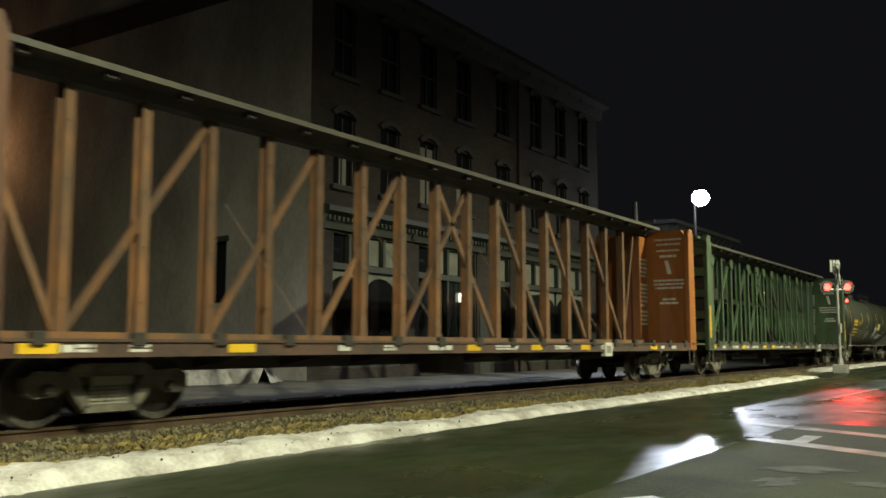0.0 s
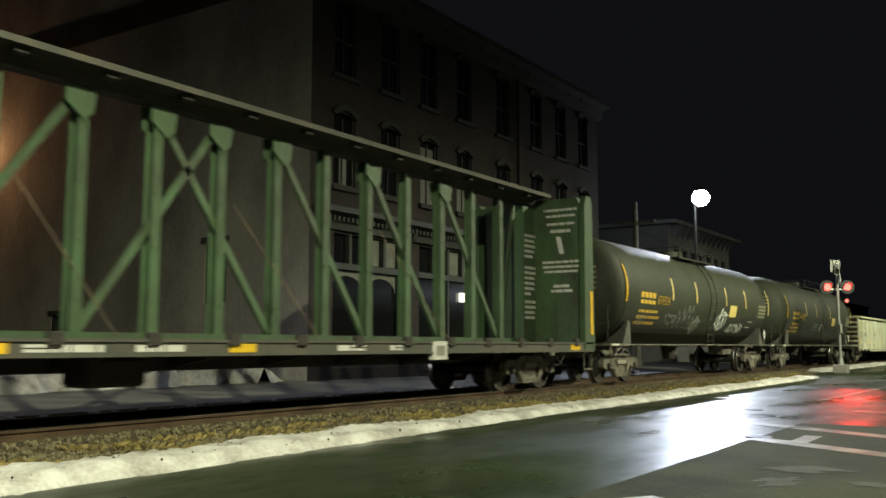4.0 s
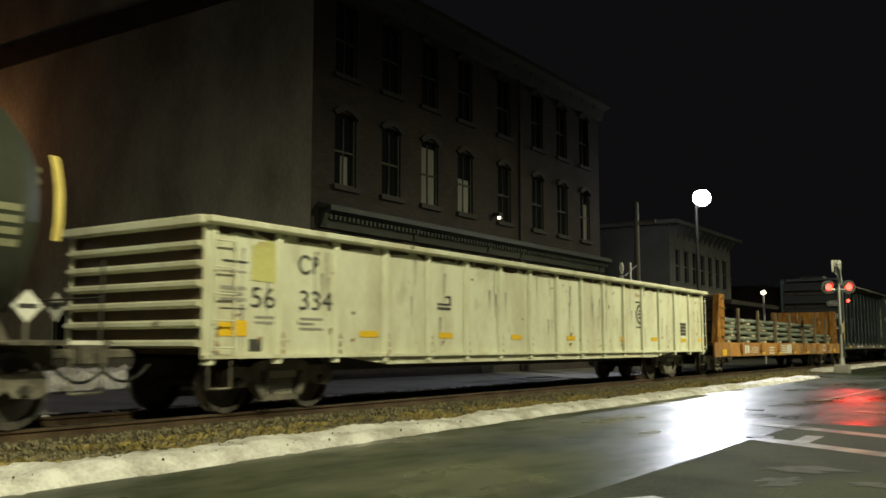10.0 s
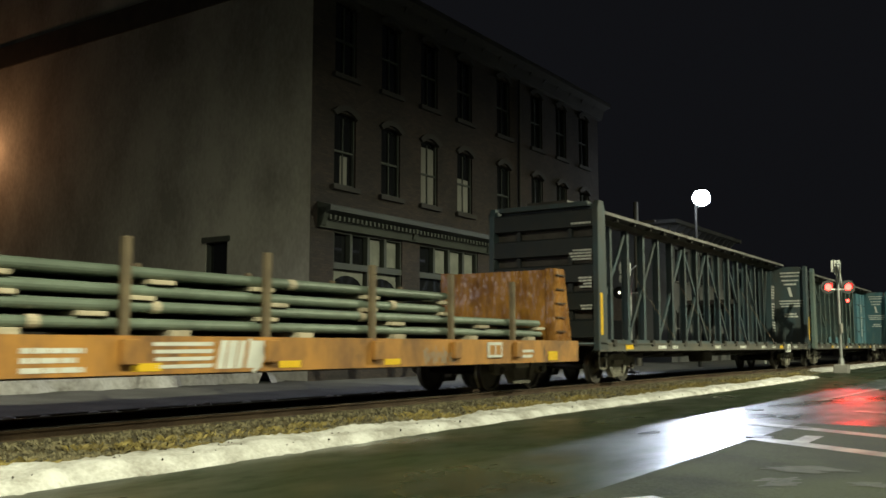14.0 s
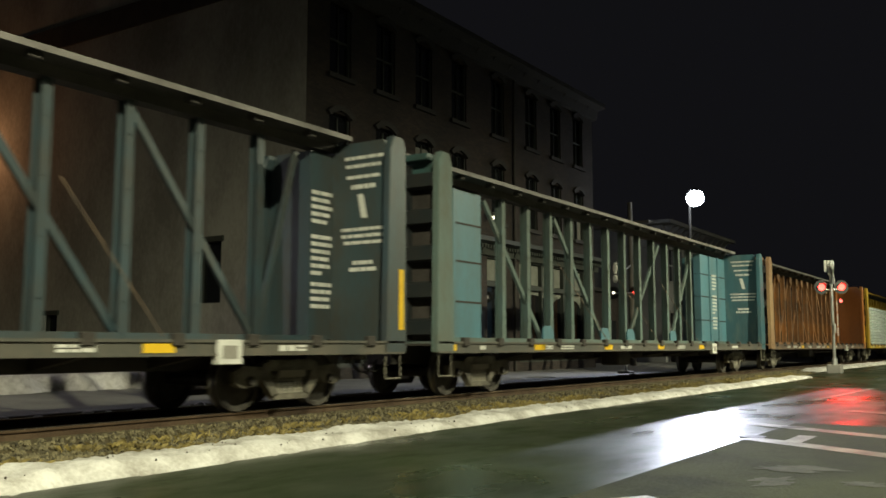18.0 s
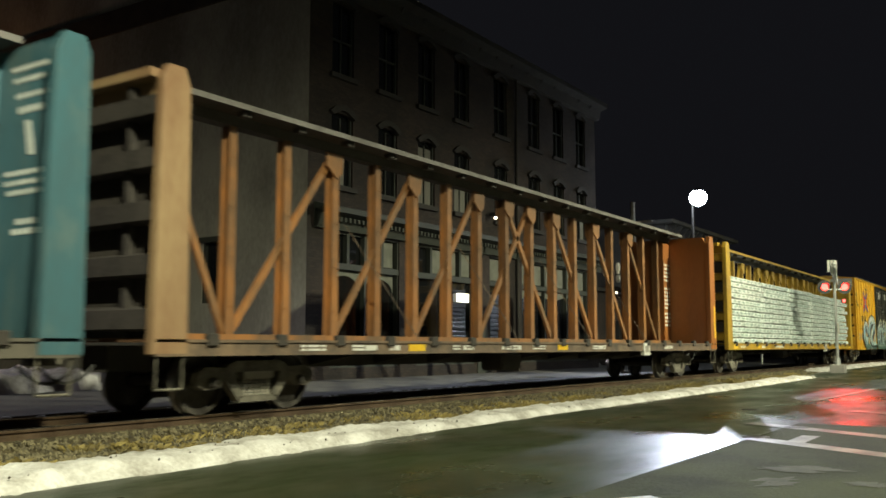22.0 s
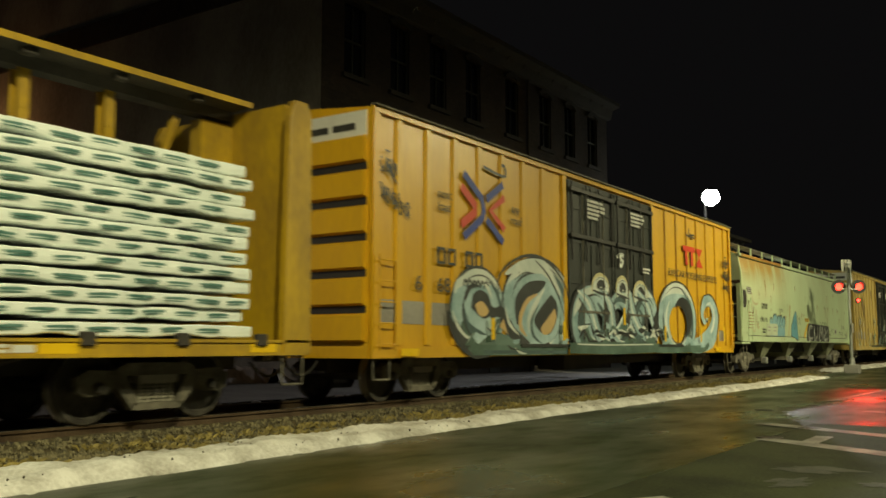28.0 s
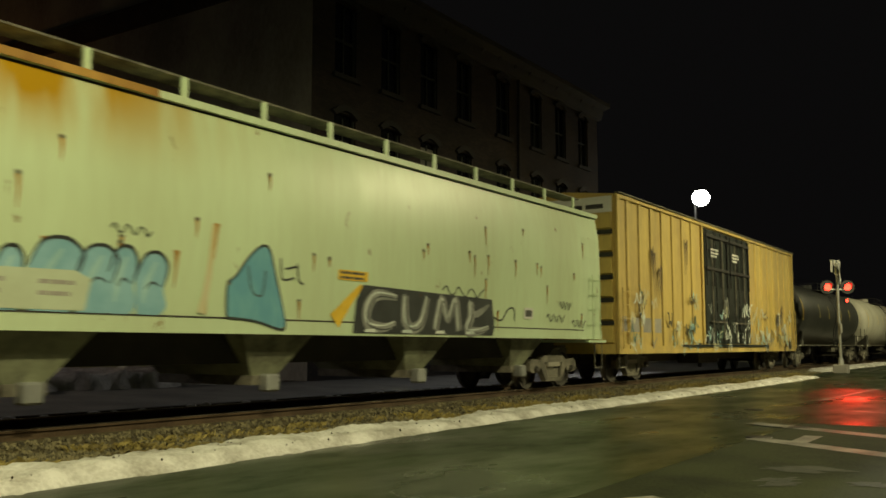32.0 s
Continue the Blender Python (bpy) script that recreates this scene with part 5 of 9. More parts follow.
    part("plate_mark", boxes((plate_x + 0.09, plate_x + 0.36, -hw - 0.017, -hw - 0.013, 0.80, 0.98)), M_GREYPATCH, c)
    part("bottom_chord", boxes((0.5, L - 0.5, -0.2, 0.2, 1.02, 1.16)), post_paint, c)
    xs = [first + i * step for i in range(posts)]
    pm = bmesh.new()
    for y0, y1 in ((-0.10, -0.078), (0.078, 0.10)):
        prism(pm, [(-0.098, 1.12), (0.098, 1.12), (0.085, 1.9), (0.078, zt - 0.22), (-0.078, zt - 0.22), (-0.085, 1.9)], "y", y0, y1)
    prism(pm, [(-0.02, 1.12), (0.02, 1.12), (0.02, zt - 0.22), (-0.02, zt - 0.22)], "y", -0.078, 0.078)
    for zz in (1.6, 2.4, 3.2, 4.0):
        cyl(pm, (0.03, -0.112, zz), (0.03, -0.10, zz), 0.022, n=7)
        cyl(pm, (-0.03, -0.112, zz), (-0.03, -0.10, zz), 0.022, n=7)
    pm = mesh_of("post", pm, post_paint)
    for i, x in enumerate(xs):
        part("post", pm, post_paint, c, at=(x, 0, 0))
    last = posts - 1
    half = [(0, 2), (2, 4), (4, 6), (6, 8)]
    dg = [(a, b, 1) for a, b in half] + [(last - b, last - a, -1) for a, b in half]
    for a, b, s in spans or dg:
        z0, z1 = (1.18, zt - 0.36) if s > 0 else (zt - 0.36, 1.18)
        part("diagonal", bar(bmesh.new(), (first + a * step + 0.08, 0, z0), (first + b * step - 0.08, 0, z1), 0.12, 0.07), post_paint, c)
    if not spans:
        # braces from the heads of the end walls down to the outermost posts
        part("diagonal", bar(bmesh.new(), (max(0.6, xs[0] - 1.5), 0, zt - 0.34), (xs[0] - 0.06, 0, 1.18), 0.11, 0.07), post_paint, c)
        part("diagonal", bar(bmesh.new(), (xs[-1] + 0.06, 0, 1.18), (min(L - 1.2, xs[-1] + 1.2), 0, zt - 0.34), 0.11, 0.07), post_paint, c)
    # gussets at the heads of the posts that the diagonals meet, and foot plates
    gm = mesh_of("gusset", prism(bmesh.new(), [(-0.30, zt - 0.26), (0.16, zt - 0.26), (0.12, zt - 0.60), (-0.02, zt - 0.72), (-0.30, zt - 0.50)], "y", -0.02, 0.02), post_paint)
    for k in () if not gussets else (2, 4, 6, 8):
        part("gusset", gm, post_paint, c, at=(xs[k], -0.124, 0))
        ob = part("gusset", gm, post_paint, c, at=(xs[last - k], 0.124, 0))
        ob.rotation_euler = (0, 0, math.pi)
        part("gusset", gm, post_paint, c, at=(xs[last - k] + 0.14, -0.124, 0))
    fm = mesh_of("foot_plate", soften(prism(bmesh.new(), [(-0.30, 1.14), (0.30, 1.14), (0.30, 1.34), (0.16, 1.50), (-0.20, 1.50), (-0.30, 1.40)], "y", -0.025, 0.025), 0.008), paint)
    for k in feet:
        part("foot_plate", fm, paint, c, "pale plate at the foot of a diagonal", (first + k * step, -0.13, 0))
    # bulkheads
    for e, x in ((1, 0.0), (-1, L)):
        bulk = bulk if e > 0 else (bulk_far or bulk)
        bk = part("bulkhead", prism(bmesh.new(), [(-hw + 0.05, zd), (hw - 0.05, zd), (hw - 0.10, zt - 0.5), (hw - 0.30, zt - 0.12), (-hw + 0.30, zt - 0.12), (-hw + 0.10, zt - 0.5)], "x", x + e * 0.30, x + e * 0.34), bulk, c, "solid end wall with stiffening ribs")
        for s in (-1, 1):
            pts = [(x, 0.86), (x + e * 0.56, 0.86), (x + e * 0.56, 1.15), (x + e * 0.50, zt - 0.35), (x + e * 0.40, zt - 0.11), (x + e * 0.14, zt - 0.11), (x + e * 0.05, zt - 0.3)]
            part("corner_post", soften(prism(bmesh.new(), pts, "y", s * hw, s * (hw - 0.15)), 0.012), (near_post or bulk) if e > 0 else bulk, bk)
        for k in range(5):
            z = zd + 0.10 + k * 0.70
            rb = prism(bmesh.new(), [(x + e * 0.30, z), (x + e * 0.06, z + 0.03), (x + e * 0.06, z + rib_h - 0.06), (x + e * 0.30, z + rib_h)], "y", -hw + 0.15, hw - 0.15)
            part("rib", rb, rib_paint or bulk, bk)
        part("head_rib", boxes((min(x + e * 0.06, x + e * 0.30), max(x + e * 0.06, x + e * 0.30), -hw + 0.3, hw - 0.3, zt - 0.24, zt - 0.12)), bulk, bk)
        # dark sheet between the ribs paints in the shade of the pockets
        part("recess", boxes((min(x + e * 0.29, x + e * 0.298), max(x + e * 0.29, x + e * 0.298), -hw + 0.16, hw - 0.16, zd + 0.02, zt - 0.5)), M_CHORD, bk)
        for yy in (-0.75, 0.75):
            part("upright", boxes((min(x + e * 0.16, x + e * 0.28), max(x + e * 0.16, x + e * 0.28), yy - 0.05, yy + 0.05, zd + 0.02, zt - 0.3)), rib_paint or bulk, bk)
        if end_marks and e > 0:
            bm = bmesh.new()
            rr = random.Random(seed + 77)
            for z, ws in ((4.05, (0.55,)), (3.36, (0.5, 0.55, 0.5, 0.48)), (2.66, (0.25, 0.28, 0.24, 0.28)), (1.96, (0.28, 0.24))):
                for q, w in enumerate(ws):
                    y0 = -1.38
                    while y0 < -1.38 + w:
                        k = rr.uniform(0.04, 0.12)
                        box(bm, x + 0.05, x + 0.058, y0, y0 + k, z - q * 0.075, z - q * 0.075 + 0.045)
                        y0 += k + 0.02
            part("stencil", bm, M_STENCIL, bk)
        # solid end panel of the centre beam
        a, b = sorted((x + e * 0.34, x + e * (3.95 if panels and e > 0 else 3.45 if panels else 0.95)))
        ep = part("end_panel", boxes((a, b, -0.13, 0.13, 1.1, zt - 0.3)), paint if panels else bulk, c, "solid painted end panel")
        if panels:
            bm = bmesh.new()
            for q in range(1, 3):
                box(bm, a + (b - a) * q / 3 - 0.05, a + (b - a) * q / 3 + 0.05, -0.18, 0.18, 1.1, zt - 0.3)
            part("panel_rib", bm, paint, ep)
            gr = bmesh.new()
            for zz in (1.95, 2.85, 3.7):
                box(gr, a, b, -0.137, 0.137, zz - 0.022, zz + 0.022)
            for q in range(1, 3):
                box(gr, a + (b - a) * q / 3 + 0.052, a + (b - a) * q / 3 + 0.08, -0.137, 0.137, 1.1, zt - 0.3)
            part("panel_groove", gr, M_UNDER, ep)
        yy = -0.135
        if marked:
            part("stencil", bars(a + ((b - a) * (0.33 if e > 0 else 0.45) if panels else 0.05), yy, 3.75, [0.55, 0.5, 0.55, 0.5, 0.42], 0.07, 0.06, seed + e), M_STENCIL, c)
            part("stencil", bars(a + ((b - a) * (0.33 if e > 0 else 0.45) if panels else 0.05), yy, 2.95, [0.55, 0.55, 0.5, 0.5, 0.5, 0.3], 0.07, 0.06, seed + e + 5), M_STENCIL, c)
            part("stencil", bars(a + ((b - a) * (0.33 if e > 0 else 0.45) if panels else 0.05), yy, 2.1, [0.55, 0.55, 0.5, 0.5], 0.07, 0.06, seed + e + 9), M_STENCIL, c)
        if e < 0 and marked and not faint:
            # writing on the inner face of the far end wall, which looks back along the train
            bm = bmesh.new()
            rr = random.Random(seed + 31)
            for z, w, h in ((4.35, 0.9, 0.06), (4.2, 0.8, 0.06), (4.0, 0.75, 0.06), (3.82, 0.55, 0.08), (3.05, 1.0, 0.06), (2.93, 1.0, 0.06), (2.81, 0.9, 0.06), (2.45, 0.45, 0.07), (2.33, 0.6, 0.07)):
                y0 = -0.85 - w / 2
                while y0 < -0.85 + w / 2 - 0.02:
                    k = min(rr.uniform(0.08, 0.25), -0.85 + w / 2 - y0)
                    box(bm, L - 0.348, L - 0.340, y0, y0 + k, z - h / 2, z + h / 2)
                    y0 += k + 0.025
            prism(bm, [(-0.95, 3.25), (-0.82, 3.25), (-0.72, 3.68), (-0.85, 3.68)], "x", L - 0.348, L - 0.340)
            part("stencil", bm, M_STENCIL, c)
    # reflector strips and small stencils along the sill
    ym = -hw + 0.023
    yl, wh = bmesh.new(), bmesh.new()
    for x in yellow or [0.7 + i * (L - 1.9) / 7 for i in range(8)]:
        box(yl, x, x + 0.5, ym - 0.003, ym + 0.003, 0.885, 1.005)
    for a, b in pale or [(1.6 + i * 2.9, 2.2 + i * 2.9) for i in range(7)]:
        x = a
        while x < b - 0.03:
            k = min(rnd.choice((0.10, 0.16, 0.30)), b - x)
            if rnd.random() < 0.5:
                box(wh, x, x + k, ym - 0.003, ym + 0.003, 0.955, 0.99)
                box(wh, x, x + k, ym - 0.003, ym + 0.003, 0.90, 0.935)
            else:
                box(wh, x, x + k, ym - 0.003, ym + 0.003, 0.90, 0.985)
            x += k + 0.035
    part("reflector", yl, M_YELLOW, c, "yellow reflector strips")
    part("stencil", wh, M_STENCIL, c)
    for xr in ([0.12] if near_strip else []) + ([L - 0.24] if far_strip else []):
        part("reflector", boxes((xr, xr + 0.14, -hw - 0.006, -hw - 0.001, 1.25, 2.30)), M_YELLOW, c, "tall yellow reflector strip")
    steps(c, 0.1, -hw + 0.05)
    steps(c, L - 0.55, -hw + 0.05)
    part("brake_gear", soften(boxes((L * 0.42, L * 0.42 + 0.9, -1.0, -0.45, 0.45, 0.82)), 0.05), M_UNDER, c)
    return c


def tank_car(name, label, start, length, paint, seed, grime=None, number="", plain=False):
    c = car(name, label, start, length, 1.75)
    L, R, zc, hw = length, 1.50, 2.52, 1.50
    a, b = 0.55, L - 0.55
    n, prof = 40, []
    for i in range(7):
        q = i / 6 * math.pi / 2
        prof.append((a + 0.75 * (1 - math.sin(q)), R * max(0.02, math.cos(q))))
    prof = prof[::-1]
    prof += [(a + 0.75 + (b - a - 1.5) * i / 12, R) for i in range(1, 12)]
    for i in range(7):
        q = i / 6 * math.pi / 2
        prof.append((b - 0.75 + 0.75 * math.sin(q), R * max(0.02, math.cos(q))))
    bm = bmesh.new()
    rings = [[bm.verts.new((x, r * math.cos(2 * math.pi * k / n), zc + r * math.sin(2 * math.pi * k / n))) for k in range(n)] for x, r in prof]
    for p, q in zip(rings, rings[1:]):
        for k in range(n):
            bm.faces.new((p[k], q[k], q[(k + 1) % n], p[(k + 1) % n]))
    bm.faces.new(rings[0])
    bm.faces.new(rings[-1][::-1])
    bmesh.ops.recalc_face_normals(bm, faces=bm.faces)
    smooth(part("tank_shell", bm, paint, c), 50)

    def on_shell(ang, out=0.006):
        """A point of the near side, by the angle below (-) or above the middle."""
        return -(R + out) * math.cos(ang), zc + (R + out) * math.sin(ang)

    def patch(x0, x1, h0, h1, material, pname="decal", lab="", bm=None, give=False):
        bm = bm or bmesh.new()
        h0, h1 = math.asin((h0 - zc) / R), math.asin((h1 - zc) / R)
        k = max(1, int(abs(h1 - h0) / 0.12))
        vs = [[bm.verts.new((x, *on_shell(h0 + (h1 - h0) * i / k))) for x in (x0, x1)] for i in range(k + 1)]
        for p, q in zip(vs, vs[1:]):
            bm.faces.new((p[0], p[1], q[1], q[0]))
        return bm if give else part(pname, bm, material, c, lab)
    def stroke(bm, pts, widths):
        """A painted line on the near side through points (x, z)."""
        rows = []
        for i, (x, z) in enumerate(pts):
            p, q = Vector(pts[max(0, i - 1)]), Vector(pts[min(len(pts) - 1, i + 1)])
            t = (q - p).normalized()
            w = (widths[i] if isinstance(widths, (list, tuple)) else widths) / 2
            rows.append([bm.verts.new((a0, *on_shell(math.asin(max(-0.99, min(0.99, (b0 - zc) / R))), 0.008))) for a0, b0 in ((x - t.y * w, z + t.x * w), (x + t.y * w, z - t.x * w))])
        for (p, q), (u, w) in zip(rows, rows[1:]):
            bm.faces.new((p, q, w, u))
        return bm
    # weld seams
    for x in [a + 0.75 + (b - a - 1.5) * i / 5 for i in range(6)]:
        bm = bmesh.new()
        for k in range(n):
            t0, t1 = 2 * math.pi * k / n, 2 * math.pi * (k + 1) / n
            vs = [bm.verts.new((xx, (R + 0.006) * math.cos(t), zc + (R + 0.006) * math.sin(t))) for xx in (x - 0.02, x + 0.02) for t in (t0, t1)]
            bm.faces.new((vs[0], vs[2], vs[3], vs[1]))
        part("shell_seam", bm, paint, c)
    if grime:
        patch(1.3, 7.6, zc - 1.36, zc - 0.56, grime, "grime", "dark band of road grime")
        patch(9.0, L - 1.2, zc - 1.36, zc - 0.52, grime, "grime", "dark band of road grime")
    # stub sills, saddles, end platforms
    for e, x in ((1, 0.0), (-1, L)):
        part("stub_sill", boxes((min(x, x + e * 3.0), max(x, x + e * 3.0), -0.28, 0.28, 0.66, 1.05)), M_TRUCK, c)
        bm = bmesh.new()
        pts = [(-1.3, 1.0), (1.3, 1.0), (1.25, 1.75), (0.9, 1.35), (0.0, 1.05), (-0.9, 1.35), (-1.25, 1.75)]
        prism(bm, pts, "x", x + e * 1.7, x + e * 1.8)
        for n in (-1, 1):
            prism(bm, [(x + e * 1.22, 1.0), (x + e * 1.80, 1.0), (x + e * 1.76, 1.62), (x + e * 1.62, 1.66)], "y", n * 1.31 - 0.03, n * 1.31 + 0.03)
        part("saddle", bm, M_DARKSILL, c)
        pf = part("platform", boxes((min(x + e * 0.05, x + e * 1.3), max(x + e * 0.05, x + e * 1.3), -hw, hw, 0.98, 1.04)), M_TRUCK, c)
        part("reflector", boxes((min(x + e * 0.15, x + e * 0.6), max(x + e * 0.15, x + e * 0.6), -hw - 0.006, -hw - 0.001, 0.985, 1.035)), M_WHITEREF, pf)
        steps(c, x + (0.12 if e > 0 else -0.55), -hw + 0.03, top=1.0)
        # rail round the end
        bm = bmesh.new()
        for y in (-1.4, 1.4):
            cyl(bm, (x + e * 0.12, y, 1.04), (x + e * 0.12, y, 2.0), 0.017, n=6)
        cyl(bm, (x + e * 0.12, -1.4, 1.55), (x + e * 0.12, 1.4, 1.55), 0.017, n=6)
        part("end_rail", bm, M_UNDER, c)
        # diamond placards: one on the end rail, one on the side
        pl = part("placard", prism(bmesh.new(), [(-0.62, 1.46), (-0.43, 1.27), (-0.24, 1.46), (-0.43, 1.65)], "x", x + e * 0.08, x + e * 0.09), M_WHITE, c, "white diamond placard")
        part("placard_bar", boxes((x + e * 0.085 - 0.010, x + e * 0.085 + 0.010, -0.53, -0.33, 1.435, 1.485)), M_BLACKSTENCIL, pl)
        if e < 0:
            px = x + e * 1.05
            pl = part("placard", prism(bmesh.new(), [(px - 0.19, 1.42), (px, 1.23), (px + 0.19, 1.42), (px, 1.61)], "y", -1.37, -1.36), M_WHITE, c, "white diamond placard")
            part("placard_bar", boxes((px - 0.12, px + 0.12, -1.376, -1.371, 1.395, 1.445)), M_BLACKSTENCIL, pl)
            part("placard_bracket", boxes((px - 0.02, px + 0.02, -1.358, -1.30, 1.0, 1.5)), M_TRUCK, pl)
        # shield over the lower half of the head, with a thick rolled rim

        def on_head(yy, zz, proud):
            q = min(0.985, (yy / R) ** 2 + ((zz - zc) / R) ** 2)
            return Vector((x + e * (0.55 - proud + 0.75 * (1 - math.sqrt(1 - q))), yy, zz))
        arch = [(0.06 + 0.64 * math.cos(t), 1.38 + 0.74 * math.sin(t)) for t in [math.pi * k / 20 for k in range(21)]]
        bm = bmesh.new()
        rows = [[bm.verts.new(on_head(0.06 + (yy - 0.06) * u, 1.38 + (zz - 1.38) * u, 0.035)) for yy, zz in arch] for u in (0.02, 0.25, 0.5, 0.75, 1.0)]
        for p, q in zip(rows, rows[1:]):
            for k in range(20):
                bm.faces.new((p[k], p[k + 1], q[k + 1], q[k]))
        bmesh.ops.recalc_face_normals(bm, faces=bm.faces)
        # the dark paint on the shield stands in for shade on the head
        sh = smooth(part("head_shield", bm, M_TANKGRIME_SHADE, c, "shield over the lower head, painted dark for its shade"), 50)
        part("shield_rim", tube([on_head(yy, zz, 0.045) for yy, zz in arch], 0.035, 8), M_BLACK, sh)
        part("stencil", head_bars(x + e * 0.66, seed), M_OLIVE, c)
    bm = bmesh.new()
    cyl(bm, (1.2, -hw + 0.02, 1.01), (L - 1.2, -hw + 0.02, 1.01), 0.022, n=8)
    part("side_rail", bm, M_TRUCK, c)
    # top walkway with hand rails round the manway, and side ladder
    mx = L / 2 + 0.1
    part("manway", cyl(bmesh.new(), (mx, 0, zc + R - 0.05), (mx, 0, zc + R + 0.14), 0.42, 0.42, 20), paint, c)
    part("valve_cover", cyl(bmesh.new(), (mx + 0.9, 0, zc + R - 0.05), (mx + 0.9, 0, zc + R + 0.22), 0.25, 0.22, 16), paint, c)
    part("walkway", boxes((mx - 1.7, mx + 1.7, -1.05, -0.6, zc + R - 0.22, zc + R - 0.18), (mx - 1.7, mx + 1.7, 0.6, 1.05, zc + R - 0.22, zc + R - 0.18)), M_UNDER, c)
    bm = bmesh.new()
    for y in (-1.05, 1.05):
        for x in (mx - 1.7, mx - 0.6, mx + 0.6, mx + 1.7):
            cyl(bm, (x, y, zc + R - 0.2), (x, y, zc + R + 0.13), 0.013, n=6)
        cyl(bm, (mx - 1.7, y, zc + R + 0.13), (mx + 1.7, y, zc + R + 0.13), 0.013, n=6)
    for x in (mx - 1.7, mx + 1.7):
        cyl(bm, (x, -1.05, zc + R + 0.13), (x, 1.05, zc + R + 0.13), 0.013, n=6)
    part("hand_rail", bm, M_BLACK, c)
    side = [[], []]
    rungs = []
    for i in range(12):
        ang = radians(-70 + 125 * i / 11)
        y, z = on_shell(ang, 0.12)
        y = min(y, -0.9) if i > 6 else min(y, -1.45)
        z = max(z, 0.9)
        for k, xx in enumerate((mx - 0.3, mx + 0.3)):
            side[k].append(Vector((xx, y, z)))
        rungs.append((y, z))
    ld = part("ladder", tube(side[0], 0.018), M_BLACK, c)
    part("stile", tube(side[1], 0.018), M_BLACK, ld)
    rg = mesh_of("rung", cyl(bmesh.new(), (mx - 0.3, 0, 0), (mx + 0.3, 0, 0), 0.012, n=6), M_BLACK)
    for y, z in rungs:
        part("rung", rg, M_BLACK, ld, at=(0, y, z))
    part("bottom_outlet", cyl(bmesh.new(), (mx, 0, 0.55), (mx, 0, 1.1), 0.2, 0.3, 14), M_UNDER, c)
    # reflector strips and stencils
    for i, q in enumerate((1.25, 4.80, 7.0, 10.15, 12.55, 15.75)):
        x, h = q, 0.28 if 0 < i < 5 else 0.45
        patch(x - 0.05, x + 0.05, zc + 0.1 - h, zc + 0.1 + h + 0.1, M_YELLOW if i == 0 else M_PALEREF, "reflector", "upright reflector strip")
    if not plain:
        x = 2.27
        bm = bmesh.new()
        for i in range(4):
            patch(x + i * 0.29, x + i * 0.29 + 0.23, zc - 0.36, zc - 0.04, None, bm=bm, give=True)
        part("decal", bm, M_YELLOWSTENCIL, c, "yellow company mark")
        if number:
            lt = lettering(number, 0.36, x + 1.26, 0, 0, M_YELLOWSTENCIL, c, 0.95, "number", "yellow car number")
            for v in lt.data.vertices:
                ang = math.asin(max(-1, min(1, (v.co.z - 0.34) / R)))
                v.co.y, v.co.z = on_shell(ang, 0.008)
            lt.location = (x + 1.26, 0, 0)
        bm = bmesh.new()
        rr = random.Random(seed)
        for k, w in enumerate((1.3, 1.5, 1.5)):
            x0 = x
            while x0 < x + w:
                d = rr.uniform(0.1, 0.3)
                patch(x0, x0 + d, zc - 0.60 - k * 0.16, zc - 0.53 - k * 0.16, None, bm=bm, give=True)
                x0 += d + 0.05
        part("stencil", bm, M_YELLOWSTENCIL, c)
        patch(10.62, 11.42, zc - 0.52, zc - 0.12, M_PALEREF, "decal", "pale yellow notice panel")
        bm = bmesh.new()
        for k in range(4):
            patch(14.25, 15.3, zc - 0.46 + k * 0.13, zc - 0.38 + k * 0.13, None, bm=bm, give=True)
        part("stencil", bm, M_OLIVE, c)
        bm = bmesh.new()
        for k in range(2):
            patch(13.2 + k * 0.28, 13.2 + k * 0.28 + 0.22, zc - 0.85, zc - 0.62, None, bm=bm, give=True)
        part("stencil", bm, M_STENCIL, c)
    c["shell"] = 1
    return c, patch, stroke


def head_bars(x, seed):
    rr = random.Random(seed)
    bm = bmesh.new()
    for k, w in enumerate((0.62, 0.36, 0.30, 0.40, 0.30)):
        y0 = -0.85
        while y0 < -0.85 + w:
            d = rr.uniform(0.08, 0.2)
            box(bm, x - 0.012, x + 0.012, y0, y0 + d, 3.05 - k * 0.14, 3.12 - k * 0.14)
            y0 += d + 0.03
    return bm


def spiral(cx, cz, r0, r1, a0, a1, n=26):
    return [(cx + (r0 + (r1 - r0) * i / n) * math.cos(a0 + (a1 - a0) * i / n), cz + (r0 + (r1 - r0) * i / n) * math.sin(a0 + (a1 - a0) * i / n)) for i in range(n + 1)]


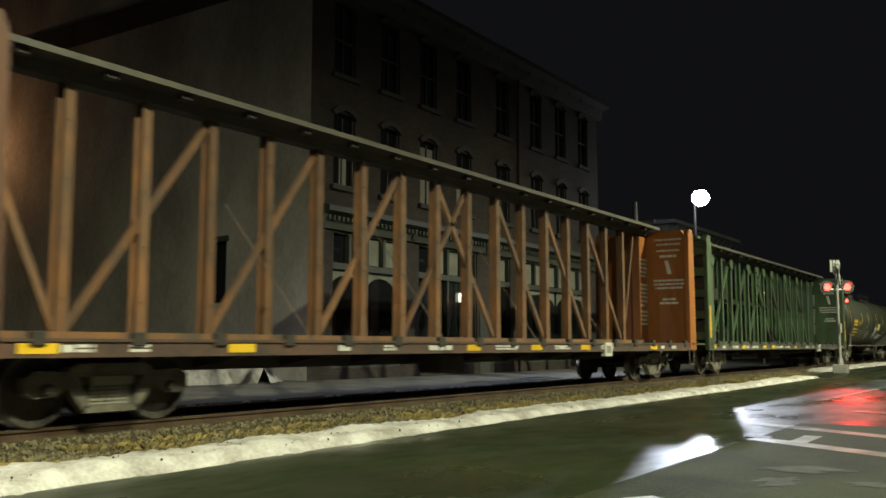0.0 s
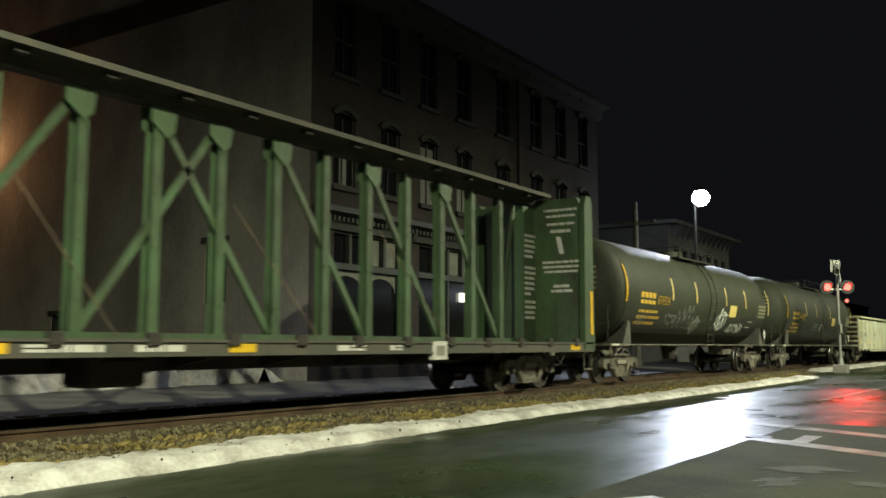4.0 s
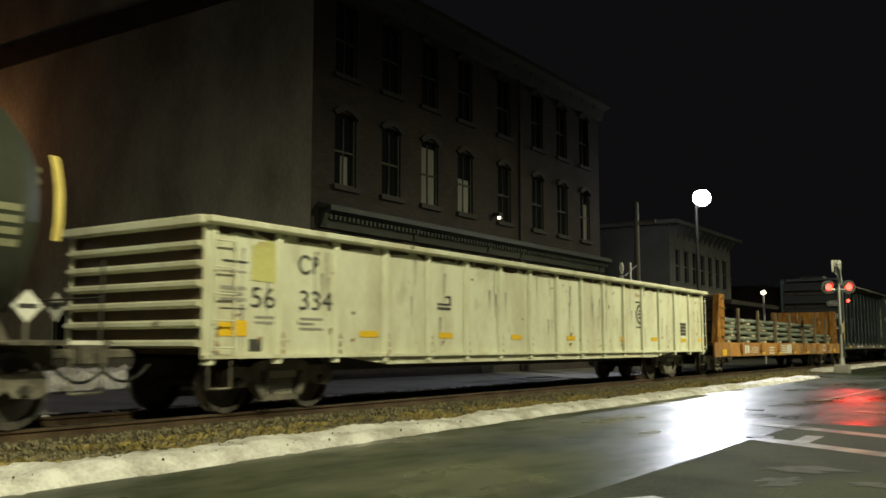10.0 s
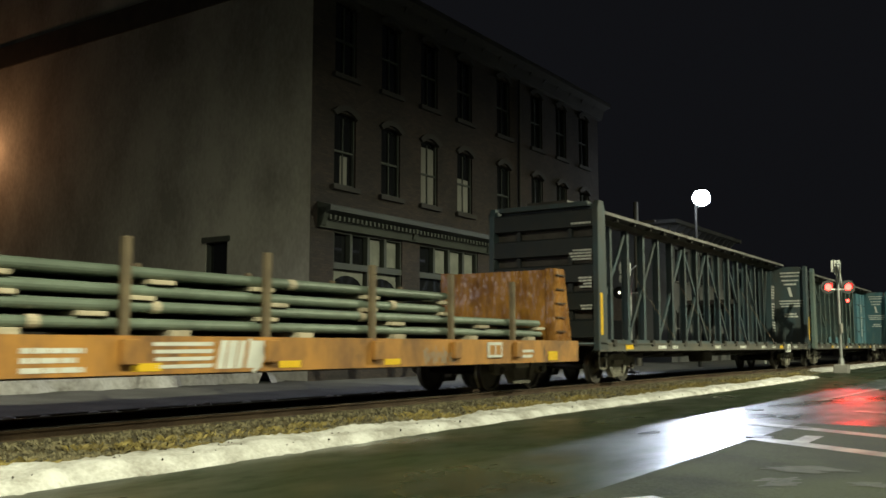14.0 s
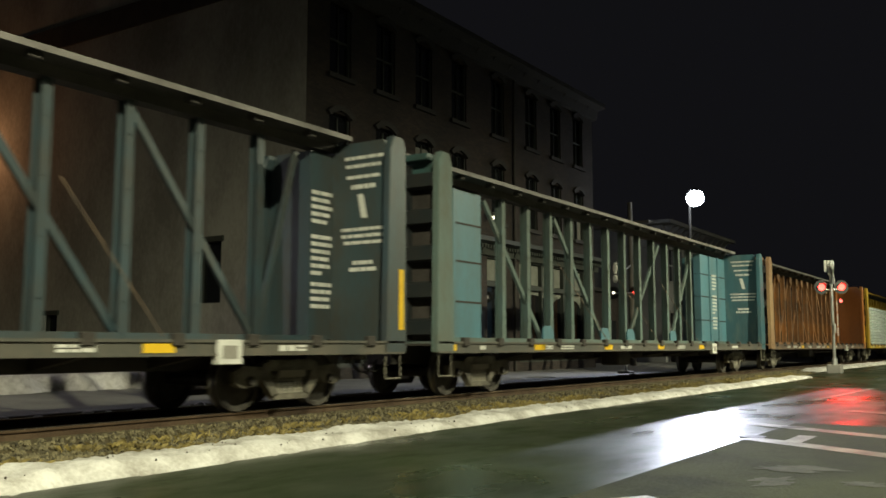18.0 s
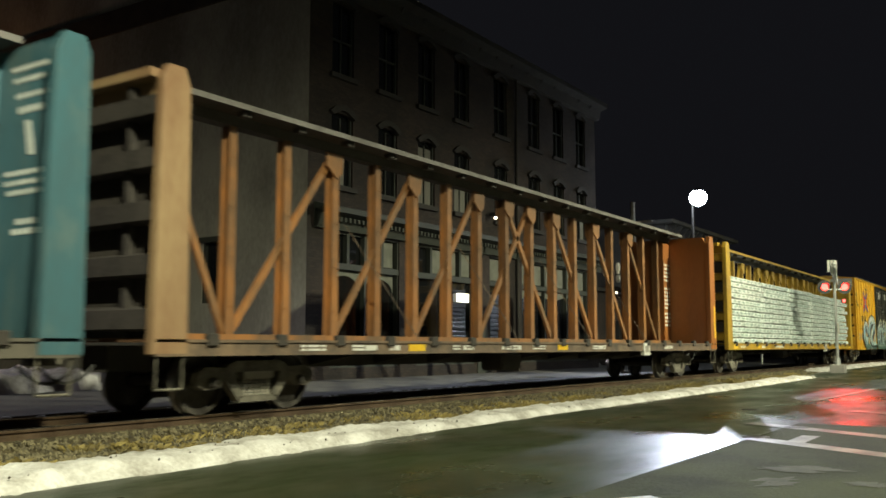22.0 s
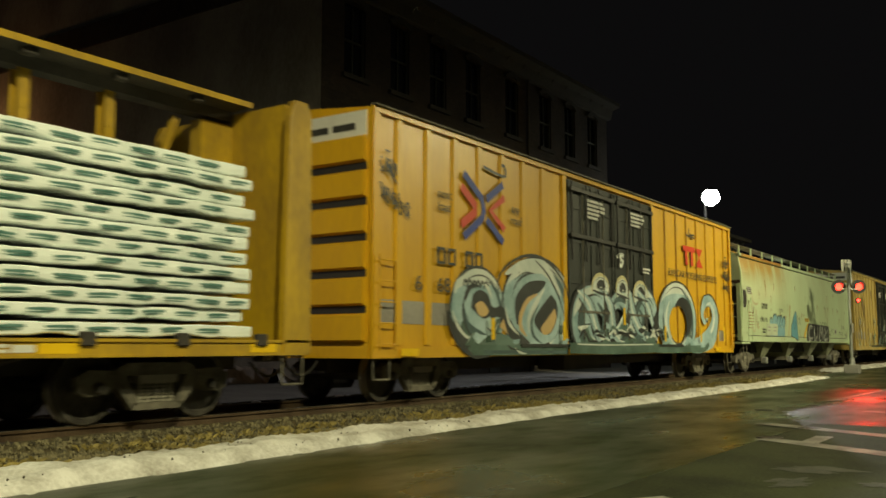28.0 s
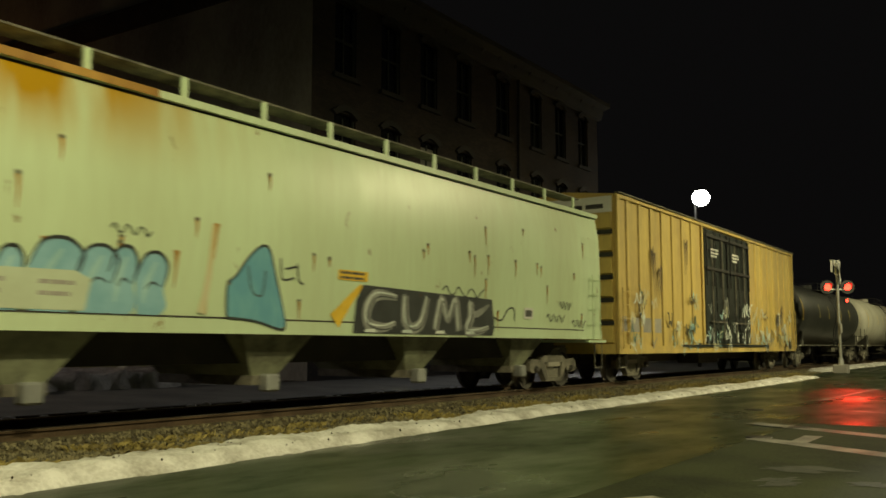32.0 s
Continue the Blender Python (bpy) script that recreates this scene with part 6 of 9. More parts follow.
def gondola():
    s, L = 87.65, 20.75
    c = car("gondola_car", "dirty white high-sided gondola car with rust spots", s, L, 1.95)
    hw, zb, zt = 1.55, 0.80, 2.72
    for y, n in ((-hw, -1), (hw, 1)):
        bm = prism(bmesh.new(), [(0, zb), (2.9, zb), (4.1, zb - 0.13), (L - 4.1, zb - 0.13), (L - 2.9, zb), (L, zb), (L, zt), (0, zt)], "y", y - n * 0.06, y - n * 0.09)
        side = part("side_sheet", bm, M_GONDOLA, c)
        rm = mesh_of("rib", prism(bmesh.new(), [(-0.09, 0), (-0.05, n * 0.085), (0.05, n * 0.085), (0.09, 0)], "z", zb - 0.1, zt - 0.12), M_GONDOLA)
        for i in range(17):
            part("rib", rm, M_GONDOLA, side, at=(0.12 + i * (L - 0.24) / 16, y - n * 0.09, 0.02))
        part("top_rim", soften(boxes((-0.05, L + 0.05, min(y + n * 0.13, y - n * 0.16), max(y + n * 0.13, y - n * 0.16), zt - 0.10, zt)), 0.02), M_GONDOLA, side)
        rr = random.Random(61)
        bm = bmesh.new()
        x = 0.2
        while x < L - 0.6:
            w = min(rr.uniform(0.4, 1.0), L - 0.2 - x)
            lo = [zt - 0.14 - rr.uniform(0.0, 0.09) for _ in range(5)]
            prism(bm, [(x, zt - 0.11), (x, lo[0]), (x + w * 0.25, lo[1]), (x + w * 0.5, lo[2]), (x + w * 0.75, lo[3]), (x + w, lo[4]), (x + w, zt - 0.11)], "y", y - n * 0.058, y - n * 0.054)
            x += w + rr.choice((0.0, 0.05, 0.25))
        part("rim_rust", bm, M_DARKRUST_SHADE, side, "dark flaking rust below the top rim")
        part("bottom_flange", boxes((0, L, min(y + n * 0.02, y - n * 0.08), max(y + n * 0.02, y - n * 0.08), zb, zb + 0.05)), M_GONDOLA, side)
    part("floor", boxes((0.05, L - 0.05, -hw + 0.1, hw - 0.1, zb, zb + 0.06)), M_UNDER, c)
    part("centre_sill", boxes((0.3, L - 0.3, -0.3, 0.3, 0.55, zb)), M_UNDER, c)
    for e, x in ((1, 0.0), (-1, L)):
        # the sheet's dark colour stands in for shade between the pale ribs
        end = part("end_sheet", boxes((min(x + e * 0.05, x + e * 0.10), max(x + e * 0.05, x + e * 0.10), -hw + 0.06, hw - 0.06, zb, zt)), M_DARKRUST_SHADE, c, "end sheet painted dark for the shade between its ribs")
        for k in range(6):
            z = zb + 0.14 + k * 0.27
            part("rib", prism(bmesh.new(), [(x + e * 0.05, z), (x - e * 0.09, z + 0.035), (x - e * 0.09, z + 0.085), (x + e * 0.05, z + 0.12)], "y", -hw + 0.1, hw - 0.1), M_GONDOLA, end)
        part("end_rim", soften(boxes((min(x - e * 0.12, x + e * 0.16), max(x - e * 0.12, x + e * 0.16), -hw, hw, zt - 0.12, zt + 0.01)), 0.02), M_GONDOLA, end)
    y = -hw + 0.052
    # company mark as plain blocks, then the number
    part("company_mark", ring_mark(1.98, y, 2.2, 0.13), M_BLACKSTENCIL, c, "dark company mark")
    lettering("56", 0.42, 0.84, y, 1.52, M_BLACKSTENCIL, c, 1.25, "number")
    lettering("334", 0.42, 1.84, y, 1.52, M_BLACKSTENCIL, c, 1.25, "number")
    part("stencil", bars(0.30, y, 2.02, [0.46], 0.025, 0.03, 1), M_GREYPATCH, c)
    part("stencil", bars(0.30, y, 1.80, [0.46, 0.4, 0.46], 0.05, 0.03, 2), M_GREYPATCH, c)
    part("stencil", bars(0.30, y, 1.5, [0.46], 0.02, 0.03, 3), M_BLACKSTENCIL, c)
    part("stencil", bars(0.95, y, 1.40, [0.55, 0.45], 0.035, 0.04, 4), M_GREYPATCH, c)
    part("stencil", bars(1.89, y, 1.40, [0.5, 0.3, 0.5], 0.035, 0.04, 5), M_GREYPATCH, c)
    part("stencil", boxes((0.32, 0.78, y - 0.003, y + 0.003, 2.13, 2.16), (0.85, 1.09, y - 0.003, y + 0.003, 0.90, 1.07)), M_BLACKSTENCIL, c)
    part("stencil", boxes(*[(18.64, 19.11, y - 0.003, y + 0.003, 1.29 + 0.10 * k, 1.375 + 0.10 * k) for k in range(4)]), M_BLACKSTENCIL, c)
    part("round_mark", boxes(*[(15.40 - w, 15.40 + w, y - 0.003, y + 0.003, z, z + 0.05) for z, w in ((1.72, 0.10), (1.81, 0.12), (1.90, 0.09))]), M_BLACKSTENCIL, c)
    part("round_mark", ribbon(bmesh.new(), spiral(15.40, 1.83, 0.24, 0.24, -0.9, 5.4), 0.07, y), M_BLACKSTENCIL, c, "round dark emblem")
    part("stencil", bars(15.12, y, 2.18, [0.5], 0.04, 0.03, 16), M_BLACKSTENCIL, c)
    part("stencil", bars(15.12, y, 1.50, [0.5], 0.04, 0.03, 17), M_BLACKSTENCIL, c)
    part("hook_mark", boxes((5.55, 6.0, y - 0.003, y + 0.003, 1.64, 1.69), (5.55, 6.0, y - 0.003, y + 0.003, 1.72, 1.76), (5.95, 6.0, y - 0.003, y + 0.003, 1.76, 1.9), (5.82, 5.95, y - 0.003, y + 0.003, 1.86, 1.9)), M_BLACKSTENCIL, c)
    bm = bmesh.new()
    for x, w, z in ((0.28, 0.52, 1.11), (3.3, 0.48, 1.12), (5.6, 0.45, 1.12), (8.3, 0.42, 1.11), (10.9, 0.42, 1.11), (14.0, 0.45, 1.11), (16.20, 0.45, 1.12), (18.64, 0.46, 1.10), (20.24, 0.48, 1.11)):
        box(bm, x, x + w, y - 0.003, y + 0.003, z, z + (0.22 if w > 0.5 else 0.1))
    part("reflector", bm, M_YELLOW, c, "orange-yellow reflector strips")
    part("paint_patch", blot(bmesh.new(), [(0.86, 1.9), (1.45, 1.88), (1.48, 2.42), (1.2, 2.5), (0.88, 2.4)], y), mat("pale_yellow_patch", (0.62, 0.60, 0.22), 0.7, bump=0), c, "faded yellow paint patch")
    rr = random.Random(6)
    bm = bmesh.new()
    for i in range(44):
        x, z = rr.uniform(0.4, L - 0.4), rr.choice((rr.uniform(2.25, 2.5), rr.uniform(0.9, 1.2), rr.uniform(1.0, 2.4)))
        w, h = rr.uniform(0.015, 0.075), rr.uniform(0.015, 0.05)
        blot(bm, [(x - w, z), (x - w * 0.4, z + h * rr.uniform(0.4, 1.0)), (x + w * 0.5, z + h * rr.uniform(0.5, 1.0)), (x + w, z + h * 0.2), (x + w * 0.3, z - h * rr.uniform(0.3, 1.0)), (x - w * 0.5, z - h * rr.uniform(0.2, 2.5))], y)
    grey = bmesh.new()
    for i in range(40):
        x, z = rr.uniform(0.4, L - 0.4), rr.uniform(1.5, 2.55)
        ribbon(grey, [(x, z), (x + rr.uniform(-0.02, 0.02), z - rr.uniform(0.1, 0.3)), (x + rr.uniform(-0.03, 0.03), z - rr.uniform(0.35, 0.8))], [rr.uniform(0.03, 0.09), 0.03, 0.006], y + 0.002)
    part("dirt_run", grey, M_GREYPATCH, c, "grey dirt runs")
    for i in range(17):
        x = 0.12 + i * (L - 0.24) / 16 + 0.1
        for k in range(3):
            z = zb + 0.02 + k * 0.13
            blot(bm, [(x, z), (x + rr.uniform(0.03, 0.09), z + 0.02), (x + rr.uniform(0.02, 0.07), z + 0.09), (x, z + 0.11)], y)
    part("rust_spot", bm, M_TAN, c, "tan scuffs and rust spots")
    ladder(c, 0.06, -hw - 0.06, 0.95, 2.4, 0.4, 5, M_GONDOLA)
    ladder(c, L - 0.46, -hw - 0.06, 0.95, 2.4, 0.4, 5, M_GONDOLA)
    steps(c, 0.08, -hw + 0.02, 0.4, 0.8, 0.4)
    steps(c, L - 0.5, -hw + 0.02, 0.4, 0.8, 0.4)


def ring_mark(x, y, z, r):
    bm = bmesh.new()
    ribbon(bm, spiral(x, z, r, r, 0.6, 5.7), r * 0.36, y)
    ribbon(bm, [(x + r * 1.5, z - r), (x + r * 1.5, z + r)], r * 0.36, y)
    ribbon(bm, spiral(x + r * 1.6, z + r * 0.5, r * 0.5, r * 0.5, -1.4, 1.4), r * 0.34, y)
    return bm


def pipe_flat():
    s, L = 109.4, 20.9
    c = car("bulkhead_flat_car", "rusty orange bulkhead flat car with stakes", s, L, 1.9)
    hw, zd = 1.55, 1.08
    part("deck", boxes((0, L, -hw + 0.06, hw - 0.06, 0.98, zd)), M_UNDER, c)
    for n in (-1, 1):
        y = n * hw
        part("side_sill", prism(bmesh.new(), [(0, 0.62), (L, 0.62), (L, zd + 0.02), (0, zd + 0.02)], "y", y, y - n * 0.06), M_ORANGE, c)
    part("centre_sill", boxes((0.3, L - 0.3, -0.3, 0.3, 0.55, 0.98)), M_UNDER, c)
    for e, x in ((1, 0.0), (-1, L)):
        bk = part("bulkhead", boxes((min(x + e * 1.02, x + e * 1.08), max(x + e * 1.02, x + e * 1.08), -hw + 0.05, hw - 0.05, zd, 2.72)), M_WETRUST, c, "wet mottled rusty orange end wall")
        # dark plate laid over the outer face to paint in its shade
        part("recess", boxes((min(x + e * 0.99, x + e * 1.015), max(x + e * 0.99, x + e * 1.015), -hw + 0.23, hw - 0.23, zd + 0.02, 2.66)), M_UNDER, bk, "outer face of the end wall, painted dark for its shade")
        for n in (-1, 1):
            part("corner_post", soften(prism(bmesh.new(), [(x + e * 0.34, zd), (x + e * 1.22, zd), (x + e * 1.22, 2.74), (x + e * 0.68, 2.74)], "y", n * hw, n * (hw - 0.22)), 0.02), M_WETRUST, bk)
            for k in range(5):
                z = zd + 0.22 + k * 0.32
                part("grab_iron", boxes((min(x + e * 0.72, x + e * 1.15), max(x + e * 0.72, x + e * 1.15), n * (hw + 0.025) - 0.014, n * (hw + 0.025) + 0.014, z - 0.014, z + 0.014)), M_DARKRUST_SHADE, bk)
        for yy in (-0.34, 0.30):
            part("brace", soften(prism(bmesh.new(), [(x + e * 0.30, zd), (x + e * 0.97, zd), (x + e * 0.97, 2.66), (x + e * 0.74, 2.66)], "y", yy - 0.19, yy + 0.19), 0.015), M_RUST, bk, "rusty sloping brace")
        for k, z in enumerate((1.45, 1.88, 2.28, 2.62)):
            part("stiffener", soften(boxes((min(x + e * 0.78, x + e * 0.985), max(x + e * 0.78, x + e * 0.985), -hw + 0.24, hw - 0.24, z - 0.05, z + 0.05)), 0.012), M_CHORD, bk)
    st = mesh_of("stake", soften(boxes((-0.055, 0.055, -0.05, 0.05, -0.2, 1.24)), 0.01), M_STAKE)
    pk = mesh_of("stake_pocket", soften(boxes((-0.12, 0.12, -0.05, 0.05, -0.16, 0.16)), 0.015), M_ORANGE)
    for x in (3.05, 5.68, 8.28, 10.70, 13.16, 15.55, 17.9):
        for n in (-1, 1):
            part("stake", st, M_STAKE, c, "upright steel stake", (x, n * (hw - 0.08), zd))
            part("stake_pocket", pk, M_ORANGE, c, at=(x, n * (hw + 0.05), 0.9))
    y = -hw - 0.004
    part("company_mark", boxes(*[(3.5 + i * 0.34, 3.5 + i * 0.34 + 0.24, y - 0.003, y + 0.003, 0.72, 1.0) for i in range(2)]), M_STENCIL, c, "pale company mark")
    lettering("111203", 0.34, 4.2, y, 0.72, M_STENCIL, c, 1.1, "number")
    # company mark: four tapering bands and slanted blocks
    bm = bmesh.new()
    for k in range(4):
        z = 0.69 + k * 0.095
        prism(bm, [(8.72 - 0.02 * k, z), (9.62, z), (9.66, z + 0.052), (8.72 - 0.02 * k, z + 0.045)], "y", y - 0.003, y + 0.003)
    for x, w in ((9.70, 0.13), (9.86, 0.16), (10.05, 0.12), (10.24, 0.30)):
        prism(bm, [(x, 0.67), (x + w, 0.67), (x + w + 0.08, 1.05), (x + 0.08, 1.05)], "y", y - 0.003, y + 0.003)
    part("company_mark", bm, M_STENCIL, c, "pale company mark of bands and slanted blocks")
    part("chalk_scrawl", ribbon(bmesh.new(), [(10.30, 1.08), (10.48, 0.80), (10.60, 0.98), (10.52, 0.72), (10.36, 0.62)], 0.05, y - 0.004), M_STENCIL, c, "pale scrawled tag")
    part("stencil", bars(6.9, y, 0.95, [0.8, 0.7, 0.8], 0.06, 0.05, 3), M_STENCIL, c)
    part("stencil", bars(18.1, y, 0.9, [0.55, 0.5], 0.06, 0.05, 5), M_STENCIL, c)
    part("inspection_plate", soften(boxes((16.72, 17.28, y - 0.03, y, 0.74, 1.05)), 0.008), M_STENCIL, c, "pale framed plate on the sill")
    part("plate_mark", boxes((16.78, 16.98, y - 0.034, y - 0.031, 0.80, 0.99), (17.02, 17.22, y - 0.034, y - 0.031, 0.80, 0.99)), M_ORANGE, c)
    part("chalk_scrawl", ribbon(bmesh.new(), [(14.55 + 0.045 * i, 0.80 + 0.17 * (-1) ** i * (0.6 + 0.4 * math.sin(i))) for i in range(24)], 0.04, y), M_GREYPATCH, c, "pale scrawled tag")
    part("reflector", boxes(*[(x, x + 0.45, y - 0.003, y + 0.003, 0.66, 0.76 if 0 < i < 5 else 0.86) for i, x in enumerate((0.85, 5.85, 8.35, 10.9, 13.4, 19.35))]), M_YELLOW, c, "yellow reflector strips")
    steps(c, 0.1, -hw + 0.03, 0.4, 0.7, 0.35)
    # the load: layers of long pipe on timber bearers
    load = thing("pipe_load", "layers of long grey-green steel pipes on pale timber bearers", "pipe stack", (s, TRACK_Y, RAIL_Z))
    CARS.append((load, s))
    r, n = 0.072, 14
    long_pipe = mesh_of("pipe", cyl(bmesh.new(), (1.45, 0, 0), (19.4, 0, 0), r, r, n), M_PIPE)
    short_pipe = mesh_of("pipe", cyl(bmesh.new(), (1.45, 0, 0), (15.6, 0, 0), r, r, n), M_PIPE)
    cm = bmesh.new()
    for i in range(14):
        t0, t1 = 2 * math.pi * i / 14, 2 * math.pi * (i + 1) / 14
        vs = [cm.verts.new((x, q * math.cos(t), q * math.sin(t))) for x in (0, 0.16) for q in (r * 1.16,) for t in (t0, t1)]
        cm.faces.new((vs[0], vs[1], vs[3], vs[2]))
    cm = mesh_of("pipe_collar", cm, M_WOOD)
    rr = random.Random(12)
    z = zd + 0.10
    for layer in range(4):
        k = 15 if layer < 3 else 12
        for i in range(k):
            yy = -1.32 + i * 2.64 / 14
            ob = part("pipe", long_pipe if layer < 2 else short_pipe, M_PIPE, load, at=(rr.uniform(-0.2, 0.2), yy, z + r))
            ob.rotation_euler = (0, radians(rr.uniform(-0.08, 0.08)), radians(rr.uniform(-0.08, 0.08)))
            if i == 0:
                for q in range(3):
                    part("pipe_collar", cm, M_WOOD, load, "pale pipe end collar", (rr.uniform(2.0, 15.5), yy, z + r))
        z += 2 * r
        if layer < 3:
            for q in range(7):
                x = 2.2 + q * (2.9 if layer < 1 else 2.2) + rr.uniform(-0.4, 0.4)
                part("bearer", soften(boxes((x - 0.2, x + 0.2, -1.42, 1.42, z + 0.003, z + 0.065)), 0.008), M_WOOD, load, "raw timber bearer")
            z += 0.07
    for q in range(8):
        x = 2.0 + q * 2.4
        part("bearer", soften(boxes((x - 0.16, x + 0.16, -1.44, 1.44, zd + 0.003, zd + 0.097)), 0.008), M_WOOD, load, "raw timber bearer")


def lumber_car():
    s, L = 204.70, 24.0
    c = centerbeam("centerbeam_lumber_car", "yellow centre-beam flat car loaded with wrapped lumber", s, L, M_LUMBERCAR, M_LUMBERCAR, 51, bulk=M_LUMBERCAR, edge=M_LUMBERCAR, gussets=True, marked=False, rib_h=0.31)
    y = -1.58 + 0.02
    part("company_mark", boxes(*[(6.6 + i * 0.3, 6.6 + i * 0.3 + 0.2, y - 0.003, y + 0.003, 0.90, 1.0) for i in range(4)]), M_STENCIL, c)
    zd, nrow, h = 1.065, 12, 0.2025
    rr = random.Random(21)
    bundles = []
    for v in range(8):
        # a wrapped bundle: soft, slightly sagging top and bottom edges
        bm = bmesh.new()
        nx, length, dy = 24, 4.36, 1.26
        ph = rr.random() * 6
        rows = []
        for i in range(nx + 1):
            x = length * i / nx
            sag = 0.004 * math.sin(i * 1.9 + ph) + 0.004 * math.sin(i * 0.7 + ph * 2)
            t = h - 0.020 + sag
            b0 = 0.020 + 0.034 * max(0.0, math.sin(i * 0.62 + ph)) ** 2 + 0.006 * math.sin(i * 2.3 + ph)
            ins = 0.008 * math.sin(i * 1.1 + ph)
            ring = [(ins + 0.014, b0), (ins, b0 + 0.016), (ins - 0.004, h * 0.5), (ins, t - 0.016), (ins + 0.014, t), (dy, t), (dy, b0)]
            rows.append([bm.verts.new((x, yy, zz)) for yy, zz in ring])
        m = len(rows[0])
        for p, q in zip(rows, rows[1:]):
            for j in range(m):
                bm.faces.new((p[j], q[j], q[(j + 1) % m], p[(j + 1) % m]))
        bm.faces.new(rows[0])
        bm.faces.new(rows[-1][::-1])
        bmesh.ops.recalc_face_normals(bm, faces=bm.faces)
        me = mesh_of("wrapped_pack", bm, M_WRAP)
        pr = bmesh.new()
        x = rr.uniform(0.05, 0.3)
        while x < length - 0.4:
            w = rr.uniform(0.34, 0.42)
            lift = rr.uniform(-0.04, 0.06)
            tilt = rr.uniform(-0.05, 0.05) * h
            for lo, hi, cut in ((0.50, 0.65, 0.0), (0.36, 0.43, rr.uniform(0.0, 0.08))):
                blot(pr, [(x + 0.01, h * (lo + lift)), (x + w - cut, h * (lo + lift) + tilt), (x + w - cut - 0.01, h * (hi + lift) + tilt), (x + w * 0.5, h * (hi + lift + 0.03) + tilt * 0.5), (x, h * (hi + lift - 0.02))], -0.009, 0.002)
            x += rr.choice((0.50, 0.54, 0.58))
        bundles.append((me, mesh_of("print", pr, M_WRAPGREEN)))
    for col in range(5):
        for n in (-1, 1):
            x = 0.75 + col * 4.42
            st = thing("lumber_stack", "stack of white-wrapped lumber bundles printed with green bars", "lumber stack", (s + x, TRACK_Y, RAIL_Z), group="lumber stacks on the yellow car")
            CARS.append((st, s + x))
            for row in range(nrow):
                me, pr = bundles[(row * 3 + col * 5) % 8]
                at = (rr.uniform(-0.13, 0.07), -1.50 + rr.uniform(-0.05, 0.05), zd + row * h) if n < 0 else (4.36, 1.50, zd + row * h)
                ob = part("wrapped_pack", me, M_WRAP, st, at=at)
                if n > 0:
                    ob.rotation_euler = (0, 0, math.pi)
                else:
                    if row:
                        ob.rotation_euler = (0, radians(rr.uniform(-0.28, 0.28)), radians(rr.uniform(-0.5, 0.5)))
                    part("print", pr, M_WRAPGREEN, ob, "green printed bars")


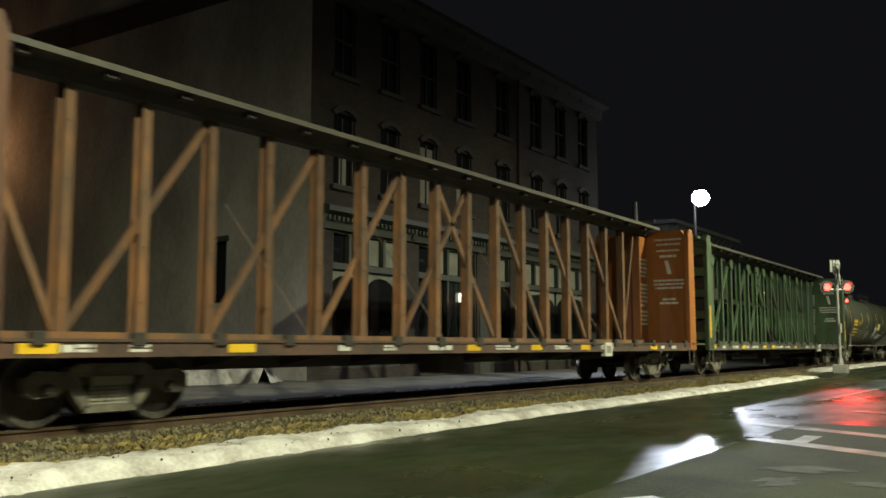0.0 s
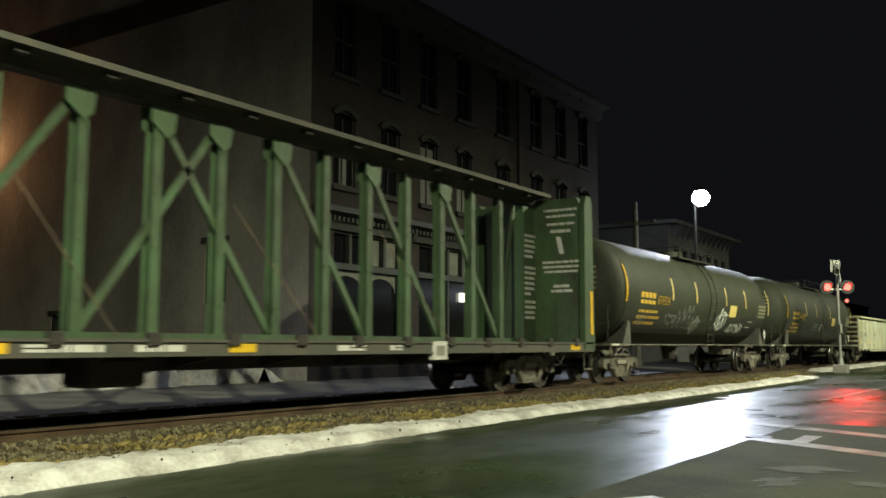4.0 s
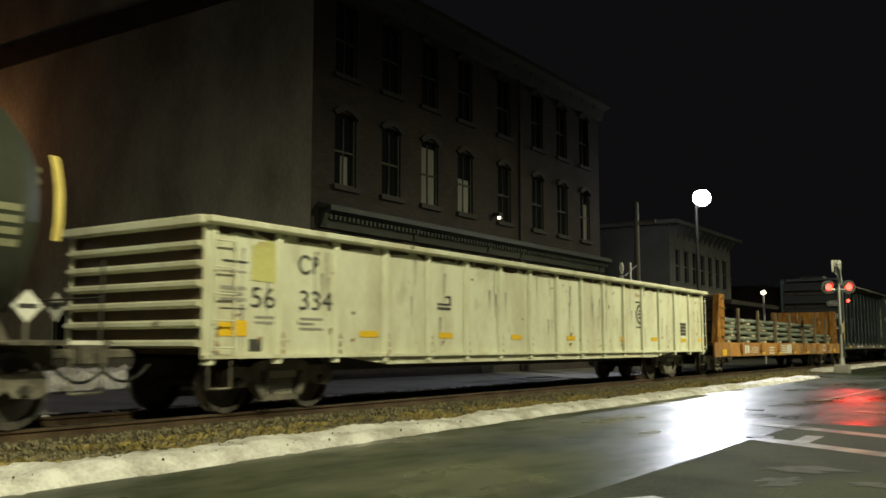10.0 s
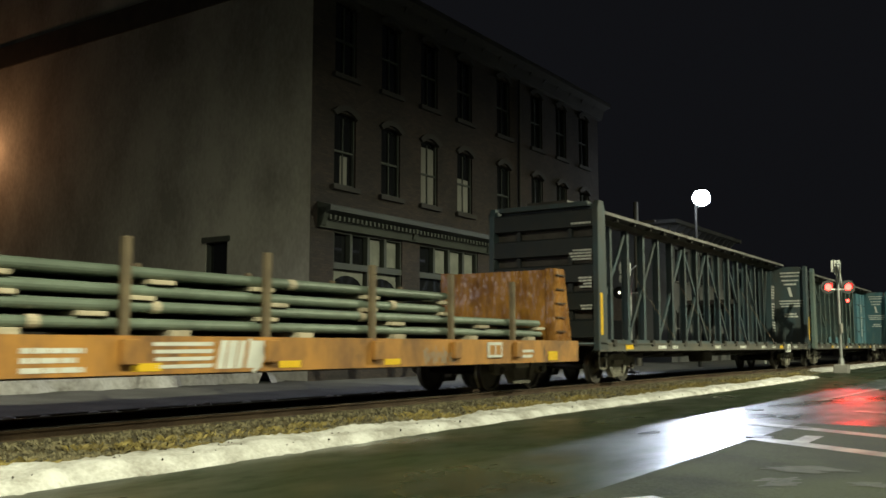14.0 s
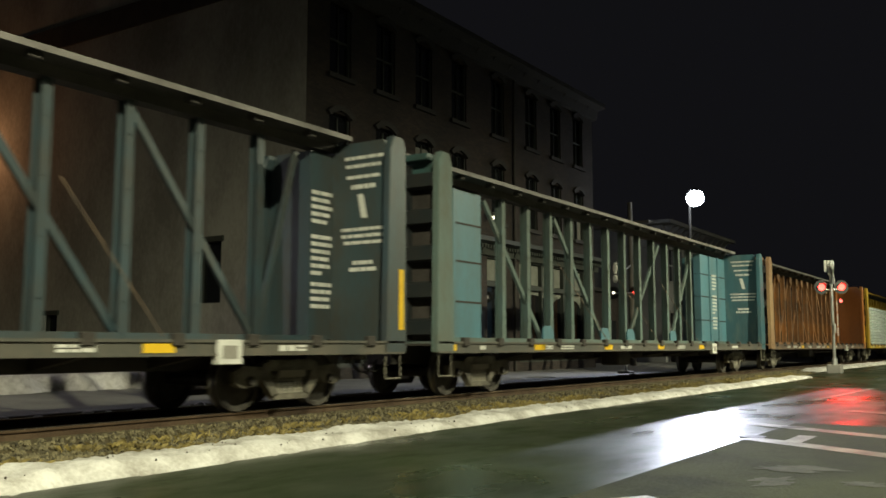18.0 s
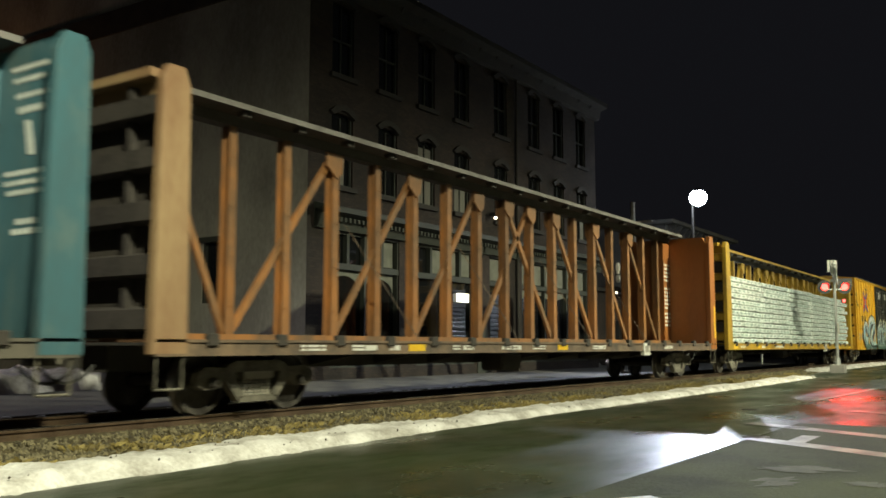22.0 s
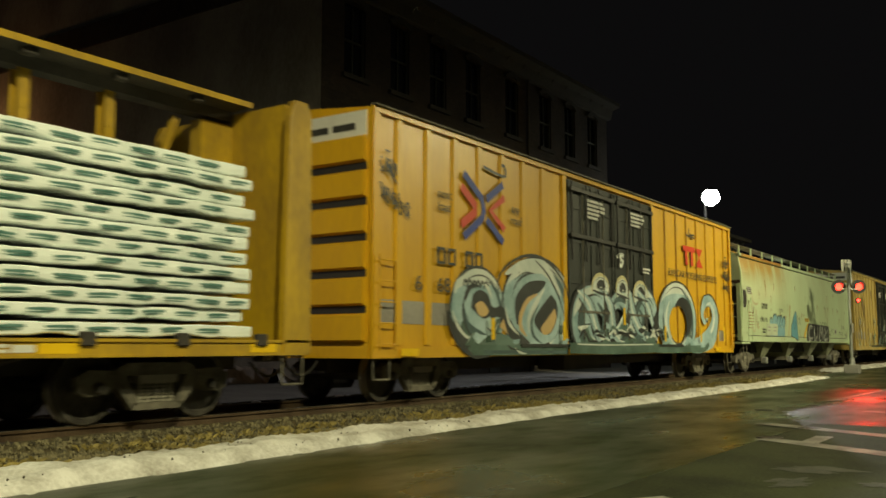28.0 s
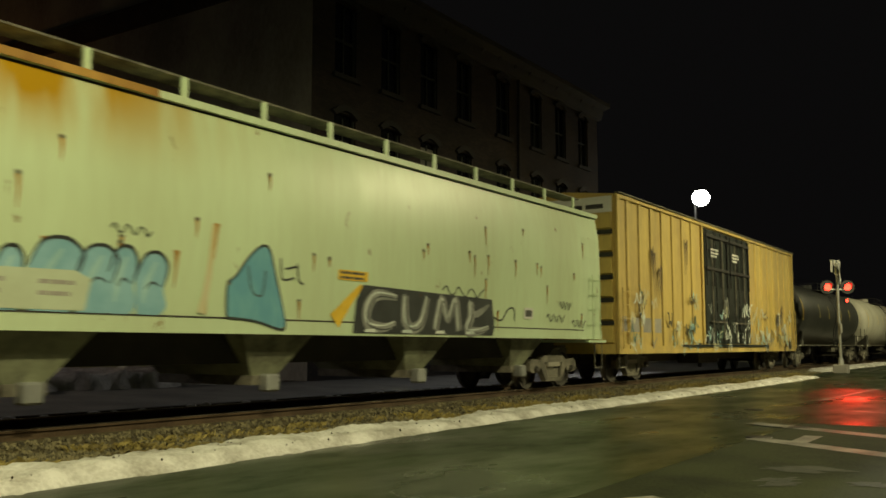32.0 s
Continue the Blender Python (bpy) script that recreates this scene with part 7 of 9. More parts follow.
def box_car(start, L, paint, door_paint, name, label):
    c = car(name, label, start, L, 2.1)
    hw, zb, zt = 1.58, 0.77, 4.98
    d0, d1 = 7.05, 12.25
    side = prism(bmesh.new(), [(-hw + 0.06, zb), (hw - 0.06, zb), (hw - 0.06, zt), (0, zt + 0.16), (-hw + 0.06, zt)], "x", 0.06, L - 0.06)
    part("body", side, paint, c)
    rm = {n: mesh_of("rib", prism(bmesh.new(), [(-0.095, 0), (-0.075, n * 0.046), (0.075, n * 0.046), (0.095, 0)], "z", zb + 0.22, zt - 0.1), paint) for n in (-1, 1)}
    for n in (-1, 1):
        y = n * (hw - 0.06)
        for k in range(7):
            part("rib", rm[n], paint, c, at=(0.75 + k * 0.87, y, 0))
            part("rib", rm[n], paint, c, at=(13.40 + k * (L - 14.05) / 6, y, 0))
        for x in (0.10, d0 - 0.08, d1 + 0.08, L - 0.10):
            part("corner_rib", boxes((x - 0.09, x + 0.09, min(y, y + n * 0.06), max(y, y + n * 0.06), zb, zt)), paint, c)
        part("side_sill", boxes((0.05, L - 0.05, min(y, y + n * 0.05), max(y, y + n * 0.05), zb, zb + 0.2)), paint, c)
        part("eave", boxes((0, L, min(y, y + n * 0.07), max(y, y + n * 0.07), zt - 0.1, zt)), paint, c)
        part("eave_lip", boxes((0, L, min(y, y + n * 0.12), max(y, y + n * 0.12), zt + 0.002, zt + 0.035)), M_TRUCK, c, "grimy roof edge above the side")
        # pair of plug doors with bars and seams
        for k in range(2):
            a, b = d0 + 0.02 + k * (d1 - d0) / 2, d0 - 0.02 + (k + 1) * (d1 - d0) / 2
            dr = part("door", boxes((a, b, min(y, y + n * 0.06), max(y, y + n * 0.06), zb + 0.28, zt - 0.16)), door_paint, c, "dark green sliding door")
            bm = bmesh.new()
            for q in (0.0, 0.5, 1.0):
                x = a + 0.06 + (b - a - 0.12) * q
                box(bm, x - 0.05, x + 0.05, min(y, y + n * 0.085), max(y, y + n * 0.085), zb + 0.3, zt - 0.18)
            for z in (1.6, 2.45, 3.4, 4.2):
                box(bm, a, b, min(y, y + n * 0.08), max(y, y + n * 0.08), z - 0.04, z + 0.04)
            part("door_ribs", bm, door_paint, dr)
            bm = bmesh.new()
            for q in (0.28, 0.72):
                x = a + (b - a) * q
                cyl(bm, (x, y + n * 0.11, zb + 0.35), (x, y + n * 0.11, zt - 0.3), 0.02, n=6)
            box(bm, a + 0.4, b - 0.4, y + n * 0.12 - 0.015, y + n * 0.12 + 0.015, 1.75, 1.80)
            part("door_handle", bm, M_TRUCK, dr)
            for q in (0.06, 0.36, 0.64, 0.94):
                x = a + (b - a) * q
                part("lock_rod", cyl(bmesh.new(), (x, y + n * 0.115, 2.95), (x, y + n * 0.115, zt - 0.2), 0.028, n=8), M_BLACK, dr, "black lock rod")
            for z in (3.52, 4.60):
                part("lock_beam", soften(boxes((a + 0.06, b - 0.06, min(y + n * 0.09, y + n * 0.15), max(y + n * 0.09, y + n * 0.15), z - 0.05, z + 0.05)), 0.012), M_BLACK, dr, "black lock beam across the door")
        part("door_rail", boxes((d0 - 2.2, d1 + 2.2, min(y, y + n * 0.1), max(y, y + n * 0.1), zb + 0.18, zb + 0.25)), door_paint, c)
    for e, x in ((1, 0.0), (-1, L)):
        end = part("end_wall", boxes((min(x, x + e * 0.06), max(x, x + e * 0.06), -hw + 0.1, hw - 0.1, zb, zt - 0.02)), paint, c)
        for k in range(6):
            z = zb + 0.25 + k * 0.60
            part("corrugation", prism(bmesh.new(), [(x, z + 0.01), (x - e * 0.10, z + 0.05), (x - e * 0.10, z + 0.44), (x, z + 0.49)], "y", -hw + 0.14, hw - 0.14), paint, end)
            # black strip laid between the corrugations
            part("seam", boxes((min(x, x - e * 0.012), max(x, x - e * 0.012), -hw + 0.14, hw - 0.14, z + 0.49, z + 0.61)), M_BLACK, end)
        part("white_panel", boxes((min(x, x - e * 0.03), max(x, x - e * 0.03), -hw + 0.14, hw - 0.14, zt - 0.52, zt - 0.06)), M_WHITE, end, "white end panel")
        part("stencil", boxes((min(x - e * 0.034, x - e * 0.03), max(x - e * 0.034, x - e * 0.03), -1.2, -0.7, zt - 0.38, zt - 0.26), (min(x - e * 0.034, x - e * 0.03), max(x - e * 0.034, x - e * 0.03), -0.6, 0.0, zt - 0.38, zt - 0.26)), M_BLACKSTENCIL, end)
        ladder(c, x + (0.12 if e > 0 else -0.56), -hw - 0.06, 1.0, 2.4, 0.44, 5, paint)
        steps(c, x + (0.1 if e > 0 else -0.55), -hw + 0.06, 0.44, 0.8, 0.42)
    part("centre_sill", boxes((0.3, L - 0.3, -0.32, 0.32, 0.5, zb)), M_UNDER, c)
    part("cushion_box", boxes((L * 0.4, L * 0.4 + 2.0, -1.1, -0.4, 0.42, 0.76)), M_UNDER, c)
    yy = -hw + 0.056
    part("grey_patch", boxes((0.22, 3.2, yy - 0.003, yy + 0.002, 1.35, 1.75)), M_GREYPATCH, c, "grey painted-out band")
    return c, yy


def scrawl(c, x0, z0, w, h, n, slope, y, rr):
    """A hand-written black tag: n looping letters in a row, with a dash over them."""
    for k in range(n):
        x, g = x0 + w * (k + 0.5) / n, w / n
        z = z0 + slope * (x - x0)
        a0, turns = rr.uniform(0, 6.3), rr.uniform(5.0, 8.5)
        loop = [(x + g * 0.46 * math.cos(a0 + turns * q / 9) * (1 - 0.05 * q), z + h * 0.5 * math.sin(a0 + turns * q / 9) * (1.0 - 0.08 * q) + rr.uniform(-0.02, 0.02)) for q in range(10)]
        part("black_tag", ribbon(bmesh.new(), loop, 0.032, y), M_GR_BLACK, c, "scrawled black tag")
        part("black_tag", ribbon(bmesh.new(), [(x - g * 0.3, z + h * rr.uniform(0.2, 0.6)), (x + g * rr.uniform(-0.2, 0.2), z), (x + g * 0.45, z - h * rr.uniform(0.2, 0.6))], [0.03, 0.045, 0.02], y - 0.002), M_GR_BLACK, c, "scrawled black tag")
    part("black_tag", ribbon(bmesh.new(), [(x0 + w * 0.35, z0 + h * 0.85), (x0 + w * 0.6, z0 + h * 0.8 + slope * w * 0.5)], 0.035, y), M_GR_BLACK, c)


def yellow_boxcar():
    s, L = 230.15, 19.4
    c, y = box_car(s, L, M_YELLOWCAR, M_DOORGREEN, "yellow_boxcar", "yellow high-cube boxcar with dark green doors and a spray-painted mural")
    yr = y - 0.051
    # company emblem: a crossed pair of bent bands, red and blue
    for pts, w, paint, label, up in (([(2.66, 4.00), (3.16, 3.68), (3.16, 3.56), (2.66, 3.26)], 0.17, M_LOGORED, "red bent band of an emblem", 0),
                                     ([(4.26, 3.98), (3.72, 3.66), (4.26, 3.32)], 0.15, M_LOGORED, "red bent band of an emblem", 0),
                                     ([(2.74, 4.26), (3.40, 3.84), (3.46, 3.62), (3.40, 3.46), (2.74, 3.04)], 0.16, M_LOGOBLUE, "blue bent band of an emblem", 0.002),
                                     ([(3.56, 3.86), (4.20, 4.24)], 0.15, M_LOGOBLUE, "blue bent band of an emblem", 0.002),
                                     ([(3.56, 3.46), (4.20, 3.06)], 0.15, M_LOGOBLUE, "blue bent band of an emblem", 0.002)):
        part("emblem", ribbon(bmesh.new(), pts, w, yr - up, sharp=True), paint, c, label)
    lettering("next", 0.25, 1.88, yr, 3.68, M_BLACKSTENCIL, c, 1.0)
    lettering("load", 0.25, 1.88, yr, 3.44, M_BLACKSTENCIL, c, 1.0)
    lettering("any", 0.25, 4.55, yr, 3.72, M_BLACKSTENCIL, c, 1.0)
    lettering("road", 0.25, 4.52, yr, 3.48, M_BLACKSTENCIL, c, 1.0)
    bm = bmesh.new()
    for x in (1.86, 2.20, 2.80, 3.14):
        for k, (u, v, lo, hi) in enumerate(((0, 0.27, 0.0, 0.05), (0, 0.27, 0.26, 0.31), (0, 0.06, 0.05, 0.26), (0.21, 0.27, 0.05, 0.26))):
            box(bm, x + u, x + v, yr - 0.003, yr + 0.003, 2.46 + lo, 2.46 + hi)
    part("company_mark", bm, M_BLACKSTENCIL, c, "black company mark in open squares")
    lettering("6", 0.38, 1.18, yr, 1.95, M_BLACKSTENCIL, c, 1.2, "number", "black car number")
    lettering("68", 0.38, 1.85, yr, 1.95, M_BLACKSTENCIL, c, 1.2, "number", "black car number")
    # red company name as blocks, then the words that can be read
    x = 14.75
    part("company_mark", boxes((x, x + 1.0, yr - 0.003, yr + 0.003, 3.82, 3.98), (x + 0.18, x + 0.36, yr - 0.003, yr + 0.003, 3.40, 3.82), (x + 0.68, x + 0.86, yr - 0.003, yr + 0.003, 3.40, 3.82)), M_LOGORED, c, "red company mark")
    part("company_mark", blot(blot(bmesh.new(), [(x + 1.10, 3.98), (x + 1.72, 3.98), (x + 1.41, 3.66)], yr), [(x + 1.10, 3.40), (x + 1.41, 3.72), (x + 1.72, 3.40)], yr - 0.003), M_LOGORED, c)
    lettering("RAILCAR POOLING EXPERTS", 0.29, 13.45, yr, 3.00, M_BLACKSTENCIL, c, 1.18)
    part("black_tag", ribbon(bmesh.new(), [(15.0, 4.32), (15.75, 4.28), (15.75, 4.36), (15.3, 4.36), (15.3, 4.55)], 0.05, yr), M_GR_BLACK, c)
    part("black_tag", ribbon(bmesh.new(), [(3.45, 4.50), (4.25, 4.42), (4.28, 4.62), (4.15, 4.64)], 0.06, yr), M_GR_BLACK, c)
    rr = random.Random(4)
    for x0, z0, w, h, n, slope in ((0.14, 3.98, 0.52, 0.34, 3, 0.05), (0.12, 3.64, 0.90, 0.36, 5, -0.42), (18.42, 3.66, 0.75, 0.30, 4, 0.05), (18.44, 3.28, 0.78, 0.34, 5, 0.0), (18.44, 2.92, 0.76, 0.30, 4, -0.05)):
        scrawl(c, x0, z0, w, h, n, slope, yr, rr)
    part("stencil", bars(8.0, yr - 0.074, 4.46, [0.9, 1.0, 1.0, 0.7, 0.6], 0.06, 0.04, 7), M_STENCIL, c)
    part("stencil", bars(10.65, yr - 0.074, 4.46, [0.8, 0.9, 0.8, 0.6], 0.06, 0.04, 8), M_STENCIL, c)
    part("stencil", bars(11.4, yr - 0.074, 3.05, [0.5, 0.4], 0.05, 0.04, 9), M_STENCIL, c)
    part("stencil", bars(17.4, y - 0.01, 2.0, [0.32] * 7, 0.035, 0.05, 10), M_BLACKSTENCIL, c)
    part("stencil", bars(17.82, y - 0.01, 2.0, [0.3] * 7, 0.035, 0.05, 12), M_BLACKSTENCIL, c)
    part("grey_patch", boxes((17.0, 18.9, y - 0.004, y + 0.002, 1.15, 1.48)), M_GREYPATCH, c, "grey painted-out band")
    part("stencil", bars(2.35, y - 0.01, 1.65, [0.5] * 4, 0.035, 0.04, 11), M_BLACKSTENCIL, c)
    mural(c, y)
    part("reflector", boxes(*[(x, x + 0.13, yr - 0.084, yr - 0.080, 1.1 if k != 2 else 1.5, 1.52 if k != 2 else 1.94) for k, x in enumerate((3.6, 6.65, 10.02, 12.85, 15.85))]), M_YELLOW, c, "upright yellow reflector strips")
    part("reflector", boxes((0.75, 1.25, y - 0.09, y - 0.085, 0.80, 0.93), (17.42, 17.98, y - 0.09, y - 0.085, 0.80, 0.94), (18.28, 18.42, y - 0.09, y - 0.085, 1.12, 1.6)), M_YELLOW, c)


def band(bm, outer, hole, f0, f1, a0, a1, depth, n=36):
    """A painted band between two ellipses (x, z, rx, rz); f0 and f1 run from 0 (outer) to 1 (hole), as numbers or functions of the way along."""
    rows = []
    for i in range(n + 1):
        q = i / n
        t = a0 + (a1 - a0) * q
        c, sn = math.cos(t), math.sin(t)
        o = Vector((outer[0] + outer[2] * c, outer[1] + outer[3] * sn))
        h = Vector((hole[0] + hole[2] * c, hole[1] + hole[3] * sn))
        u, w = (f(q) if callable(f) else f for f in (f0, f1))
        rows.append([bm.verts.new((p.x, depth, max(0.80, p.y))) for p in (o.lerp(h, u), o.lerp(h, max(w, u + 0.004)))])
    for (a, b), (c, d) in zip(rows, rows[1:]):
        bm.faces.new((a, b, d, c))
    return bm


def mural(c, y):
    """Big round letters in pale blue, white and sea green with black edges, drawn along the lower half of the side."""
    paints = [("white", M_GR_WHITE), ("blue", M_GR_BLUE), ("green", M_GR_GREEN), ("teal", M_GR_DEEP), ("black", M_GR_BLACK), ("buff", M_GR_BUFF), ("cream", M_GR_CREAM)]
    lay = {k: bmesh.new() for k, _ in paints}
    y0, yd = y - 0.052, y - 0.110
    tau = 2 * math.pi
    bump = lambda q: math.sin(math.pi * q)
    for k, (O, H) in enumerate((((3.25, 1.66, 1.0, 0.86), (3.55, 1.62, 0.30, 0.20)), ((5.72, 1.74, 1.62, 1.16), (5.75, 1.60, 0.80, 0.58)), ((14.15, 1.72, 1.58, 1.15), (14.15, 1.60, 0.72, 0.54)))):
        band(lay["blue"], O, H, 0.0, 1.0, 0, tau, y0)
        band(lay["white"], O, H, 0.06, lambda q: 0.10 + 0.42 * bump(q), 0.5, 2.7, y0 - 0.004)
        band(lay["white"], O, H, 0.62, lambda q: 0.64 + 0.20 * bump(q), 2.2, 4.6, y0 - 0.004)
        band(lay["green"], O, H, lambda q: 0.35 - 0.35 * bump(q), 0.75, 3.5, 6.0, y0 - 0.006)
        band(lay["teal"], O, H, 0.30, lambda q: 0.32 + 0.22 * bump(q), 5.2, 7.6, y0 - 0.008)
        band(lay["teal"], O, H, 0.45, lambda q: 0.46 + 0.14 * bump(q), 2.9, 4.4, y0 - 0.008)
        band(lay["black"], O, H, lambda q: 1.0 - 0.62 * bump(q), 1.0, (1.1, 0.9, -0.9)[k], (3.6, 3.9, 1.9)[k], y0 - 0.010)
        band(lay["black"], O, H, lambda q: 0.90 - 0.12 * bump(q), 1.0, 3.9, 7.0, y0 - 0.0105)
        band(lay["black"], O, H, 0.0, lambda q: 0.03 + 0.05 * bump(q), -0.6, 3.9, y0 - 0.012)
        band(lay["black"], O, H, lambda q: 0.42, lambda q: 0.425 + 0.05 * bump(q), 2.4, 4.6, y0 - 0.012)
        band(lay["black"], O, H, lambda q: 0.55, lambda q: 0.555 + 0.06 * bump(q), 4.4, 6.1, y0 - 0.012)
        band(lay["white"], O, H, lambda q: 0.50, lambda q: 0.51 + 0.06 * bump(q), 4.2, 6.0, y0 - 0.0125)
        band(lay["black"], O, H, lambda q: 0.24, lambda q: 0.25 + 0.035 * bump(q), 0.6, 2.3, y0 - 0.012)
        band(lay["black"], O, H, lambda q: 0.10, lambda q: 0.12 + 0.20 * bump(q), 3.3, 4.3, y0 - 0.012)
        band(lay["white"], O, H, lambda q: 0.88 - 0.2 * bump(q), 0.92, 3.4, 5.6, y0 - 0.014)
    # first letter: dark crescent in the bowl, buff gap below it, shade along the lower back
    ring = lambda pts: rounded(pts + pts[:1], 0)[0][:-1]
    blot(lay["blue"], ring([(2.75, 1.75), (3.0, 2.05), (3.45, 2.10), (3.85, 1.9), (4.0, 1.6), (3.6, 1.3), (3.0, 1.3)]), y0 - 0.015)
    blot(lay["black"], ring([(2.98, 1.70), (3.06, 1.96), (3.32, 2.05), (3.60, 1.97), (3.74, 1.76), (3.98, 1.70), (3.72, 1.58), (3.45, 1.50), (3.20, 1.58)]), y0 - 0.018)
    blot(lay["buff"], ring([(3.12, 1.76), (3.34, 1.84), (3.55, 1.74), (3.60, 1.62), (3.42, 1.54), (3.22, 1.60)]), y0 - 0.021)
    ribbon(lay["black"], [(2.18, 1.62), (2.36, 1.30), (2.70, 1.02), (3.15, 0.86), (3.7, 0.84)], [0.04, 0.20, 0.30, 0.26, 0.10], y0 - 0.020)
    ribbon(lay["white"], [(2.34, 1.62), (2.52, 1.34), (2.84, 1.14), (3.3, 1.02)], [0.03, 0.07, 0.06, 0.02], y0 - 0.023)
    ribbon(lay["teal"], [(2.72, 1.72), (2.86, 1.40), (3.3, 1.22), (3.8, 1.12)], [0.03, 0.10, 0.10, 0.03], y0 - 0.020)
    ribbon(lay["white"], [(2.42, 1.95), (2.52, 2.14), (2.78, 2.30)], [0.05, 0.14, 0.05], y0 - 0.018)
    ribbon(lay["white"], [(3.45, 2.18), (3.62, 2.08), (3.74, 1.90)], [0.03, 0.10, 0.03], y0 - 0.023)
    for k in range(6):
        x = 2.72 + 0.15 * k
        ribbon(lay["black"], [(x, 2.10 + 0.05 * (k % 2)), (x + 0.06, 2.22), (x + 0.14, 2.14), (x + 0.10, 2.08)], 0.045, y0 - 0.022)
    # second letter: two dark hollows with buff gaps, and the pale stroke that leans between them
    blot(lay["blue"], ring([(4.72, 1.1), (4.45, 1.7), (4.75, 2.25), (5.4, 2.5), (6.1, 2.4), (6.62, 1.95), (6.62, 1.4), (6.2, 1.05), (5.4, 0.98)]), y0 - 0.015)
    blot(lay["black"], ring([(4.70, 1.45), (4.64, 1.85), (4.84, 2.12), (5.28, 2.33), (5.98, 2.37), (5.74, 2.14), (5.20, 1.98), (4.90, 1.70), (4.80, 1.42)]), y0 - 0.018)
    ribbon(lay["buff"], [(5.62, 2.08), (5.18, 1.92), (4.90, 1.62), (4.88, 1.36), (5.12, 1.18)], [0.03, 0.12, 0.14, 0.12, 0.03], y0 - 0.021)
    blot(lay["black"], ring([(6.24, 2.10), (6.50, 1.92), (6.52, 1.60), (6.18, 1.24), (5.72, 1.28), (5.46, 1.52), (5.74, 1.78)]), y0 - 0.018)
    blot(lay["buff"], ring([(6.40, 1.80), (6.48, 1.58), (6.20, 1.28), (5.88, 1.22), (5.76, 1.36), (6.08, 1.58)]), y0 - 0.021)
    ribbon(lay["white"], [(5.94, 2.22), (5.52, 1.86), (5.22, 1.52), (5.24, 1.24)], [0.04, 0.16, 0.13, 0.03], y0 - 0.021)
    ribbon(lay["teal"], [(5.66, 1.86), (5.36, 1.52), (5.42, 1.20), (5.8, 1.02)], [0.02, 0.09, 0.09, 0.02], y0 - 0.023)
    ribbon(lay["white"], [(4.25, 2.42), (4.85, 2.62), (5.6, 2.70), (6.2, 2.52), (6.7, 2.1)], [0.05, 0.22, 0.28, 0.24, 0.06], y0 - 0.019)
    ribbon(lay["black"], [(4.66, 2.34), (5.05, 2.50), (5.4, 2.52)], [0.015, 0.03, 0.015], y0 - 0.023)
    ribbon(lay["black"], [(5.55, 2.80), (6.1, 2.52), (6.6, 2.08), (6.86, 1.66)], [0.03, 0.05, 0.04, 0.02], y0 - 0.023)
    ribbon(lay["black"], [(4.02, 2.0), (3.98, 2.28), (4.2, 2.52), (4.65, 2.74), (5.2, 2.88), (5.75, 2.89), (6.3, 2.74), (6.86, 2.40), (7.05, 2.1)], [0.03, 0.05, 0.05, 0.06, 0.06, 0.06, 0.06, 0.05, 0.03], y0 - 0.023)
    # dark sweep that joins the two, with a buff corner in it
    ribbon(lay["black"], [(3.66, 1.56), (4.06, 1.66), (4.22, 1.50), (4.56, 1.24), (5.02, 1.05), (5.52, 0.90)], [0.10, 0.24, 0.30, 0.26, 0.22, 0.06], y0 - 0.025)
    blot(lay["buff"], [(4.02, 1.36), (4.18, 1.52), (4.36, 1.20)], y0 - 0.028)
    ribbon(lay["white"], [(4.26, 1.74), (4.42, 1.42), (4.80, 1.20)], [0.03, 0.08, 0.02], y0 - 0.028)
    ribbon(lay["green"], [(3.2, 0.98), (3.9, 1.12), (4.5, 1.02), (5.0, 0.92)], [0.10, 0.26, 0.20, 0.06], y0 - 0.022)
    for k, (x, z) in enumerate(((3.55, 1.34), (3.9, 1.18), (4.25, 1.02), (4.6, 0.94))):
        ribbon(lay["white" if k % 2 else "black"], [(x, z), (x + 0.22, z - 0.10), (x + 0.5, z - 0.12)], [0.01, 0.045, 0.01], y0 - 0.030)
    # curl at the end
    ribbon(lay["blue"], [(15.2, 0.95), (16.2, 1.05), (17.2, 1.35), (17.55, 1.9), (17.2, 2.38), (16.6, 2.35), (16.3, 2.0), (16.5, 1.72), (16.8, 1.85)], [0.35, 0.55, 0.75, 0.6, 0.45, 0.36, 0.28, 0.18, 0.06], y0)
    ribbon(lay["white"], [(16.4, 1.2), (17.2, 1.5), (17.45, 1.95), (17.1, 2.3), (16.7, 2.25)], [0.04, 0.16, 0.18, 0.12, 0.03], y0 - 0.006)
    ribbon(lay["green"], [(15.2, 0.92), (16.4, 1.0), (17.2, 1.25)], [0.3, 0.4, 0.1], y0 - 0.006)
    ribbon(lay["black"], [(16.5, 2.55), (17.2, 2.58), (17.75, 2.2), (17.85, 1.7), (17.5, 1.2)], [0.03, 0.06, 0.07, 0.06, 0.02], y0 - 0.009)
    ribbon(lay["black"], [(16.62, 2.15), (16.55, 1.9), (16.75, 1.72), (17.0, 1.9)], 0.05, y0 - 0.009)
    # letters across the doors: leaning strokes with curled heads over a dark ground
    rr = random.Random(17)
    for k, (O, H, turn) in enumerate((((8.25, 1.55, 1.10, 0.86), (8.55, 1.45, 0.34, 0.26), 0.6), ((9.95, 1.45, 0.95, 0.90), (9.75, 1.65, 0.28, 0.24), -0.7), ((11.45, 1.60, 0.98, 0.92), (11.65, 1.50, 0.36, 0.28), 0.2))):
        band(lay["black"], O, H, -0.12, 1.0, 0, tau, yd + 0.002)
        band(lay["blue"], O, H, 0.0, 0.94, 0.2 + turn, 5.4 + turn, yd - 0.001)
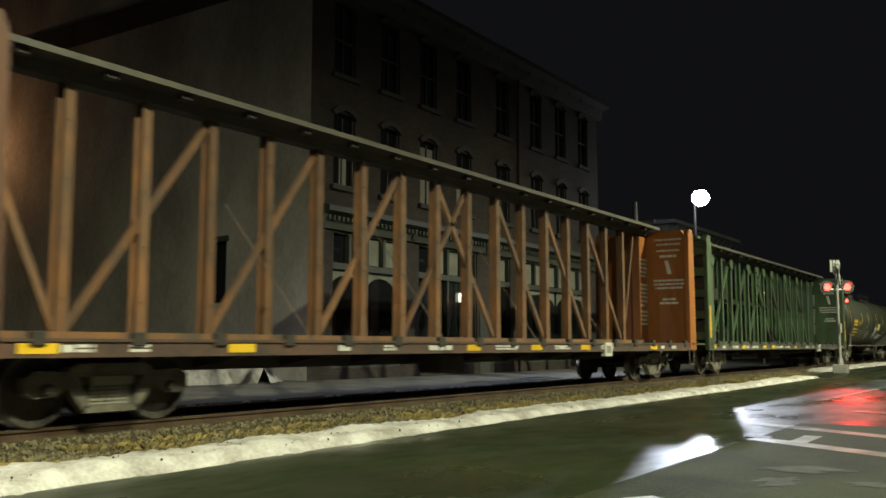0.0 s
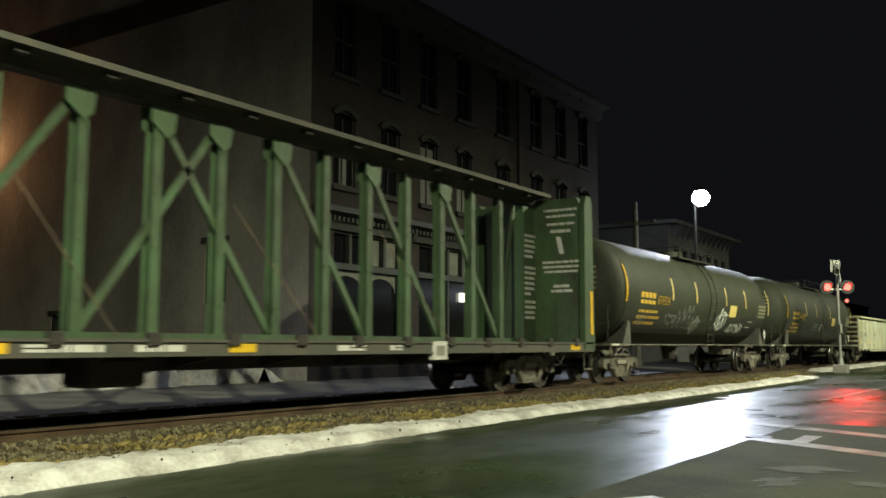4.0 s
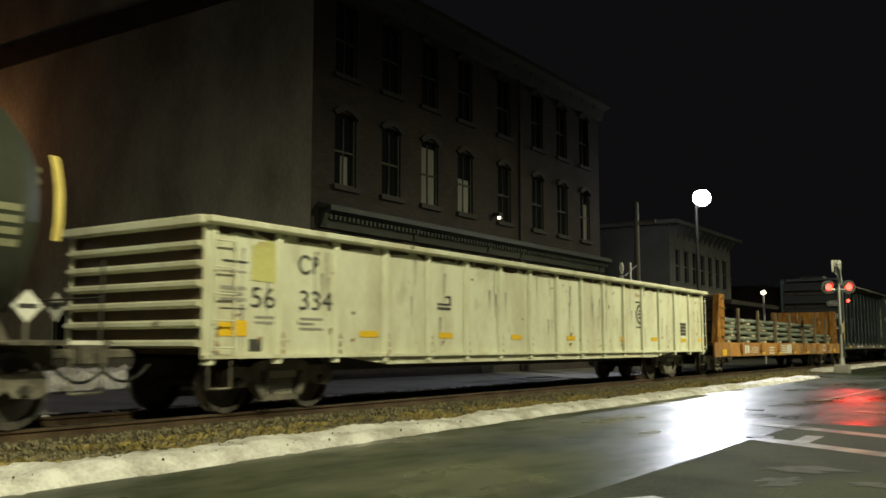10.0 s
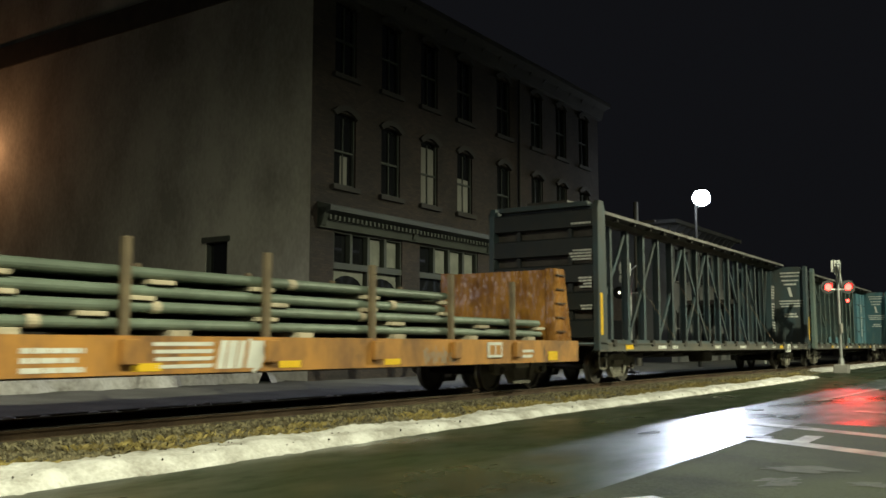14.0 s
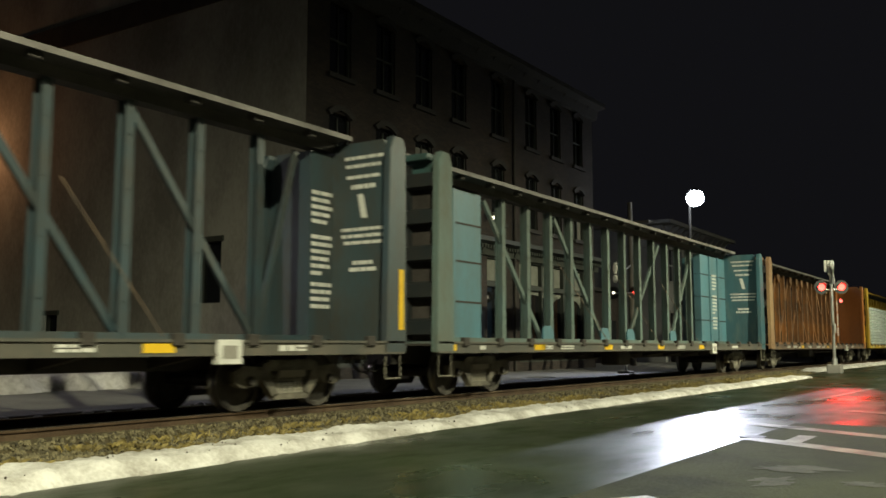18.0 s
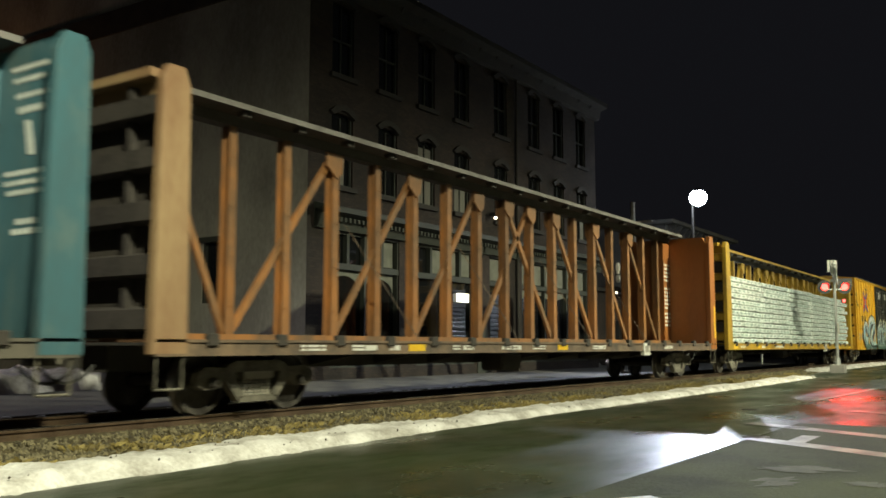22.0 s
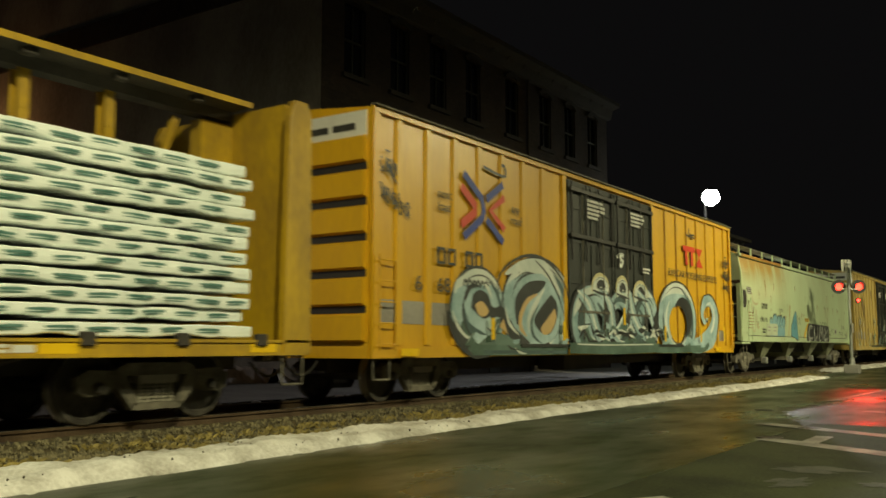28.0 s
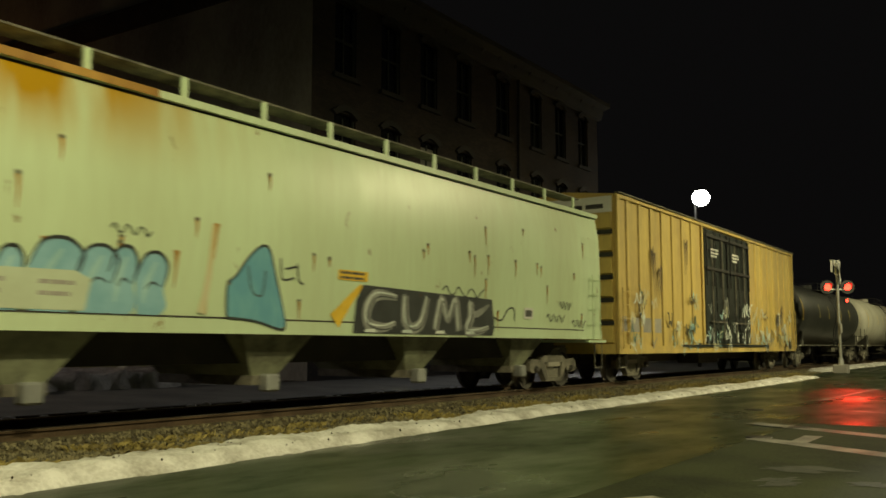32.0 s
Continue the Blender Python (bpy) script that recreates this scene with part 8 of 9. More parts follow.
        band(lay["white"], O, H, 0.06, lambda q: 0.10 + 0.30 * bump(q), 0.7 + turn, 2.4 + turn, yd - 0.004)
        band(lay["white"], O, H, 0.66, lambda q: 0.68 + 0.16 * bump(q), 2.6 + turn, 4.8 + turn, yd - 0.004)
        band(lay["green"], O, H, lambda q: 0.40 - 0.40 * bump(q), 0.80, 3.4, 6.1, yd - 0.006)
        band(lay["teal"], O, H, 0.34, lambda q: 0.36 + 0.22 * bump(q), 1.2 + turn, 3.6 + turn, yd - 0.008)
        band(lay["black"], O, H, 0.28, lambda q: 0.29 + 0.07 * bump(q), 0.4 + turn, 3.0 + turn, yd - 0.010)
        band(lay["black"], O, H, 0.56, lambda q: 0.57 + 0.12 * bump(q), 2.6 + turn, 5.4 + turn, yd - 0.010)
        band(lay["black"], O, H, lambda q: 0.15, lambda q: 0.17 + 0.20 * bump(q), 3.9 + turn, 5.2 + turn, yd - 0.010)
    # strokes that cross from letter to letter
    for pts, w in (([(7.5, 2.2), (8.1, 1.9), (8.6, 1.2), (9.2, 1.05)], 0.34), ([(8.9, 2.3), (9.3, 1.9), (9.5, 1.3), (10.1, 1.0)], 0.30), ([(10.5, 2.35), (10.7, 1.8), (11.1, 1.4), (11.8, 1.1)], 0.34), ([(9.2, 1.2), (9.9, 1.5), (10.4, 2.2)], 0.22), ([(11.0, 2.4), (11.7, 2.0), (12.1, 1.4)], 0.24)):
        n = len(pts)
        ribbon(lay["black"], [(x + 0.05, z - 0.05) for x, z in pts], [0.06 + 1.2 * w * bump((q + 0.5) / n) for q in range(n)], yd - 0.013)
        ribbon(lay["blue"], pts, [0.03 + w * bump((q + 0.5) / n) for q in range(n)], yd - 0.016)
        ribbon(lay["white"], [(x - 0.05, z + 0.05) for x, z in pts], [0.01 + 0.28 * w * bump((q + 0.5) / n) for q in range(n)], yd - 0.019)
    # curled heads above, cream-edged over white and black
    for cx, cz, rx, rz in ((8.72, 2.36, 0.52, 0.38), (10.02, 2.34, 0.42, 0.42), (11.22, 2.32, 0.50, 0.38)):
        O, H = (cx, cz, rx, rz), (cx + 0.06, cz - 0.06, rx * 0.25, rz * 0.25)
        band(lay["white"], O, H, 0.18, 1.0, -0.2, 3.5, yd - 0.012)
        band(lay["cream"], O, H, 0.0, lambda q: 0.02 + 0.22 * bump(q), -0.3, 3.6, yd - 0.015)
        band(lay["black"], O, H, lambda q: 0.62 - 0.15 * bump(q), 0.96, 0.4, 2.9, yd - 0.017)
        band(lay["black"], O, H, 0.30, lambda q: 0.31 + 0.05 * bump(q), 0.5, 2.6, yd - 0.017)
        ribbon(lay["black"], [(cx - rx * 0.9, cz - 0.06), (cx, cz - 0.12), (cx + rx * 1.1, cz - 0.16)], [0.03, 0.08, 0.03], yd - 0.019)
        ribbon(lay["teal"], [(cx - 0.2, cz - 0.35), (cx + 0.1, cz - 0.6), (cx + 0.05, cz - 1.0)], [0.05, 0.16, 0.05], yd - 0.021)
        blot(lay["black"], [(cx + 0.25, cz - 0.45), (cx + 0.5, cz - 0.55), (cx + 0.42, cz - 0.85), (cx + 0.18, cz - 0.75)], yd - 0.021)
    for k in range(26):
        x, z = 7.2 + rr.random() * 4.9, rr.uniform(0.98, 1.45)
        ribbon(lay[("green", "black", "teal", "white")[k % 4]], [(x, z), (x + 0.2, z + rr.uniform(-0.05, 0.12)), (x + 0.55, z + rr.uniform(-0.08, 0.08))], [0.02, rr.uniform(0.06, 0.16), 0.02], yd - 0.028 - 0.0004 * k)
    for pts in ([(9.72, 3.2), (9.9, 3.28), (10.0, 3.12)], [(9.85, 3.05), (10.0, 3.0), (10.12, 3.16)], [(10.0, 3.3), (10.15, 3.26)]):
        ribbon(lay["white"], pts, 0.10, yd - 0.010)
    for k in range(10):
        x, z = 7.4 + rr.random() * 4.9, rr.uniform(1.0, 1.5)
        ribbon(lay["black" if k % 3 else "white"], [(x, z), (x + 0.25, z + rr.uniform(-0.1, 0.2)), (x + 0.5, z + rr.uniform(-0.1, 0.1))], [0.02, 0.10, 0.02], yd - 0.041)
    # sea-green wash along the sill
    ribbon(lay["green"], [(3.0, 0.90), (5.0, 0.89), (7.0, 0.89)], 0.20, y0 - 0.026)
    ribbon(lay["green"], [(7.0, 0.93), (9.6, 0.92), (12.4, 0.93)], [0.24, 0.30, 0.24], yd - 0.044)
    ribbon(lay["green"], [(12.3, 0.89), (14.0, 0.88), (16.0, 0.90)], 0.20, y0 - 0.026)
    ribbon(lay["teal"], [(3.4, 0.86), (7.0, 0.84)], 0.06, y0 - 0.029)
    ribbon(lay["white"], [(7.4, 1.02), (9.0, 1.0), (12.0, 1.02)], 0.03, yd - 0.047)
    for bm in lay.values():
        # press the coats of paint together
        for v in bm.verts:
            base = yd if v.co.y < yd + 0.01 else y0
            v.co.y = base + (v.co.y - base) * 0.3 - (0.018 if base == y0 and v.co.z < 1.0 else 0.0)
    for k, m in paints:
        part("mural_paint", lay[k], m, c)


def worn_boxcar():
    s, L = 271.05, 19.3
    c, y = box_car(s, L, M_PALEYELLOW, M_DOORGREEN, "faded_boxcar", "faded yellow boxcar covered with scrawled graffiti")
    yr = y - 0.051
    rr = random.Random(33)
    paints = (M_GR_BLACK, M_GR_BLACK, M_GR_GREEN, M_GR_WHITE, M_GR_WHITE, M_GR_TEALPALE, M_PINK, M_PINK, M_GR_SILVER)
    for k in range(110):
        x0, z0 = rr.uniform(0.3, L - 1.0), 0.95 + 1.45 * rr.random() ** 1.4
        n = rr.randint(5, 9)
        pts = [(x0 + 0.075 * i + rr.uniform(-0.05, 0.05), z0 + rr.uniform(-0.28, 0.28)) for i in range(n)]
        part("scrawl", ribbon(bmesh.new(), pts, rr.uniform(0.025, 0.07), yr - 0.066 * (6.3 < x0 < 12.3) - 0.0004 * k), rr.choice(paints), c, "scrawled spray paint")
    for x, z in ((2.4, 3.7), (2.9, 3.2), (L - 2.4, 2.6), (L - 3.1, 2.2), (5.2, 4.2)):
        for k in range(5):
            part("rust_run", ribbon(bmesh.new(), [(x + 0.07 * k, z + rr.uniform(-0.1, 0.1)), (x + 0.07 * k + rr.uniform(-0.04, 0.04), z - rr.uniform(0.3, 0.6)), (x + 0.07 * k, z - rr.uniform(0.7, 1.3))], [0.06, 0.035, 0.008], yr - 0.0004 * k), M_DARKRUST_SHADE, c, "dark rust run")
    part("stencil", bars(7.6, yr - 0.074, 4.2, [0.8, 0.8, 0.6], 0.07, 0.04, 7), M_STENCIL, c)
    part("stencil", bars(10.0, yr - 0.074, 4.2, [0.8, 0.8, 0.6], 0.07, 0.04, 8), M_STENCIL, c)


def blot_end(x, e, pts):
    """A thin painted patch with an outline of points (y, z) on an end that faces along x."""
    return prism(bmesh.new(), pts, "x", x, x - e * 0.004)


def covered_hopper():
    s, L = 250.75, 19.4
    c = car("covered_hopper", "pale green-grey covered hopper car with rust streaks and graffiti", s, L, 1.85)
    hw, zb, ze, zp = 1.55, 1.33, 4.20, 4.55
    a, b = 0.02, L - 0.25
    # body section: bulging side, curved roof
    sec = [(-hw + 0.03, zb), (-hw - 0.0, zb + 0.5), (-hw - 0.03, 2.6), (-hw, 3.6), (-hw + 0.10, ze), (-1.0, 4.42), (-0.5, zp), (0.5, zp), (1.0, 4.42), (hw - 0.10, ze), (hw, 3.6), (hw + 0.03, 2.6), (hw, zb + 0.5), (hw - 0.03, zb)]
    bm = bmesh.new()
    bay = 1.0
    xs = [a + bay + (b - a - 2 * bay) * i / 24 for i in range(25)]
    rings = [[bm.verts.new((x, yy, zz)) for yy, zz in sec] for x in xs]
    for p, q in zip(rings, rings[1:]):
        for j in range(len(sec)):
            bm.faces.new((p[j], q[j], q[(j + 1) % len(sec)], p[(j + 1) % len(sec)]))
    bm.faces.new(rings[0])
    bm.faces.new(rings[-1][::-1])
    bmesh.ops.recalc_face_normals(bm, faces=bm.faces)
    smooth(part("body", bm, M_HOPBODY, c), 40)
    # each end is an open bay: a hood above, side sheets, and a sloping floor sheet behind
    low = 3.12
    hood = [(-hw - 0.014, low), (-hw, 3.6), (-hw + 0.10, ze), (-1.0, 4.42), (-0.5, zp), (0.5, zp), (1.0, 4.42), (hw - 0.10, ze), (hw, 3.6), (hw + 0.014, low)]
    for e, x in ((1, a), (-1, b)):
        end = part("end_hood", prism(bmesh.new(), hood, "x", x, x + e * (bay - 0.002)), M_HOPBODY, c, "rounded hood over the open end bay")
        for n in (-1, 1):
            side = [(n * (hw - 0.03), zb), (n * hw, zb + 0.5), (n * (hw + 0.03), 2.6), (n * (hw + 0.014), low - 0.002), (n * (hw - 0.03), low - 0.002), (n * (hw - 0.03), 2.6), (n * (hw - 0.07), zb)]
            part("side_sheet", prism(bmesh.new(), side, "x", x, x + e * (bay - 0.002)), M_HOPPER, end)
        # black paint on the sloping sheet stands in for the bay's shade
        part("slope_sheet", prism(bmesh.new(), [(x + e * 0.35, low - 0.01), (x + e * 0.42, low - 0.01), (x + e * 0.99, 1.6), (x + e * 0.99, 1.4), (x + e * 0.92, 1.4)], "y", -hw + 0.09, hw - 0.09), M_UNDER, end, "sloping sheet in the end bay, painted dark for its shade")
        for z in (2.0, 2.45):
            part("grab_iron", cyl(bmesh.new(), (x - e * 0.03, -hw + 0.06, z), (x - e * 0.03, -0.55, z), 0.018, n=6), M_HOPPER, end)
        for y, top in ((-hw + 0.06, low), (-hw + 0.13, low), (-0.80, 2.45), (-0.42, 2.45), (hw - 0.06, low)):
            part("upright", boxes((min(x - e * 0.05, x + e * 0.01), max(x - e * 0.05, x + e * 0.01), y - 0.035, y + 0.035, zb - 0.15, top)), M_HOPPER, end)
        part("rust_fringe", blot_end(x - e * 0.006, e, [(-1.52, 3.30), (-0.55, 3.26), (-0.60, 3.19), (-0.9, 3.18), (-1.2, 3.22), (-1.35, 3.16), (-1.52, 3.20)]), M_DARKRUST_SHADE, end, "rust along the lower edge of the hood")
    for n in (-1, 1):
        y = n * hw
        part("side_sill", boxes((0.1, L - 0.1, min(y - n * 0.02, y - n * 0.1), max(y - n * 0.02, y - n * 0.1), 1.14, zb + 0.03)), M_HOPPER, c)
        part("eave_rail", boxes((a, b, min(y - n * 0.02, y - n * 0.16), max(y - n * 0.02, y - n * 0.16), ze - 0.05, ze + 0.05)), M_HOPPER, c)
        # roof walkway supports and edge
        sm = mesh_of("walkway_post", boxes((-0.05, 0.05, -0.02, 0.02, 0, 0.34)), M_HOPPER)
        for k in range(13):
            part("walkway_post", sm, M_HOPPER, c, at=(a + 0.25 + k * (b - a - 0.5) / 12, n * 0.98, 4.38))
        part("roof_walkway", boxes((a - 0.1, b + 0.1, min(n * 0.99, n * 0.55), max(n * 0.99, n * 0.55), 4.70, 4.73)), M_TRUCK, c)
    hatch = mesh_of("roof_hatch", cyl(bmesh.new(), (0, 0, 0), (0, 0, 0.12), 0.35, 0.33, 16), M_HOPPER)
    for k in range(8):
        part("roof_hatch", hatch, M_HOPPER, c, at=(1.7 + k * (L - 3.4) / 7, 0, zp))
    # four discharge hoppers
    for k in range(4):
        x = 4.25 + k * 3.85
        bm = bmesh.new()
        top = [(x - 0.78, -1.36, 1.2), (x + 0.78, -1.36, 1.2), (x + 0.78, 1.36, 1.2), (x - 0.78, 1.36, 1.2)]
        low = [(x - 0.26, -1.02, 0.52), (x + 0.26, -1.02, 0.52), (x + 0.26, 1.02, 0.52), (x - 0.26, 1.02, 0.52)]
        t, w = [bm.verts.new(p) for p in top], [bm.verts.new(p) for p in low]
        for i in range(4):
            bm.faces.new((t[i], t[(i + 1) % 4], w[(i + 1) % 4], w[i]))
        bm.faces.new(w)
        bm.faces.new(t[::-1])
        bmesh.ops.recalc_face_normals(bm, faces=bm.faces)
        hp = part("discharge_hopper", bm, M_HOPCHUTE, c, "tapering discharge hopper")
        part("outlet", boxes((x - 0.28, x + 0.28, -1.06, 1.06, 0.40, 0.54)), M_TRUCK, hp)
        part("outlet_gate", soften(boxes((x - 0.10, x + 0.16, -1.22, -1.0, 0.30, 0.56)), 0.03), M_GALV, hp)
    # black box added between the chutes to paint in the shade there
    part("slope_sheet", boxes((3.0, L - 3.0, -0.95, 0.95, 0.72, 1.325)), M_UNDER, c, "belly between the chutes, painted dark for its shade")
    part("centre_sill", boxes((0.2, L - 0.2, -0.25, 0.25, 0.7, 1.14)), M_UNDER, c)
    for e, x in ((1, 0.0), (-1, L)):
        # black plate that paints in a dark cut-out in the side sheet, platform
        if e > 0:
            part("end_opening", prism(bmesh.new(), [(0.10, 2.33), (0.36, 2.33), (0.47, 2.48), (0.47, 2.80), (0.36, 2.96), (0.10, 2.96)], "y", -hw - 0.040, -hw - 0.034), M_BLACK, c, "black plate painted in as an opening in the end panel")
        part("end_platform", boxes((min(x - e * 0.1, x + e * 0.9), max(x - e * 0.1, x + e * 0.9), -hw, hw, 1.06, 1.12)), M_HOPPER, c)
        ladder(c, x + (0.42 if e > 0 else -0.85), -hw - 0.09, 1.2, 2.6, 0.44, 5, M_HOPPER)
        steps(c, x + (0.1 if e > 0 else -0.52), -hw + 0.03, 0.42, 1.1, 0.45)
    y = -hw - 0.035
    # rust running down from the eave
    rr = random.Random(3)
    bm = bmesh.new()
    dk = bmesh.new()
    for k in range(34):
        x, z = rr.uniform(0.8, L - 0.6), rr.choice((1.75, 2.25, 2.75, 3.35)) + rr.uniform(-0.12, 0.12)
        h = rr.uniform(0.12, 0.42)
        ribbon(bm, [(x, z), (x + 0.01, z - h * 0.4), (x, z - h)], [0.07, 0.04, 0.008], y)
        ribbon(dk, [(x - 0.03, z + 0.01), (x + 0.035, z + 0.012)], rr.uniform(0.03, 0.06), y - 0.004)
    part("rust_spot", bm, M_HOPRUST, c)
    part("rust_spot", dk, M_DARKRUST_SHADE, c, "dark rusted rivets")
    # thin dark strips paint the shadow lines at sill and eave
    gap = bmesh.new()
    box(gap, a + 0.9, b - 0.9, -hw + 0.013, -hw + 0.03, 1.342, 1.364)
    box(gap, a + 0.3, b - 0.3, -hw + 0.086, -hw + 0.094, ze - 0.085, ze - 0.052)
    part("eave_seam", gap, M_UNDER, c, "dark strips painted for shade under the eave and along the sill")
    part("eave_rust", boxes((a + 0.2, a + 5.6, -hw + 0.012, -hw + 0.018, ze - 0.048, ze + 0.052)), M_HOPRUST, c, "rust along the eave")
    part("notice", boxes((0.58, 1.12, y - 0.004, y, 2.84, 3.08)), M_BLACKSTENCIL, c, "small black notice panel")
    part("stencil", bars(0.63, y - 0.006, 3.05, [0.44, 0.44, 0.44], 0.03, 0.045, 3, 0.002), M_STENCIL, c)
    bm = bmesh.new()
    for i in range(4):
        x = 2.44 + i * 0.20
        for u, v, lo, hi in ((0, 0.13, 0, 0.035), (0, 0.13, 0.165, 0.20), (0, 0.035, 0.035, 0.165), (0.095, 0.13, 0.035, 0.165)):
            box(bm, x + u, x + v, y - 0.003, y, 2.37 + lo, 2.37 + hi)
    part("company_mark", bm, M_BLACKSTENCIL, c, "black company mark in open squares")
    lettering("891145", 0.24, 2.28, y - 0.002, 1.88, M_BLACKSTENCIL, c, 1.35, "number")
    part("stencil", bars(2.55, y, 1.62, [0.5, 0.4], 0.05, 0.05, 4), M_BLACKSTENCIL, c)
    part("stencil", bars(0.68, y, 2.2, [0.7] * 6, 0.035, 0.075, 14), M_TAN, c)
    # washed-out pinkish letters near the end
    for k, pts in enumerate(([(0.75, 2.6), (0.72, 2.2), (0.9, 1.9)], [(1.15, 2.5), (1.2, 2.0), (1.25, 1.6), (1.6, 1.55), (1.65, 2.3)], [(1.2, 2.9), (1.25, 2.6), (1.6, 2.5), (1.95, 2.55)], [(1.75, 2.3), (1.85, 1.7), (2.1, 1.65)])):
        part("graffiti", ribbon(bmesh.new(), pts, 0.07, y - 0.002 * k), M_PINK, c, "washed-out pinkish scrawl")
    # pale blue round letters with dark edges, half covered by a painted-out panel
    for k, (x, w, h) in enumerate(((3.55, 0.30, 0.70), (3.95, 0.62, 0.84), (4.55, 0.50, 0.80), (4.98, 0.36, 0.82), (5.38, 0.42, 0.78))):
        out = [(x, 1.36), (x - 0.04, 1.36 + h * 0.6), (x + w * 0.2, 1.36 + h * 0.94), (x + w * 0.7, 1.36 + h), (x + w * 1.05, 1.36 + h * 0.8), (x + w * 0.9, 1.36 + h * 0.45), (x + w * 1.05, 1.36 + h * 0.15), (x + w * 0.8, 1.36)]
        part("graffiti", blot(bmesh.new(), rounded(out, 0)[0], y - 0.002 * k), M_GR_SKY, c, "pale blue spray letter")
        part("graffiti", ribbon(bmesh.new(), out[1:6], [0.015, 0.04, 0.05, 0.04, 0.015], y - 0.002 * k - 0.003), M_GR_BLACK, c, "dark edge of a spray letter")
        part("graffiti", ribbon(bmesh.new(), [(x + w * 0.25, 1.36 + h * 0.4), (x + w * 0.5, 1.36 + h * 0.52), (x + w * 0.8, 1.36 + h * 0.45)], [0.01, 0.03, 0.01], y - 0.002 * k - 0.003), M_GR_BLACK, c)
        part("graffiti", ribbon(bmesh.new(), [(x + w * 0.2, 1.5), (x + w * 0.3, 1.36 + h * 0.5), (x + w * 0.6, 1.36 + h * 0.85)], [0.03, 0.10, 0.04], y - 0.002 * k - 0.002), M_GR_TEALPALE, c)
    part("paint_patch", blot(bmesh.new(), [(3.05, 1.38), (4.65, 1.38), (4.72, 1.75), (4.5, 1.84), (3.1, 1.82)], y - 0.018), M_HOPPATCH, c, "painted-out pale grey panel")
    part("stencil", bars(3.3, y - 0.024, 1.72, [0.35, 0.3], 0.05, 0.08, 24), M_GREYPATCH, c)
    part("stencil", bars(4.05, y - 0.024, 1.72, [0.45, 0.4], 0.05, 0.08, 25), M_GREYPATCH, c)
    part("graffiti", ribbon(bmesh.new(), [(4.94 + 0.06 * i, 2.39 + 0.06 * math.sin(i * 1.9)) for i in range(11)], 0.022, y), M_GR_BLACK, c, "small black tag")
    # leaning pointed blue shape with a crayon-like darker face
    out = [(6.86, 1.36), (6.84, 1.80), (7.0, 1.95), (7.25, 2.25), (7.48, 2.40), (7.62, 2.34), (7.75, 2.0), (7.9, 1.6), (8.0, 1.26), (7.85, 1.22), (7.4, 1.32)]
    part("graffiti", blot(bmesh.new(), out, y), M_GR_SKYDEEP, c, "pointed blue spray shape")
    part("graffiti", ribbon(bmesh.new(), out + [out[0]], 0.035, y - 0.004), M_GR_BLACK, c, "dark edge of a spray shape")
    part("graffiti", ribbon(bmesh.new(), [(7.2, 2.1), (7.3, 1.75), (7.5, 1.7), (7.55, 2.05)], 0.03, y - 0.004), M_GR_DEEP, c)
    for pts in ([(7.85, 2.25), (7.9, 1.95), (8.15, 1.98)], [(7.95, 2.1), (8.2, 2.15)], [(8.2, 2.2), (8.25, 1.95), (8.35, 1.9)]):
        part("graffiti", ribbon(bmesh.new(), pts, 0.03, y), M_GR_BLACK, c, "small black tag")
    part("decal", boxes((9.15, 9.9, y - 0.003, y, 2.02, 2.18)), M_YELLOWSTENCIL, c, "yellow notice")
    part("stencil", bars(9.2, y - 0.005, 2.16, [0.6, 0.6], 0.04, 0.04, 31, 0.001), M_BLACKSTENCIL, c)
    part("decal", ribbon(bmesh.new(), [(9.75, 1.95), (9.45, 1.7), (9.1, 1.36)], [0.08, 0.16, 0.30], y), M_YELLOWSTENCIL, c, "yellow overspray")
    # silver block letters on black
    part("graffiti", blot(bmesh.new(), [(9.55, 1.18), (9.62, 1.7), (9.78, 1.97), (13.9, 1.90), (14.02, 1.35), (13.95, 1.18)], y - 0.002), M_GR_BLACK, c, "black outline of block letters")
    shapes = (
        ([(0.86, 1.80), (0.30, 1.82), (0.08, 1.60), (0.14, 1.34), (0.55, 1.28), (0.88, 1.36)], [0.10, 0.20, 0.24, 0.22, 0.16, 0.08]),
        ([(0.06, 1.84), (0.12, 1.45), (0.34, 1.28), (0.62, 1.40), (0.74, 1.84)], [0.18, 0.24, 0.20, 0.22, 0.16]),
        ([(0.04, 1.26), (0.18, 1.82), (0.44, 1.46), (0.64, 1.82), (0.84, 1.26)], [0.20, 0.22, 0.14, 0.22, 0.20]),
        ([(0.14, 1.82), (0.20, 1.52), (0.10, 1.28), (0.50, 1.26), (0.90, 1.34)], [0.20, 0.26, 0.22, 0.16, 0.08]),
    )
    for k, (pts, ws) in enumerate(shapes):
        x = 9.82 + k * 1.03
        pts = [(x + u + 0.10 * (v - 1.5), v) for u, v in pts]
        part("graffiti", ribbon(bmesh.new(), pts, ws, y - 0.020), M_GR_SILVER, c, "silver block letter stroke")
        part("graffiti", ribbon(bmesh.new(), [(u - 0.03, v + 0.035) for u, v in pts], [w * 0.16 for w in ws], y - 0.026), M_GR_WHITE, c, "white highlight")
        part("graffiti", ribbon(bmesh.new(), [(u + 0.04, v - 0.03) for u, v in pts], [w * 0.12 for w in ws], y - 0.030), M_GR_BLACK, c)
        if k == 3:
            part("graffiti", ribbon(bmesh.new(), [(x + 0.2, 1.55), (x + 0.5, 1.62), (x + 0.86, 1.78)], [0.10, 0.14, 0.06], y - 0.022), M_GR_SILVER, c, "silver block letter stroke")
